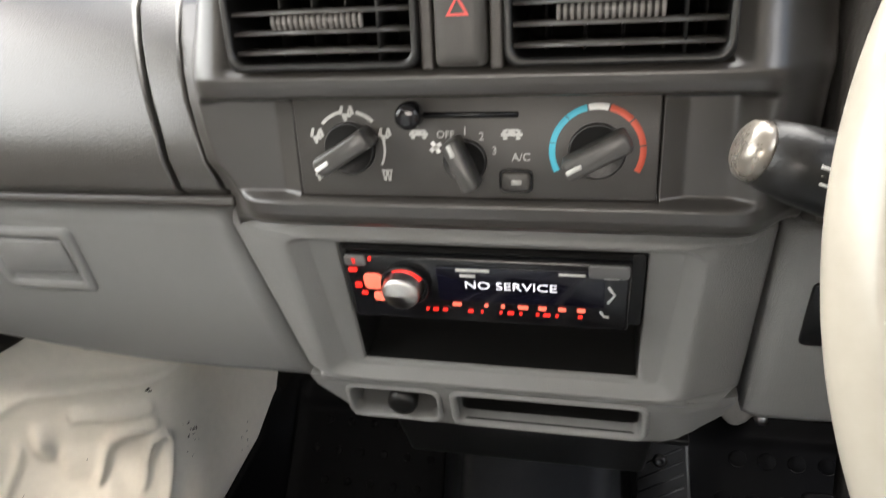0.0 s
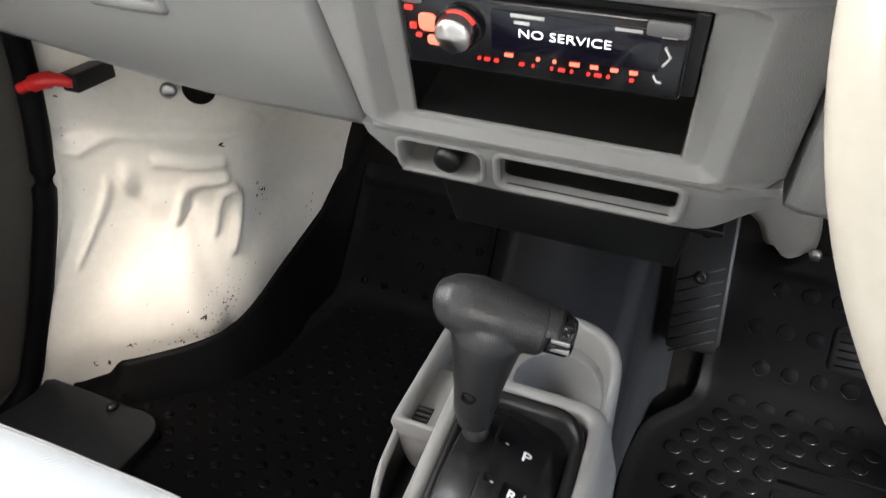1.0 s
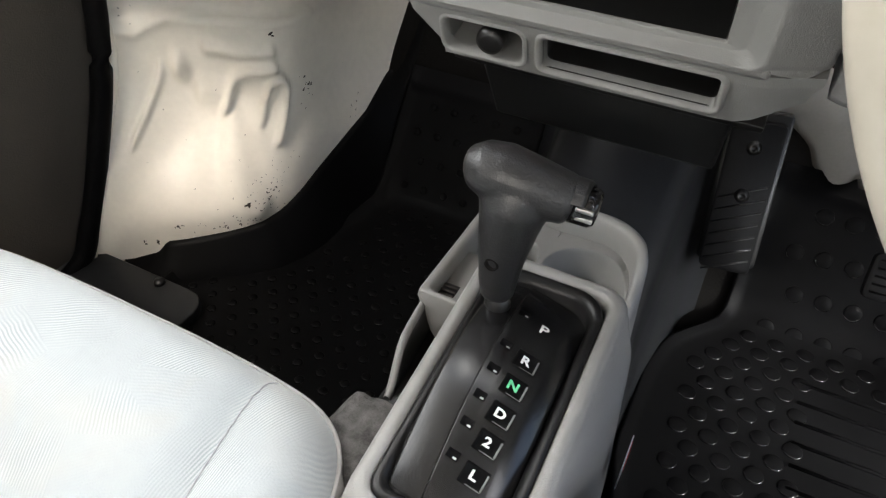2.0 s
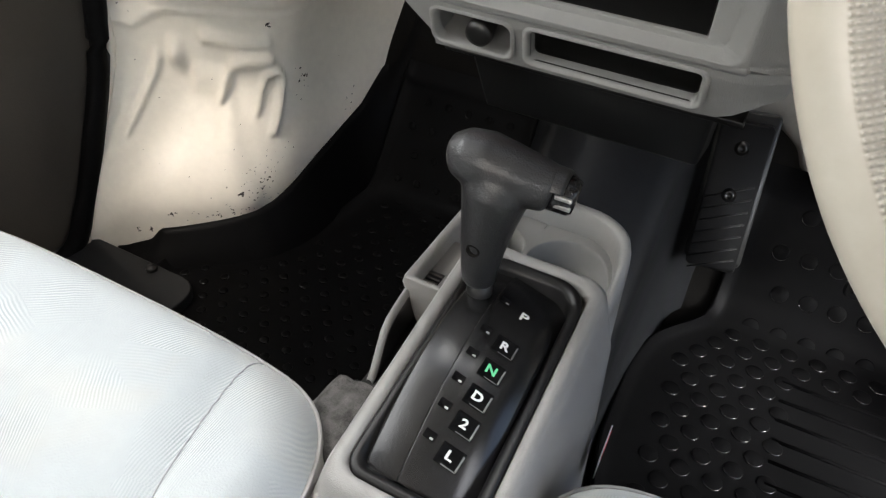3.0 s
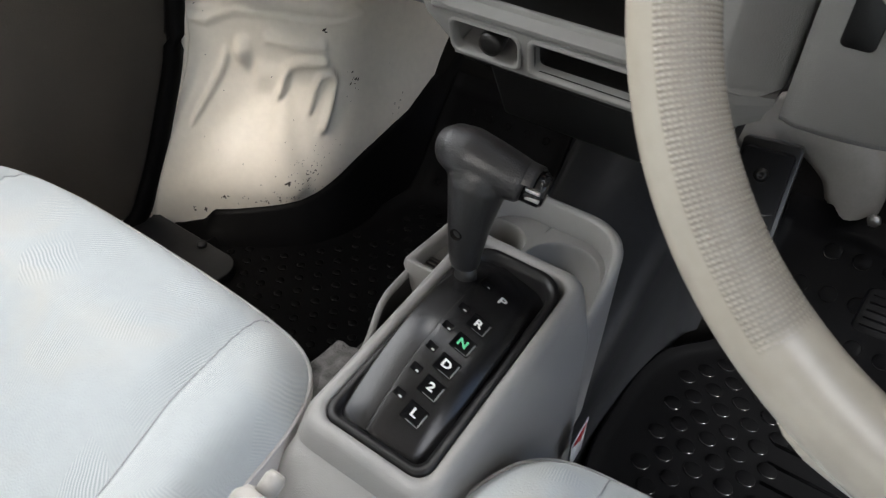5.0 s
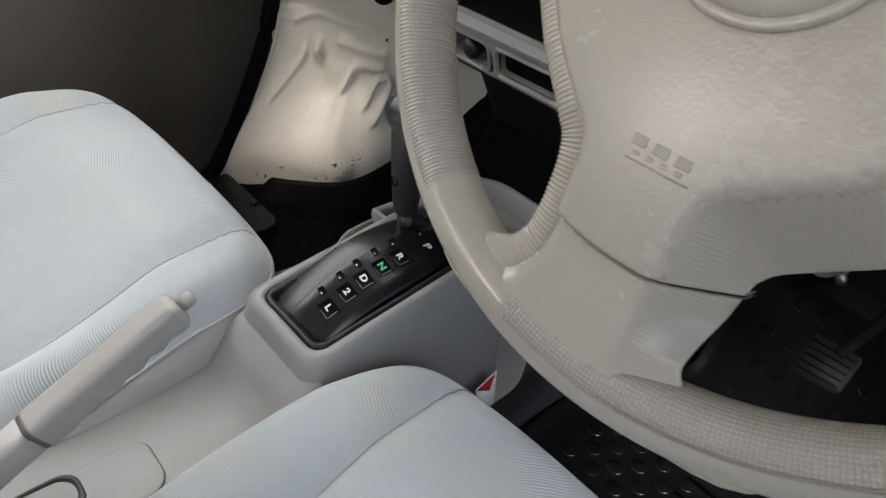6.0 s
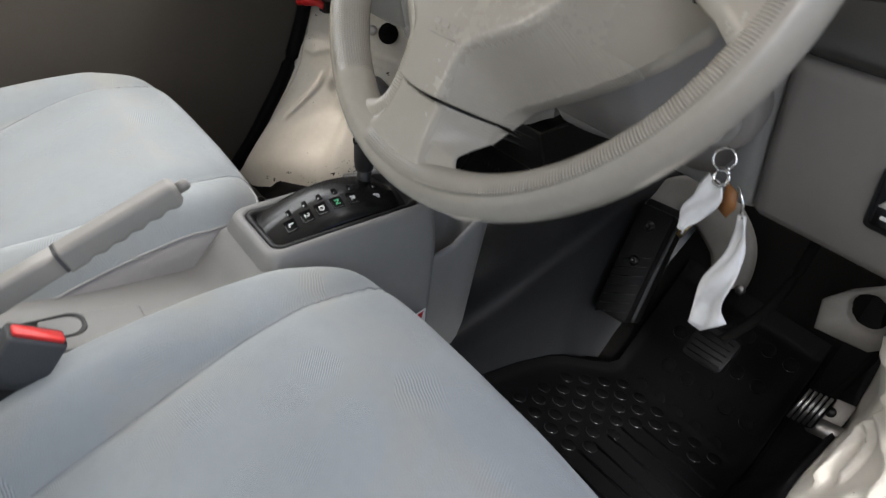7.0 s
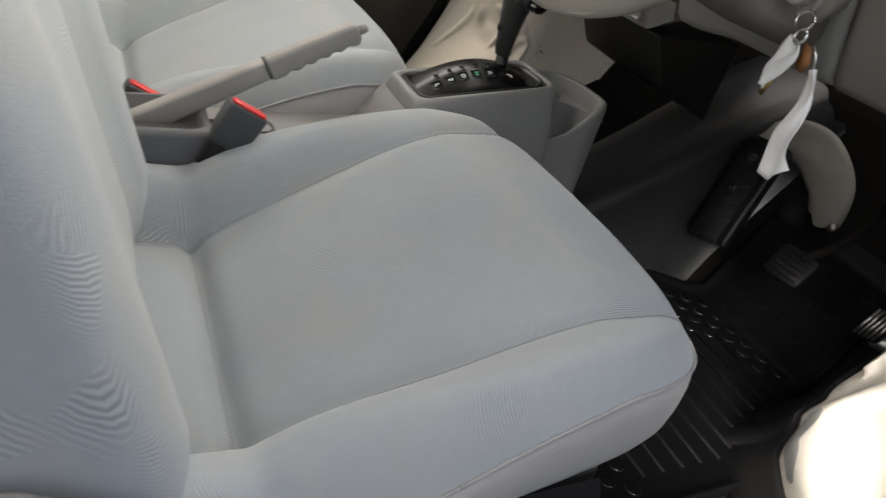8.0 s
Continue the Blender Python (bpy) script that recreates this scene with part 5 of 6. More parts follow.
part("brow", loft([[(x, 0.293 + r * math.cos(q), 0.5268 + r * math.sin(q)) for q in steps(0.4, 2.7, 12)] for x, r in ((0.0690, 0.0146), (0.0790, 0.0142), (0.0815, 0.0128), (0.0790, 0.0118), (0.0690, 0.0112))], False), M_KNOB, lever)
button = part("button", tube([(0.0700, 0.293, 0.5255), (0.0835, 0.2945, 0.5245), (0.0865, 0.295, 0.5240)], [0.0122, 0.0122, 0.0102], 20), M_GLOSS, lever, "glossy black release button")
for z in (0.5215, 0.5275):
    part("bright_bar", box(0.0760, 0.0868, 0.2818, 0.2838, z, z + 0.0030), M_STEEL, button, round_by=0.0006)
part("screw_recess", lathe([(0.0048, 0.0), (0.0046, 0.0012), (0.0036, 0.0010), (0.0030, -0.001), (0.0003, -0.001)], 16, None, Matrix.Translation((0.0335, 0.2712, 0.4770)) @ pose(0, 0, 0, 90, 0, 0)), M_UNDER, lever)

# ---------------------------------------------------------------- steering wheel
def ribbed(name, color, rough, pitch, strength, dots):
    """Moulded grip with fine cross ribs along the first texture coordinate."""
    m = material(name, color, rough, vary=0.08)
    n, k = m.node_tree.nodes, m.node_tree.links
    b = n["Principled BSDF"]
    uv = n.new("ShaderNodeUVMap")
    wave = n.new("ShaderNodeTexWave")
    wave.wave_type, wave.bands_direction = "BANDS", "X"
    wave.inputs["Scale"].default_value, wave.inputs["Distortion"].default_value, wave.inputs["Detail"].default_value = 0.314 / pitch, 0.2, 1.0
    k.new(uv.outputs[0], wave.inputs["Vector"])
    vor = n.new("ShaderNodeTexVoronoi")
    vor.inputs["Scale"].default_value = 620
    k.new(n["Texture Coordinate"].outputs["Object"], vor.inputs["Vector"])
    add = n.new("ShaderNodeMath")
    add.operation = "MULTIPLY_ADD"
    add.inputs[1].default_value = dots
    k.new(vor.outputs[0], add.inputs[0])
    k.new(wave.outputs["Fac"], add.inputs[2])
    bu = n.new("ShaderNodeBump")
    bu.inputs["Strength"].default_value, bu.inputs["Distance"].default_value = strength, 0.0005
    k.new(add.outputs[0], bu.inputs["Height"])
    k.new(bu.outputs[0], b.inputs["Normal"])
    return m


M_RIM = material("beige_ribbed_grip", (0.315, 0.29, 0.245), 0.25, vary=0.10, vary_size=14, spec=0.7)


def net_grip():
    """Grip cover with a fine pressed net on the driver's side; first texture coordinate along, second round the grip."""
    m = material("beige_net_grip", (0.325, 0.30, 0.255), 0.25, vary=0.10, vary_size=14, spec=0.8)
    n, k = m.node_tree.nodes, m.node_tree.links
    b = n["Principled BSDF"]
    uv = n.new("ShaderNodeUVMap")
    sep = n.new("ShaderNodeSeparateXYZ")
    k.new(uv.outputs[0], sep.inputs[0])

    def math_node(kind, x, y):
        q = n.new("ShaderNodeMath")
        q.operation = kind
        for i, v in enumerate((x, y)):
            if isinstance(v, (int, float)):
                q.inputs[i].default_value = v
            else:
                k.new(v, q.inputs[i])
        return q.outputs[0]

    def between(value, lo, hi, soft):
        q = [n.new("ShaderNodeMapRange") for _ in range(2)]
        for node, e, way in ((q[0], lo, 1), (q[1], hi, -1)):
            node.inputs[1].default_value, node.inputs[2].default_value = e - soft, e + soft
            node.inputs[3].default_value, node.inputs[4].default_value = (0, 1) if way > 0 else (1, 0)
            k.new(value, node.inputs[0])
        return math_node("MULTIPLY", q[0].outputs[0], q[1].outputs[0])

    waves = []
    for axis, pitch in (("X", 0.00195), ("Y", 0.00185)):
        w = n.new("ShaderNodeTexWave")
        w.wave_type, w.bands_direction = "BANDS", axis
        w.inputs["Scale"].default_value, w.inputs["Distortion"].default_value = 0.314 / pitch, 0.15
        k.new(uv.outputs[0], w.inputs["Vector"])
        waves.append(w.outputs["Fac"])
    net = math_node("MULTIPLY", waves[0], math_node("ADD", math_node("MULTIPLY", waves[1], 0.6), 0.4))
    joint = math_node("SUBTRACT", 1.0, between(sep.outputs[0], 0.728, 0.797, 0.003))
    zone = math_node("MULTIPLY", between(sep.outputs[1], 0.0208, 0.0624, 0.0006), joint)
    bu = n.new("ShaderNodeBump")
    bu.inputs["Strength"].default_value, bu.inputs["Distance"].default_value = 0.85, 0.0007
    k.new(math_node("MULTIPLY", net, zone), bu.inputs["Height"])
    k.new(bu.outputs[0], b.inputs["Normal"])
    # shade in the net's hollows is mixed into the base colour
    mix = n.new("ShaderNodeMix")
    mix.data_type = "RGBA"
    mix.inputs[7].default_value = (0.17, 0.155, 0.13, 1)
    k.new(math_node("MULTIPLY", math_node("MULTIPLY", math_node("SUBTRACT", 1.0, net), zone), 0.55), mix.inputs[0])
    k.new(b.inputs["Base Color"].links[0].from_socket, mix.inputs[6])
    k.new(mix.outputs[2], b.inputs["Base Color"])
    return m


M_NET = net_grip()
M_WRAP = ribbed("beige_ribbed_wrap", (0.33, 0.306, 0.262), 0.34, 0.0020, 0.18, 0.0)
wheel = thing("steering_wheel", "beige three-spoke steering wheel with a ribbed grip", "steering wheel", (0.337, 0.188, 0.760), (67.5, 0, 0))
R = 0.177


def rim_arc(n=420, m=40):
    """The grip ring, with a sunk seam along its front; coordinates in metres along and round it."""
    bm = bmesh.new()
    uv = bm.loops.layers.uv.new("grip")
    rows = []
    for a in steps(-90, 270, n):
        ca, sa = math.cos(radians(a)), math.sin(radians(a))
        row = []
        for q in steps(0, 2 * math.pi, m):
            rr = 0.0149 - 0.0007 * math.exp(-((math.degrees(q) - 76) / 5) ** 2)
            row.append((bm.verts.new(((R + rr * 0.98 * math.cos(q)) * ca, (R + rr * 0.98 * math.cos(q)) * sa, rr * 1.1 * math.sin(q))), (radians(a) * R, q * 0.0149)))
        rows.append(row)
    for r0, r1 in zip(rows, rows[1:]):
        for i in range(m):
            quad = (r0[i], r0[i + 1], r1[i + 1], r1[i])
            for lp, (_, place) in zip(bm.faces.new([v for v, _ in quad]).loops, quad):
                lp[uv].uv = place
    bmesh.ops.remove_doubles(bm, verts=bm.verts, dist=0.00002)
    return bm


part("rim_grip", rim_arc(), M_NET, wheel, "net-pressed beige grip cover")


def wheel_plate(outline, levels):
    """A domed plate from an outline; levels: (scale, height)."""
    cx, cy = sum(p[0] for p in outline) / len(outline), sum(p[1] for p in outline) / len(outline)
    rings = []
    for s, h in levels:
        rings.append([(cx + (x - cx) * s, cy + (y - cy) * s, h) for x, y in outline])
    return loft(rings, True, True, True)


def wheel_outline(half):
    line = [(p.x, p.y) for p in spline([(x, y, 0) for x, y in half], 5)]
    return line + [(-x, y) for x, y in line[::-1][1:-1]]


outline = wheel_outline([(0.0, 0.072), (0.055, 0.070), (0.092, 0.055), (0.122, 0.040), (0.134, 0.020), (0.134, -0.015), (0.124, -0.032), (0.100, -0.040), (0.082, -0.058), (0.064, -0.084), (0.050, -0.104), (0.046, -0.1185), (0.020, -0.1245), (0.0, -0.1255)])


def two_sided(right, left):
    """A closed outline from its right and its mirrored left half."""
    a, b = ([(p.x, p.y) for p in spline([(x, y, 0) for x, y in half], 5)] for half in (right, left))
    return a + [(-x, y) for x, y in b[::-1][1:-1]]


PAD_TOP = [(0.0, 0.067), (0.052, 0.065), (0.086, 0.051), (0.116, 0.036), (0.131, 0.019), (0.131, -0.006), (0.122, -0.015), (0.102, -0.0185), (0.083, -0.037)]
FACE_EDGE = two_sided(PAD_TOP + [(0.062, -0.064), (0.044, -0.077), (0.027, -0.088), (0.0205, -0.096), (0.0190, -0.112), (0.0180, -0.133), (0.0180, -0.152), (0.022, -0.168), (0.040, -0.178), (0.0, -0.186)],
                      PAD_TOP + [(0.062, -0.064), (0.046, -0.079), (0.0345, -0.091), (0.0315, -0.108), (0.0315, -0.126), (0.034, -0.145), (0.044, -0.160), (0.072, -0.167), (0.060, -0.178), (0.0, -0.186)])
BACK_TOP = [(0.0, 0.072), (0.055, 0.070), (0.092, 0.055), (0.122, 0.040), (0.136, 0.020), (0.136, -0.018), (0.127, -0.032)]
OPENING = two_sided(BACK_TOP + [(0.117, -0.046), (0.104, -0.060), (0.078, -0.083), (0.055, -0.0995), (0.0415, -0.110), (0.0365, -0.122), (0.0355, -0.144), (0.039, -0.157), (0.050, -0.161), (0.070, -0.154), (0.090, -0.155), (0.070, -0.180), (0.0, -0.190)],
                    BACK_TOP + [(0.112, -0.044), (0.098, -0.056), (0.077, -0.082), (0.057, -0.103), (0.0505, -0.117), (0.0505, -0.137), (0.055, -0.150), (0.067, -0.157), (0.087, -0.152), (0.096, -0.154), (0.075, -0.178), (0.0, -0.190)])


def edge_distance(line, us, vs):
    """For many points: distance to a closed line, whether inside, nearest point, and place along the line."""
    a = np.array(line)
    b = np.roll(a, -1, 0)
    p = np.stack([us, vs], 1)
    seg = b - a
    length = np.hypot(seg[:, 0], seg[:, 1]) + 1e-12
    along = np.concatenate([[0], np.cumsum(length)[:-1]])
    t = np.clip(((p[:, None, :] - a) * seg).sum(2) / length ** 2, 0, 1)
    near = a + t[..., None] * seg
    d = np.hypot(*(p[:, None, :] - near).transpose(2, 0, 1))
    i = d.argmin(1)
    r = np.arange(len(p))
    cross = (a[:, 1] > p[:, None, 1]) != (b[:, 1] > p[:, None, 1])
    hit = cross & (p[:, None, 0] < a[:, 0] + (p[:, None, 1] - a[:, 1]) * seg[:, 0] / np.where(seg[:, 1] == 0, 1e-12, seg[:, 1]))
    return d[r, i], hit.sum(1) % 2 == 1, near[r, i], along[i] + t[r, i] * length[i]


def gap_bow(u):
    return 0.0080 * (u / 0.046) ** 2


GAP = -0.1275


def hub_cover(keep_top):
    """The moulded face of the wheel with its sloping flanks; cut at the dark gap."""
    us, vs = np.linspace(-0.140, 0.140, 171), np.linspace(-0.192, 0.076, 165)
    uu, vv = [q.ravel() for q in np.meshgrid(us, vs)]
    d_open, in_open, near, _ = edge_distance(OPENING, uu, vv)
    uu, vv = np.where(in_open, uu, near[:, 0]), np.where(in_open, vv, near[:, 1])
    d_open = np.where(in_open, d_open, 0.0)
    d_front, in_front, _, along = edge_distance(FACE_EDGE, uu, vv)
    r2 = np.minimum(1.0, (uu ** 2 + (vv * 0.9) ** 2) / 0.13 ** 2)
    low = np.clip((GAP + gap_bow(uu) - vv) / 0.05, 0, 1)
    face_h = np.where(vv < GAP + gap_bow(uu), 0.0172 - 0.004 * low, 0.0200 + 0.0115 * (1 - r2))
    inner = face_h - 0.0025 * (1 - np.minimum(d_front / 0.005, 1)) ** 2
    t = d_front / (d_front + d_open + 1e-9)
    sink = -0.018 + 0.023 * np.clip((-0.136 - vv) / 0.016, 0, 1)
    outer = face_h - 0.0025 + (sink - face_h + 0.0025) * t ** 0.95
    hh = np.where(in_front, inner, outer)
    bm = bmesh.new()
    uv = bm.loops.layers.uv.new("grip")
    vert = [bm.verts.new((x, y - gap_bow(x), h)) for x, y, h in zip(uu, vv, hh)]
    w = len(us)
    for j in range(len(vs) - 1):
        for i in range(w - 1):
            q = [j * w + i, j * w + i + 1, (j + 1) * w + i + 1, (j + 1) * w + i]
            if in_open[q].sum() >= 1:
                f = bm.faces.new([vert[k] for k in q])
                f.material_index = 1 if in_front[q].sum() == 0 and vv[q[0]] < -0.058 else 0
                for lp, k in zip(f.loops, q):
                    lp[uv].uv = (along[k], hh[k])
    rim_edges = [e for e in bm.edges if len(e.link_faces) == 1]
    ext = bmesh.ops.extrude_edge_only(bm, edges=rim_edges)
    for v in ext["geom"]:
        if isinstance(v, bmesh.types.BMVert):
            v.co = v.co.lerp(Vector((v.co.x * 0.93, v.co.y * 0.95, -0.040)), 0.05 + 0.95 * smoothstep(-0.150, -0.120, v.co.y))
    gap = 0.0011 if keep_top else -0.0011
    bmesh.ops.bisect_plane(bm, geom=bm.verts[:] + bm.edges[:] + bm.faces[:], plane_co=(0, GAP + gap, 0), plane_no=(0, 1, 0), clear_inner=keep_top, clear_outer=not keep_top)
    cut_edges = [e for e in bm.edges if len(e.link_faces) == 1 and all(abs(v.co.y - GAP - gap) < 1e-5 for v in e.verts)]
    ext = bmesh.ops.extrude_edge_only(bm, edges=cut_edges)
    for v in ext["geom"]:
        if isinstance(v, bmesh.types.BMVert):
            v.co.z -= 0.012
    for v in bm.verts:
        v.co.y += gap_bow(v.co.x)
    bmesh.ops.delete(bm, geom=[v for v in bm.verts if not v.link_faces], context="VERTS")
    return bm


pad_ob = part("airbag_pad", hub_cover(True), M_BEIGE, wheel, "broad beige airbag cover with ribbed edges")
pad_ob.data.materials.append(M_WRAP)
spoke_ob = part("lower_spoke", hub_cover(False), M_BEIGE, wheel, "smooth beige lower spoke with ribbed edges")
spoke_ob.data.materials.append(M_WRAP)
part("spoke_gap", loft([[(u, GAP + gap_bow(u) + o, h - 2.0 * max(0.0, abs(u + 0.0075) - 0.021)) for u in steps(-0.046, 0.031, 40)] for o, h in ((-0.004, -0.03), (-0.003, 0.0085), (0.003, 0.0085), (0.004, -0.03))], False), M_BLACK, wheel, "dark gap between pad and spoke")
for angles, turns in (((-82, -15), (86, 82)),):
    seam_line = [(R + 0.0149 * math.cos(radians(q)), radians(a), 0.0164 * math.sin(radians(q))) for a, q in zip(steps(*angles, 40), steps(*turns, 40))]
    part("seam", tube([(r * math.cos(a), r * math.sin(a), h) for r, a, h in seam_line], 0.0005, 6), M_SEAMLINE, wheel, "thin dark join along the grip")


def edge_wrap(line, radius, pitch=0.0021):
    """A ribbed leather bead along the edge of the hub; line: across, up, height."""
    path = spline(line, 60)
    rows, run = [], 0.0
    for i, p in enumerate(path):
        d = (path[min(i + 1, len(path) - 1)] - path[max(i - 1, 0)]).normalized()
        run += (p - path[i - 1]).length if i else 0.0
        side = d.cross(Vector((0, 0, 1))).normalized()
        ends = min(1.0, 0.5 + 0.06 * min(i, len(path) - 1 - i))
        r = (radius + 0.00022 * math.cos(run / pitch * 2 * math.pi)) * ends
        rows.append([p + side * r * 1.2 * math.cos(q) + side.cross(d) * r * 0.7 * math.sin(q) for q in steps(0, 2 * math.pi, 14)[:-1]])
    return loft(rows, True, True, True)


part("edge_wrap", edge_wrap([(-0.119, -0.020, 0.012), (-0.101, -0.025, 0.012), (-0.087, -0.037, 0.012), (-0.067, -0.063, 0.013), (-0.050, -0.081, 0.013), (-0.0398, -0.095, 0.011), (-0.0365, -0.116, 0.009), (-0.0380, -0.138, 0.007), (-0.047, -0.153, 0.006), (-0.070, -0.163, 0.006)], 0.0080), M_RIM, wheel, "ribbed leather bead along the hub edge")
part("badge_ring", lathe([(0.0395, 0.0285), (0.0405, 0.0325), (0.0385, 0.0340), (0.0360, 0.0330)], 40), M_BEIGE, wheel)
part("badge", lathe([(0.0362, 0.0320), (0.0362, 0.0335), (0.0300, 0.0348), (0.0003, 0.0356)], 40), M_BEIGE, wheel, "plain round badge")
# embossed marks, their shade given by the darker material
for x, y, w, h in [(-0.010, -0.084, 0.0060, 0.0040), (-0.001, -0.0843, 0.0060, 0.0040), (0.008, -0.0846, 0.0060, 0.0040)] + [(-0.0095 + 0.0058 * k, -0.0886, 0.0028, 0.0016) for k in range(4)]:
    top = 0.0200 + 0.0115 * (1 - (x * x + (y * 0.9) ** 2) / 0.0169)
    part("embossed_bar", box(x - w / 2, x + w / 2, y - h / 2, y + h / 2, top - 0.003, top + 0.0003), M_EMBOSS, wheel, round_by=0.0003)
part("embossed_line", box(-0.0125, 0.0130, -0.0916, -0.0908, 0.0240, 0.02705), M_EMBOSS, wheel)
for s in (1, -1):
    side = [(s * x, y) for x, y in ((0.131, 0.022), (0.150, 0.024), (0.168, 0.034), (0.174, 0.030), (0.176, -0.030), (0.168, -0.042), (0.150, -0.030), (0.131, -0.022))]
    part("side_spoke", wheel_plate(side, ((0.96, -0.014), (1.0, -0.006), (1.0, 0.006), (0.985, 0.011), (0.95, 0.0135), (0.6, 0.0145))), M_BEIGE, wheel)
    part("spoke_gap", tube([(s * 0.1338, 0.024, 0.009), (s * 0.1345, 0.0, 0.0125), (s * 0.1338, -0.024, 0.009)], 0.0012, 8), M_BLACK, wheel)
back = [(x * 0.86, y * 0.86 - 0.004) for x, y in outline]
part("rear_shroud", wheel_plate(back, ((0.55, -0.062), (0.75, -0.055), (0.92, -0.035), (1.0, -0.012))), M_BEIGE, wheel)

column = thing("steering_column", "grey plastic steering column cover with an ignition lock", "steering column", (0.337, 0.188, 0.760), (67.5, 0, 0))
part("cover", loft([[(x, y, h) for x, y in rounded(-w, w, -dn, up, 0.025, 6)] for w, dn, up, h in ((0.058, 0.060, 0.05, -0.062), (0.066, 0.074, 0.055, -0.068), (0.072, 0.088, 0.06, -0.11), (0.074, 0.092, 0.06, -0.17), (0.070, 0.080, 0.06, -0.26))], True, True, True), M_COLUMN, column)
stalk = thing("wiper_stalk", "black column stalk with a worn silver end", "stalk", (0, 0, 0))
p0, p1 = Vector((0.270, 0.285, 0.725)), Vector((0.1435, 0.268, 0.7705))
part("arm", tube([p0, p0.lerp(p1, 0.35), p0.lerp(p1, 0.62), p0.lerp(p1, 0.88), p0.lerp(p1, 0.985)], [0.0105, 0.0155, 0.0160, 0.0145, 0.0122], 18, 0.95), M_BLACK, stalk)
part("end_cap", tube([p0.lerp(p1, 0.98), p0.lerp(p1, 0.99), p0.lerp(p1, 1.005), p0.lerp(p1, 1.025), p0.lerp(p1, 1.038), p0.lerp(p1, 1.045)], [0.0106, 0.0112, 0.0112, 0.0104, 0.0080, 0.0045], 20, 0.95), M_CAP, stalk, "worn shiny rotating end")
d = (p1 - p0).normalized()
for k in range(3):
    q = p0.lerp(p1, 0.83) + Vector((0, -0.0141, 0.0040 - 0.0028 * k))
    part("mark", tube([q - d * 0.0035, q + d * 0.0035], 0.0006, 6), M_GREY_INK, stalk)
left_stalk = thing("indicator_stalk", "black column stalk on the far side of the wheel", "stalk", (0, 0, 0))
part("arm", tube([(0.41, 0.29, 0.752), (0.46, 0.284, 0.760), (0.52, 0.276, 0.768)], [0.0075, 0.011, 0.011], 16), M_BLACK, left_stalk)

ignition = thing("ignition_lock", "grey ignition lock with a pale round collar", "ignition lock", (0.4065, 0.352, 0.6440), (107, 0, 22))
part("boss", lathe([(0.036, -0.06), (0.032, -0.010), (0.029, -0.003), (0.026, 0.0)], 30), M_COLUMN, ignition)
part("collar", lathe([(0.0200, -0.001), (0.0200, 0.0045), (0.0185, 0.0060), (0.0135, 0.0055), (0.0120, 0.0030), (0.0003, 0.0030)], 30), M_LEVER, ignition)
part("key_barrel", lathe([(0.0105, 0.0028), (0.0105, 0.0065), (0.0003, 0.0068)], 20), M_STEEL, ignition)


# ---------------------------------------------------------------- keys on the ring
keys = thing("key_bunch", "car key with tags and a white cloth ribbon", "keys", (0.010, -0.002, 0.002))
K = Vector((0.411, 0.343, 0.6425))
part("key_blade", loft([[K + Vector((dx, dy, dz)) for dx, dz in ((-0.0012, -0.004), (0.0012, -0.004), (0.0012, 0.004), (-0.0012, 0.004))] for dy in (0.004, -0.014)], True, True, True), M_STEEL, keys)
part("key_bow", lathe([(0.011, -0.0014), (0.0115, 0.0), (0.011, 0.0014), (0.004, 0.0014), (0.004, -0.0014), (0.011, -0.0014)], 20, None, Matrix.Translation(K + Vector((0.004, -0.022, 0.002))) @ pose(0, 0, 0, 20, 80, 0)), M_LEVER, keys)


def ring(center, r, m, w=0.0011):
    return tube([Vector(center) + m @ Vector((r * math.cos(a), r * math.sin(a), 0)) for a in steps(0, 2 * math.pi, 20)], w, 8)


hang = Vector((0.424, 0.338, 0.6235))
part("split_ring", ring(hang, 0.0085, pose(0, 0, 0, 75, 30, 0).to_3x3()), M_CHROME, keys)
part("chain_link", ring(hang + Vector((0.003, 0.0, -0.0135)), 0.0065, pose(0, 0, 0, 80, -40, 0).to_3x3(), 0.0018), M_CHROME, keys)
rows = []
for t in steps(0, 1, 14):
    w = 0.0045 + 0.0062 * math.sin(math.pi * min(1.0, 0.15 + t * 0.95)) + 0.0012 * math.sin(11 * t)
    rows.append([Vector((0.4235 - 0.010 * t + 0.003 * math.sin(6 * t) + w * k, 0.339 + 0.0022 * math.sin(4 * k + 7 * t), 0.606 - 0.050 * t - 0.002 * k)) for k in steps(-1, 1, 8)])
part("cloth_scrap", loft(rows, False), M_CLOTH, keys, "crumpled white cloth scrap").modifiers.new("thick", "SOLIDIFY").thickness = 0.0012
part("leather_tag", loft([[Vector(p) + Vector((0, dy, 0)) for p in ((0.430, 0.346, 0.606), (0.440, 0.346, 0.602), (0.443, 0.347, 0.590), (0.439, 0.347, 0.580), (0.431, 0.346, 0.584))] for dy in (-0.001, 0.001)], True, True, True), M_BROWN, keys, "brown leather tag")
part("second_key", loft([[Vector(p) + Vector((0, dy, 0)) for p in ((0.413, 0.345, 0.566), (0.417, 0.345, 0.564), (0.411, 0.346, 0.546), (0.406, 0.346, 0.548))] for dy in (-0.001, 0.001)], True, True, True), M_BRASS, keys, "small brass key")
part("chain_link", tube([(0.440, 0.343, 0.608), (0.448, 0.344, 0.598), (0.451, 0.345, 0.586)], 0.0013, 8), M_CHROME, keys)
rows = []
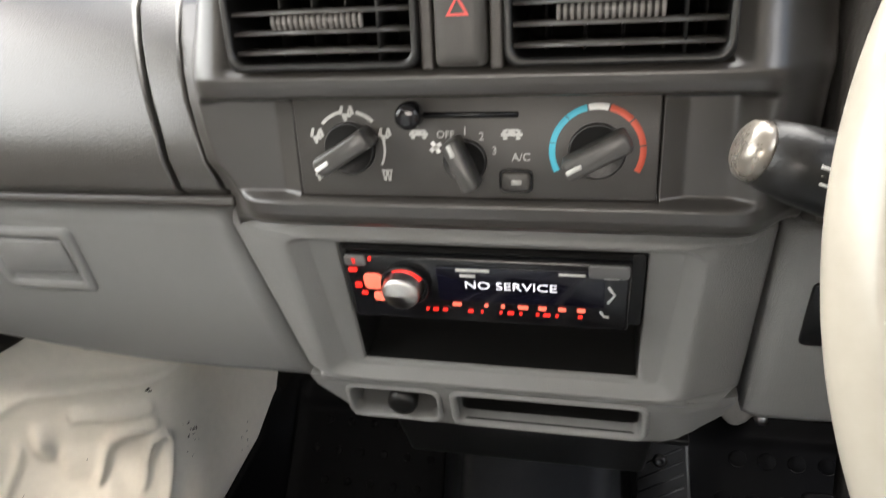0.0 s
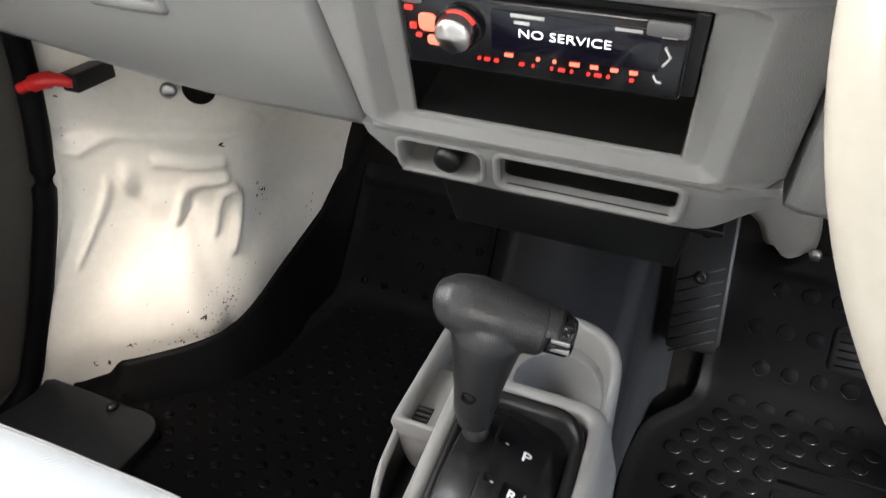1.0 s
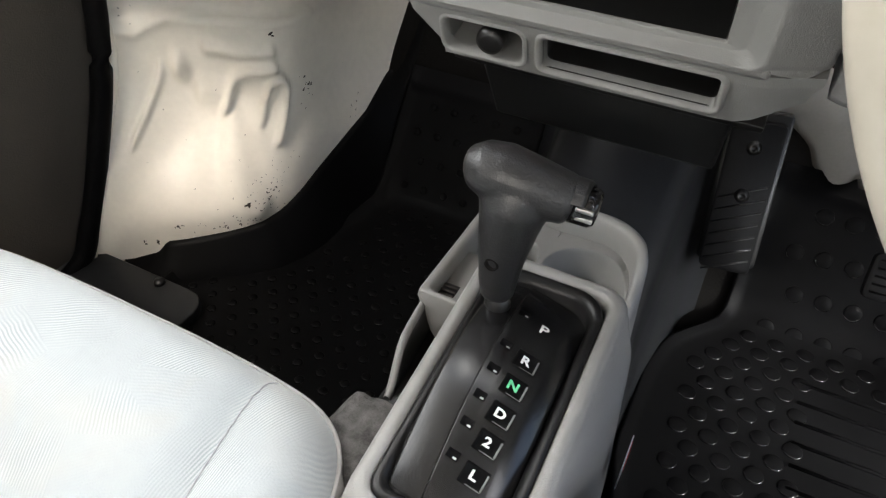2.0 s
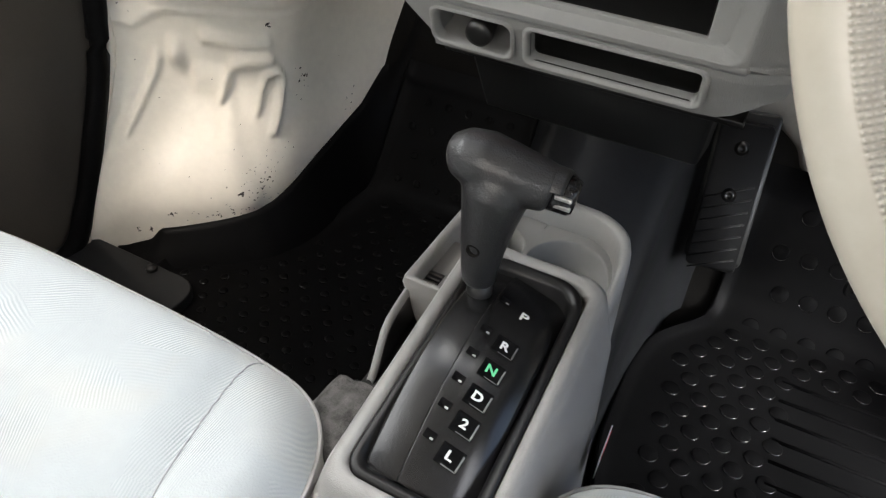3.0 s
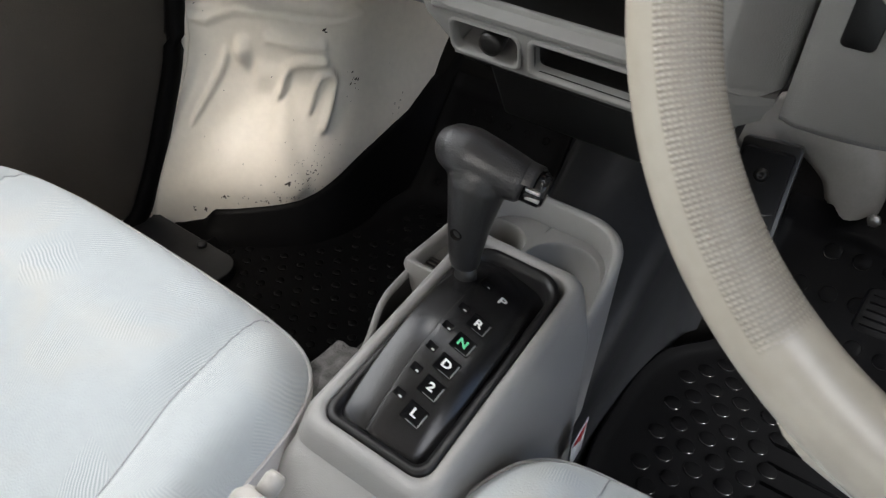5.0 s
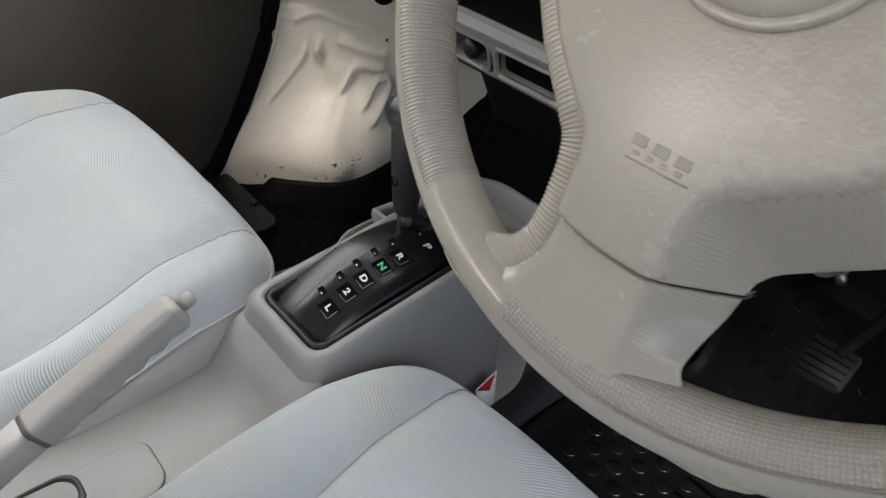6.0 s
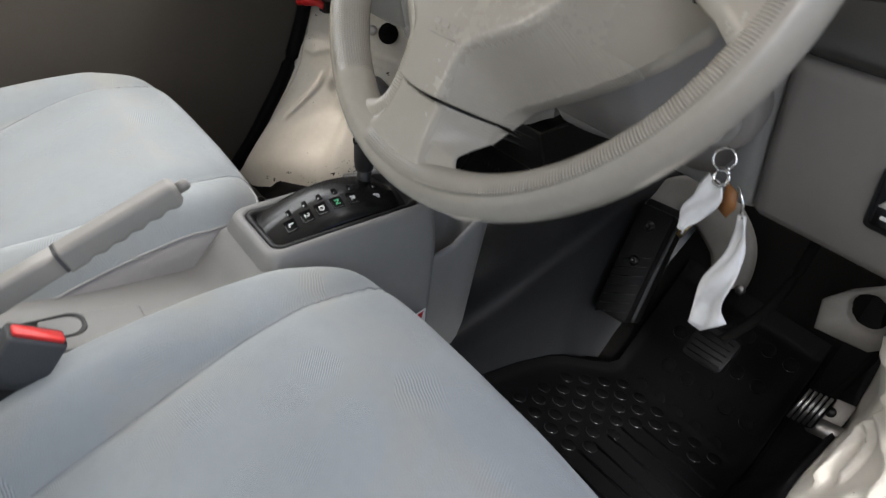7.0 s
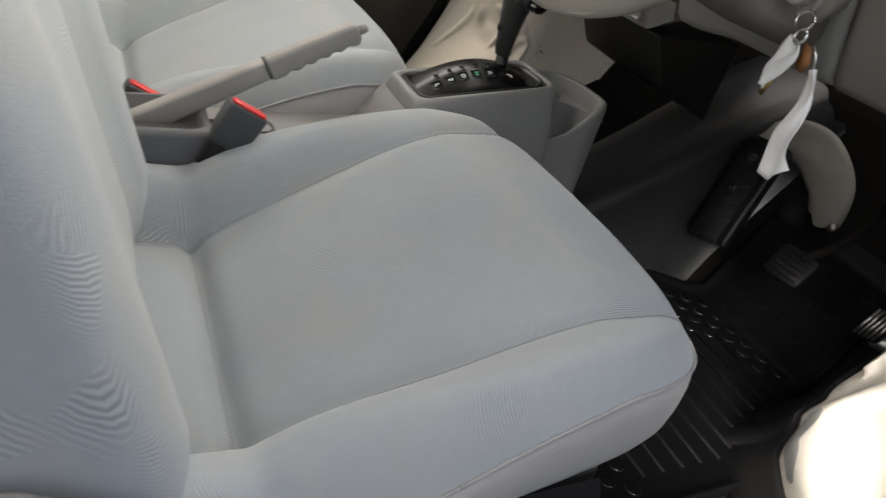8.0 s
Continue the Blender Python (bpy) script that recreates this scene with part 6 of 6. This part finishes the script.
for t in steps(0, 1, 26):
    c = Vector((0.451 + 0.004 * t + 0.003 * math.sin(6 * t), 0.345 + 0.012 * t + 0.004 * math.sin(8 * t), 0.588 - 0.102 * t))
    w = 0.0048 + 0.0092 * smoothstep(0.05, 0.6, t) + 0.0010 * math.sin(13 * t)
    tw = radians(-30 + 25 * t)
    row = []
    for s in steps(-1, 1, 8):
        p = c + Vector((w * s * math.cos(tw) * 1.0, w * s * math.sin(tw), 0.35 * w * s)) + Vector((0, 0.0036 * math.sin(4 * s + 9 * t), 0))
        if t > 0.86:
            p.z -= 0.012 * (t - 0.86) / 0.14 * (1 - abs(s + 0.3))
        row.append(p)
    rows.append(row)
rib = part("ribbon", loft(rows, False), M_CLOTH, keys, "torn white cloth ribbon")
sol = rib.modifiers.new("thick", "SOLIDIFY")
sol.thickness = 0.0009


# ---------------------------------------------------------------- pedals and footwell metal
def plate_on(origin, across, up, w, h, thick, r=0.008, n=5, bm=None):
    """A rounded slab: across and up span it, origin at its middle."""
    o, a, b = Vector(origin), Vector(across).normalized(), Vector(up).normalized()
    nrm = a.cross(b).normalized()
    pts = rounded(-w / 2, w / 2, -h / 2, h / 2, r, n)
    return loft([[o + a * x * s + b * y * s + nrm * d for x, y in pts] for s, d in ((1, -thick), (1, -0.001), (0.985, 0.0))], True, True, True, bm)


rest = thing("foot_rest", "dark grey ribbed foot rest with two bolts", "foot rest", (0, 0, 0))
ro, ra, rb = Vector((0.174, 0.712, 0.294)), Vector((1, 0.02, 0.09)), Vector((-0.09, 0.30, 0.95))
rn = ra.normalized().cross(rb.normalized())
part("plate", plate_on(ro, ra, rb, 0.058, 0.182, 0.018, 0.006), M_REST, rest)
part("backing", plate_on(ro - rn * 0.019 + rb.normalized() * 0.006, ra, rb, 0.068, 0.190, 0.018, 0.006), M_BLACK, rest)
for k in range(7):
    p = ro - rb.normalized() * (0.085 - 0.0155 * k)
    q = Vector((0.0, 0, 0))
    part("groove", tube([p - ra * 0.025 - rb.normalized() * 0.010 + rn * 0.0002, p + ra * 0.025 + rb.normalized() * 0.012 + rn * 0.0002], 0.0011, 6), M_BLACK, rest)
for s in (0.062, 0.005):
    p = ro + rb.normalized() * s
    m = Matrix.Translation(p) @ rn.to_track_quat("Z", "Y").to_matrix().to_4x4()
    part("bolt", lathe([(0.0085, 0.0), (0.0085, 0.0012), (0.0060, 0.0030), (0.0055, 0.0045), (0.0030, 0.0045), (0.0025, 0.0025), (0.0003, 0.0025)], 16, None, m), M_BLACK, rest)

brake_pedal = thing("brake_pedal", "dark rubber brake pedal on a steel arm", "pedal", (0, 0, 0))
bo, ba, bb = Vector((0.352, 0.676, 0.272)), Vector((1, 0.05, 0.03)), Vector((0.0, 0.55, 0.83))
part("pad", plate_on(bo, ba, bb, 0.060, 0.052, 0.012, 0.008), M_REST, brake_pedal)
bn = ba.normalized().cross(bb.normalized())
for k in range(5):
    p = bo + bb.normalized() * (-0.018 + 0.009 * k) + bn * 0.0004
    part("rib", tube([p - ba.normalized() * 0.024, p + ba.normalized() * 0.024], 0.0012, 6), M_RUBBER, brake_pedal)
part("arm", tube(spline([(0.358, 0.685, 0.285), (0.372, 0.735, 0.325), (0.378, 0.770, 0.39), (0.380, 0.78, 0.52)], 6), 0.007, 10), M_UNDER, brake_pedal)
accel = thing("accelerator_pedal", "worn silver accelerator pedal with black stripes", "pedal", (0, 0, 0))
ao, aa, ab = Vector((0.488, 0.700, 0.268)), Vector((1, 0.0, 0.25)), Vector((0.05, 0.45, 0.85))
an = aa.normalized().cross(ab.normalized())
au, av = aa.normalized(), ab.normalized()
part("pad", plate_on(ao, aa, ab, 0.034, 0.050, 0.006, 0.004), M_RUBBER, accel)
for k in range(5):
    p = ao + au * (-0.0132 + 0.0066 * k) + an * 0.0004
    part("bar", tube([p - av * 0.023, p + av * 0.023], 0.0021, 8), M_STEEL, accel, "worn bright bar")
part("bracket", plate_on(ao + au * 0.026 + av * 0.008 - an * 0.006, aa, ab, 0.026, 0.034, 0.005, 0.004), M_BRIGHT, accel, "pale metal bracket")
part("hole", lathe([(0.0068, 0.0), (0.0068, 0.0012), (0.0003, 0.0012)], 16, None, Matrix.Translation(ao + au * 0.020 + av * 0.006 - an * 0.0062) @ an.to_track_quat("Z", "Y").to_matrix().to_4x4()), M_BLACK, accel)
part("arm", tube(spline([(0.496, 0.712, 0.275), (0.504, 0.760, 0.33), (0.512, 0.79, 0.42), (0.515, 0.80, 0.55)], 6), 0.0055, 10), M_UNDER, accel)
part("foot", plate_on(ao + au * 0.030 - av * 0.018 - an * 0.004, aa, ab, 0.044, 0.024, 0.01, 0.008), M_STEEL, accel)

bracket = thing("column_bracket", "bare pale steel bracket under the dashboard", "bracket", (0, 0, 0))
curve = spline([(0.129, 0.765, 0.360), (0.150, 0.800, 0.386), (0.201, 0.815, 0.389), (0.253, 0.820, 0.353), (0.272, 0.820, 0.308), (0.271, 0.820, 0.281)], 6)
rows = []
for i, p in enumerate(curve):
    t = i / (len(curve) - 1)
    w = 0.021 + 0.016 * math.sin(math.pi * t)
    d = (curve[min(i + 1, len(curve) - 1)] - curve[max(i - 1, 0)]).normalized()
    s = d.cross(Vector((0, -1, 0.3)).normalized()).normalized()
    rows.append([p + s * w * k + Vector((0, 0.010 * k * k, 0)) for k in steps(-1, 1, 8)])
ob = part("sheet", loft(rows, False), M_PALE, bracket)
ob.modifiers.new("thick", "SOLIDIFY").thickness = 0.003
part("bolt", lathe([(0.008, 0), (0.008, 0.006), (0.004, 0.008), (0.0003, 0.008)], 6, None, Matrix.Translation((0.302, 0.815, 0.301)) @ pose(0, 0, 0, 90, 0, 0)), M_STEEL, bracket)
holder = thing("relay_bracket", "pale pressed metal bracket beside the pedals", "bracket", (0, 0, 0))
rim = [Vector((x, 0, z)) for x, z in ((0.4522, 0.4160), (0.4290, 0.3880), (0.4365, 0.3480), (0.4700, 0.3520), (0.5020, 0.3570), (0.5240, 0.3790), (0.5300, 0.4150), (0.5150, 0.4400), (0.4800, 0.4380))]
rim = [p for a, b in zip(rim, rim[1:] + rim[:1]) for p in (a.lerp(b, k / 6) for k in range(6))]
eye = Vector((0.4810, 0, 0.4020))
inner = [eye + (p - eye).normalized() * (0.0235 + 0.0012 * noise.noise(p * 90)) for p in rim]
rows = [[(p.x, y, p.z) for p in edge] for edge, y in ((rim, 0.750), (rim, 0.737), ([p.lerp(eye, 0.05) for p in rim], 0.735), ([p.lerp(eye, -0.06) for p in inner], 0.7352), (inner, 0.738), (inner, 0.750))]
part("sheet", loft(rows, True), M_PALE, holder)
part("strut", tube([(0.500, 0.744, 0.435), (0.500, 0.748, 0.50), (0.497, 0.750, 0.62)], 0.006, 10), M_PALE, holder)
tag = thing("hanging_tag", "small white paper tag with a red corner", "tag", (0, 0, 0))
part("paper", loft([[(0.1475, 0.302, 0.284), (0.1475, 0.330, 0.296), (0.1475, 0.338, 0.240), (0.1475, 0.316, 0.236)], [(0.1482, 0.302, 0.284), (0.1482, 0.330, 0.296), (0.1482, 0.338, 0.240), (0.1482, 0.316, 0.236)]], True, True, True), M_CLOTH, tag)
part("red_corner", loft([[(0.1486, 0.303, 0.283), (0.1486, 0.327, 0.293), (0.1486, 0.324, 0.270)], [(0.1489, 0.303, 0.283), (0.1489, 0.327, 0.293), (0.1489, 0.324, 0.270)]], True, True, True), M_RED, tag)

red_grip = thing("hood_release", "red plastic release grip on the wheel arch", "handle", (0, 0, 0))
part("grip", tube(spline([(-0.592, 0.505, 0.486), (-0.578, 0.512, 0.492), (-0.560, 0.522, 0.496), (-0.541, 0.535, 0.492)], 5), [0.008] * 5 + [0.012] * 6 + [0.009] * 5, 12, 0.8), M_RED, red_grip)
part("mount", box(-0.556, -0.532, 0.530, 0.60, 0.480, 0.502), M_BLACK, red_grip, round_by=0.003)
screw = thing("body_fixing", "dark hole and screw in the white body", "screw", (0, 0, 0))
hp = arch_point(0.548, 0.470) + Vector((0.003, -0.005, 0))
part("hole", lathe([(0.020, 0), (0.020, 0.003), (0.0003, 0.003)], 24, None, Matrix.Translation(hp) @ pose(0, 0, 0, 80, 0, 35)), M_UNDER, screw)
hp = arch_point(0.453, 0.466) + Vector((0.003, -0.005, 0))
part("head", lathe([(0.010, 0), (0.010, 0.004), (0.006, 0.006), (0.0003, 0.006)], 12, None, Matrix.Translation(hp) @ pose(0, 0, 0, 80, 0, 35)), M_STEEL, screw)


# ---------------------------------------------------------------- seats
from mathutils.bvhtree import BVHTree


def fabric():
    """Pale blue-grey woven cloth with patches of fan-shaped fine lines."""
    m = material("grey_fan_pattern_cloth", (0.385, 0.417, 0.425), 0.9, vary=0.10, vary_size=7, spec=0.2)
    n, k = m.node_tree.nodes, m.node_tree.links
    b = n["Principled BSDF"]
    b.inputs["Sheen Weight"].default_value = 0.25
    co = n["Texture Coordinate"]
    vor = n.new("ShaderNodeTexVoronoi")
    vor.inputs["Scale"].default_value = 20
    k.new(co.outputs["Object"], vor.inputs["Vector"])
    sep = n.new("ShaderNodeSeparateColor")
    k.new(vor.outputs["Color"], sep.inputs[0])
    ang = n.new("ShaderNodeMath")
    ang.operation, ang.inputs[1].default_value = "MULTIPLY", 6.283
    k.new(sep.outputs[0], ang.inputs[0])
    rot = n.new("ShaderNodeVectorRotate")
    rot.rotation_type = "Z_AXIS"
    lean = n.new("ShaderNodeVectorRotate")
    lean.rotation_type = "X_AXIS"
    lean.inputs["Angle"].default_value = radians(-45)
    k.new(co.outputs["Object"], lean.inputs["Vector"])
    k.new(lean.outputs[0], rot.inputs["Vector"])
    k.new(ang.outputs[0], rot.inputs["Angle"])
    wave = n.new("ShaderNodeTexWave")
    wave.inputs["Scale"].default_value, wave.inputs["Distortion"].default_value, wave.inputs["Detail"].default_value, wave.inputs["Detail Scale"].default_value = 160, 4.0, 1, 0.35
    k.new(rot.outputs[0], wave.inputs["Vector"])
    gate = n.new("ShaderNodeMapRange")
    gate.inputs[1].default_value, gate.inputs[2].default_value = 0.42, 0.85
    gate.inputs[3].default_value, gate.inputs[4].default_value = 0.05, 1.0
    k.new(sep.outputs[1], gate.inputs[0])
    centred = n.new("ShaderNodeMath")
    centred.operation, centred.inputs[1].default_value = "SUBTRACT", 0.5
    k.new(wave.outputs["Fac"], centred.inputs[0])
    fade = n.new("ShaderNodeMapRange")
    fade.interpolation_type = "SMOOTHSTEP"
    fade.inputs[1].default_value, fade.inputs[2].default_value = 0.25, 0.62
    fade.inputs[3].default_value, fade.inputs[4].default_value = 1.0, 0.22
    k.new(vor.outputs["Distance"], fade.inputs[0])
    weight = n.new("ShaderNodeMath")
    weight.operation = "MULTIPLY"
    k.new(gate.outputs[0], weight.inputs[0])
    k.new(fade.outputs[0], weight.inputs[1])
    swing = n.new("ShaderNodeMath")
    swing.operation = "MULTIPLY"
    k.new(centred.outputs[0], swing.inputs[0])
    k.new(weight.outputs[0], swing.inputs[1])
    fac = n.new("ShaderNodeMath")
    fac.operation, fac.inputs[1].default_value = "ADD", 0.36
    k.new(swing.outputs[0], fac.inputs[0])
    weave = n.new("ShaderNodeTexNoise")
    weave.inputs["Scale"].default_value, weave.inputs["Detail"].default_value = 700, 2
    k.new(co.outputs["Object"], weave.inputs["Vector"])
    old = b.inputs["Base Color"].links[0].from_socket
    mix = n.new("ShaderNodeMix")
    mix.data_type = "RGBA"
    mix.inputs[7].default_value = (0.205, 0.228, 0.243, 1)
    sc = n.new("ShaderNodeMath")
    sc.operation, sc.inputs[1].default_value = "MULTIPLY", 1.0
    k.new(fac.outputs[0], sc.inputs[0])
    k.new(sc.outputs[0], mix.inputs[0])
    k.new(old, mix.inputs[6])
    soil = n.new("ShaderNodeTexNoise")
    soil.inputs["Scale"].default_value, soil.inputs["Detail"].default_value, soil.inputs["Distortion"].default_value = 11, 7, 0.6
    k.new(co.outputs["Object"], soil.inputs["Vector"])
    spread = n.new("ShaderNodeMapRange")
    spread.inputs[1].default_value, spread.inputs[2].default_value, spread.inputs[4].default_value = 0.50, 0.72, 0.55
    k.new(soil.outputs[0], spread.inputs[0])
    worn = n.new("ShaderNodeMix")
    worn.data_type = "RGBA"
    worn.inputs[7].default_value = (0.36, 0.35, 0.315, 1)
    k.new(spread.outputs[0], worn.inputs[0])
    k.new(mix.outputs[2], worn.inputs[6])
    k.new(worn.outputs[2], b.inputs["Base Color"])
    add = n.new("ShaderNodeMath")
    add.operation, add.inputs[1].default_value = "MULTIPLY_ADD", -0.45
    k.new(fac.outputs[0], add.inputs[0])
    k.new(weave.outputs[0], add.inputs[2])
    bu = n.new("ShaderNodeBump")
    bu.inputs["Strength"].default_value, bu.inputs["Distance"].default_value = 0.45, 0.0007
    k.new(add.outputs[0], bu.inputs["Height"])
    k.new(bu.outputs[0], b.inputs["Normal"])
    return m


M_FABRIC = fabric()
M_SKIRT = material("pale_grey_side_cloth", (0.37, 0.36, 0.345), 0.85, grain=0.4, grain_size=700, vary=0.06, spec=0.2)
M_PIPING = material("pale_piping", (0.31, 0.305, 0.30), 0.8)
HALF = 0.262        # half of a cushion's width
Y0, Y1 = -0.30, 0.228


def seam_x(y, side=-1, wide=(0.0, 0.0)):
    """Distance of the side seams from the cushion's middle line; wide: how far the right one swings out, and in again at the front."""
    return 0.148 + 0.020 * smoothstep(-0.15, 0.2, y) + (wide[0] * smoothstep(-0.16, 0.02, y) - wide[1] * smoothstep(0.03, 0.21, y) if side > 0 else 0.0)


def cushion_top(x, y, wide):
    z = 0.395 - 0.140 * (max(0.0, 0.12 - y) / 0.284) ** 1.3 if y > -0.164 else 0.255 + 0.10 * (-0.164 - y)
    ax, sx = abs(x), seam_x(y, x, wide)
    bol = smoothstep(sx - 0.01, sx + 0.05, ax) * (1 - smoothstep(0.21, 0.27, ax) * 0.5)
    z += bol * (0.052 * (1 - smoothstep(-0.16, 0.14, y)) + 0.003)
    z -= (0.0040 * math.exp(-((ax - sx) / 0.0055) ** 2) + 0.0045 * math.exp(-((ax - sx) / 0.018) ** 2)) * (1 - smoothstep(0.19, 0.22, y))
    if ax < sx + 0.004:
        z -= 0.012 * math.exp(-((y + 0.164) / 0.011) ** 2)
    z += 0.006 * (1 - (x / 0.16) ** 2) * smoothstep(-0.12, 0.02, y) if ax < 0.16 else 0
    z += 0.0016 * noise.noise(Vector((x * 14, y * 14, 1.5)))
    return z


def seat(name, cx, cy, label, lean, wide):
    ob = thing(name, label, "seat", (cx, cy, 0))
    rings = []
    yc = (Y0 + Y1) / 2
    hw, hl = HALF, (Y1 - Y0) / 2

    def outline(s, n=200):
        out = []
        for kk in range(n):
            a = 2 * math.pi * kk / n
            c, q = math.cos(a), math.sin(a)
            e = 6.5
            r = (abs(c) ** e + abs(q) ** e) ** (-1 / e)
            x, y = r * c * s, r * q * s
            out.append((x * hw * (1 - 0.07 * smoothstep(-0.3, 1.0, y)), yc + y * hl))
        return out
    levels = [0.002] + [0.03 + 0.82 * i / 60 for i in range(61)] + [0.87, 0.89, 0.91, 0.93, 0.945, 0.96, 0.972, 0.982, 0.990, 0.996, 1.0]
    for s in levels:
        drop = 0.034 * max(0.0, (s - 0.86) / 0.14) ** 2.2
        rings.append([(x, y, cushion_top(x, y, wide) - drop) for x, y in outline(s)])
    cloth = loft(rings, True, True)
    tree = BVHTree.FromBMesh(cloth)
    part("cushion", cloth, M_FABRIC, ob, "pale grey patterned cloth cushion")

    def on_cloth(x, y):
        return tree.ray_cast(Vector((x, y, 1.0)), Vector((0, 0, -1)))[0] + Vector((0, 0, 0.0004))
    edge = outline(1.0)
    low = lambda y: 0.262 + 0.020 * smoothstep(-0.1, 0.2, y)
    rings = []
    for s, t in ((0.994, 0.0), (1.006, 0.06), (1.014, 0.25), (1.015, 0.5), (1.008, 0.78), (0.992, 0.94), (0.965, 1.0)):
        rings.append([(x * s, yc + (y - yc) * s, (cushion_top(x, y, wide) - 0.0345) * (1 - t) + (low(y) if s > 0.97 else low(y)) * t) for x, y in edge])
    part("cushion_side", loft(rings), M_SKIRT, ob, "plain paler cloth side panel")
    part("piping", tube([(x * 1.001, yc + (y - yc) * 1.001, cushion_top(x, y, wide) - 0.0330) for x, y in edge + edge[:1]], 0.0017, 8), M_PIPING, ob)
    for s in (1, -1):
        part("seam", tube([on_cloth(s * seam_x(y, s, wide), y) for y in steps(-0.22, 0.219, 160)], 0.0005, 6), M_SEAM, ob)
    part("seam", tube([on_cloth(x, -0.164) for x in steps(-seam_x(-0.164), seam_x(-0.164), 80)], 0.0008, 6), M_SEAM, ob)
    part("frame", box(-0.215, 0.215, -0.28, 0.165, 0.18, 0.232), M_BLACK, ob, round_by=0.01)
    for s in (1, -1):
        part("rail", box(s * 0.19 - 0.02, s * 0.19 + 0.02, -0.30, 0.17, FLOOR, 0.20), M_UNDER, ob, round_by=0.004)
    # backrest
    rows = []
    tilt = radians(lean)
    for t in [0.0, 0.02, 0.05] + steps(0.09, 0.94, 26) + [0.96, 0.98, 0.995, 1.0]:
        h = 0.02 + 0.60 * t
        w = (0.238 - 0.05 * smoothstep(0.45, 1.0, t)) * (1 - 0.55 * max(0, (t - 0.93) / 0.07) ** 2.5) * (0.9 + 0.1 * smoothstep(0, 0.06, t))
        row = []
        for kk in range(64):
            a = 2 * math.pi * kk / 64
            c, q = math.cos(a), math.sin(a)
            e = 4.0
            r = (abs(c) ** e + abs(q) ** e) ** (-1 / e)
            x, dd = r * c * w, r * q * 0.055 * (1 - 0.5 * max(0, (t - 0.9) / 0.1) ** 2) * (0.75 + 0.25 * smoothstep(0, 0.1, t))
            if q > 0:
                dd += 0.028 * smoothstep(0.11, 0.19, abs(x)) * (1 - smoothstep(0.5, 0.9, t)) - 0.008 * math.exp(-((abs(x) - 0.12) / 0.008) ** 2)
            row.append((x, -0.262 + dd * math.cos(tilt) - h * math.sin(tilt), 0.235 + h * math.cos(tilt) + dd * math.sin(tilt)))
        rows.append(row)
    part("backrest", loft(rows, True, True, True), M_FABRIC, ob, "pale grey cloth backrest")
    return ob


M_SEAM = material("seam_thread", (0.28, 0.29, 0.30), 0.8)
driver_seat = seat("front_seat", 0.364, 0.014, "pale blue-grey cloth driver's seat with bolsters", 14, (0.014, 0.0))
tagged(driver_seat, group="front seats")
passenger_seat = seat("front_seat", -0.246, -0.026, "pale grey cloth passenger seat beside the console", 14, (0.020, 0.030))
tagged(passenger_seat, group="front seats")
part("recliner_cover", loft([[(0.246 + dx, y, z) for y, z in ((-0.36, 0.22), (-0.20, 0.235), (-0.185, 0.27), (-0.235, 0.345), (-0.30, 0.385), (-0.37, 0.36))] for dx in (0.0, 0.03)], True, True, True), M_CONSOLE, driver_seat, "grey plastic recliner cover", round_by=0.008)
part("side_valance", loft([[(0.236, y, 0.205), (0.262, y, 0.215), (0.266, y, 0.262), (0.255, y, 0.280)] for y in steps(-0.32, 0.11, 8)], False), M_REST, driver_seat, "grey plastic seat side cover")


def buckle(name, at, turn, label):
    ob = thing(name, label, "seat belt buckle", at, turn)
    part("stalk", loft([[(x, y, z) for x, y in rounded(-w, w, -dp, dp, 0.003, 3)] for w, dp, z in ((0.014, 0.006, -0.12), (0.018, 0.008, -0.02), (0.0225, 0.0105, 0.0))], True, True, True), M_BLACK, ob)
    part("shell", loft([[(x, y, z) for x, y in rounded(-w, w, -dp, dp, 0.004, 4)] for w, dp, z in ((0.018, 0.008, -0.052), (0.0225, 0.0105, -0.035), (0.0235, 0.0120, -0.004), (0.0225, 0.0110, 0.0))], True, True, True), M_BUCKLE, ob, "dark grey plastic shell")
    part("button", loft([[(x, y, z) for x, y in rounded(-0.0205 + i, 0.0205 - i, -0.0090 + i, 0.0050 - i, 0.003, 4)] for i, z in ((0, -0.002), (0, 0.0020), (0.001, 0.0030))], True, True, True), M_RED, ob, "red release button")
    return ob


M_BUCKLE = material("dark_buckle_plastic", (0.05, 0.052, 0.056), 0.45, grain=0.2)
buckle("belt_buckle", (0.147, -0.086, 0.384), (0, 28, 90), "dark buckle with a red button beside the driver's seat")
buckle("belt_buckle", (-0.022, -0.180, 0.328), (0, 28, 90), "dark buckle with a red button beside the passenger seat")
corner = thing("floor_bracket", "dark steel seat rail foot on the floor", "bracket", (0, 0, 0))
part("foot", loft([[(x, y, z) for x, y in rounded(-0.60, -0.40, 0.20, 0.405, [0.03, 0.01, 0.01, 0.01], 5)] for z in (0.10, 0.122, 0.124)], True, False, True), M_VINYL, corner, round_by=0.004)
part("screw", lathe([(0.008, 0), (0.007, 0.005), (0.0003, 0.006)], 10, None, Matrix.Translation((-0.476, 0.395, 0.124))), M_BLACK, corner)
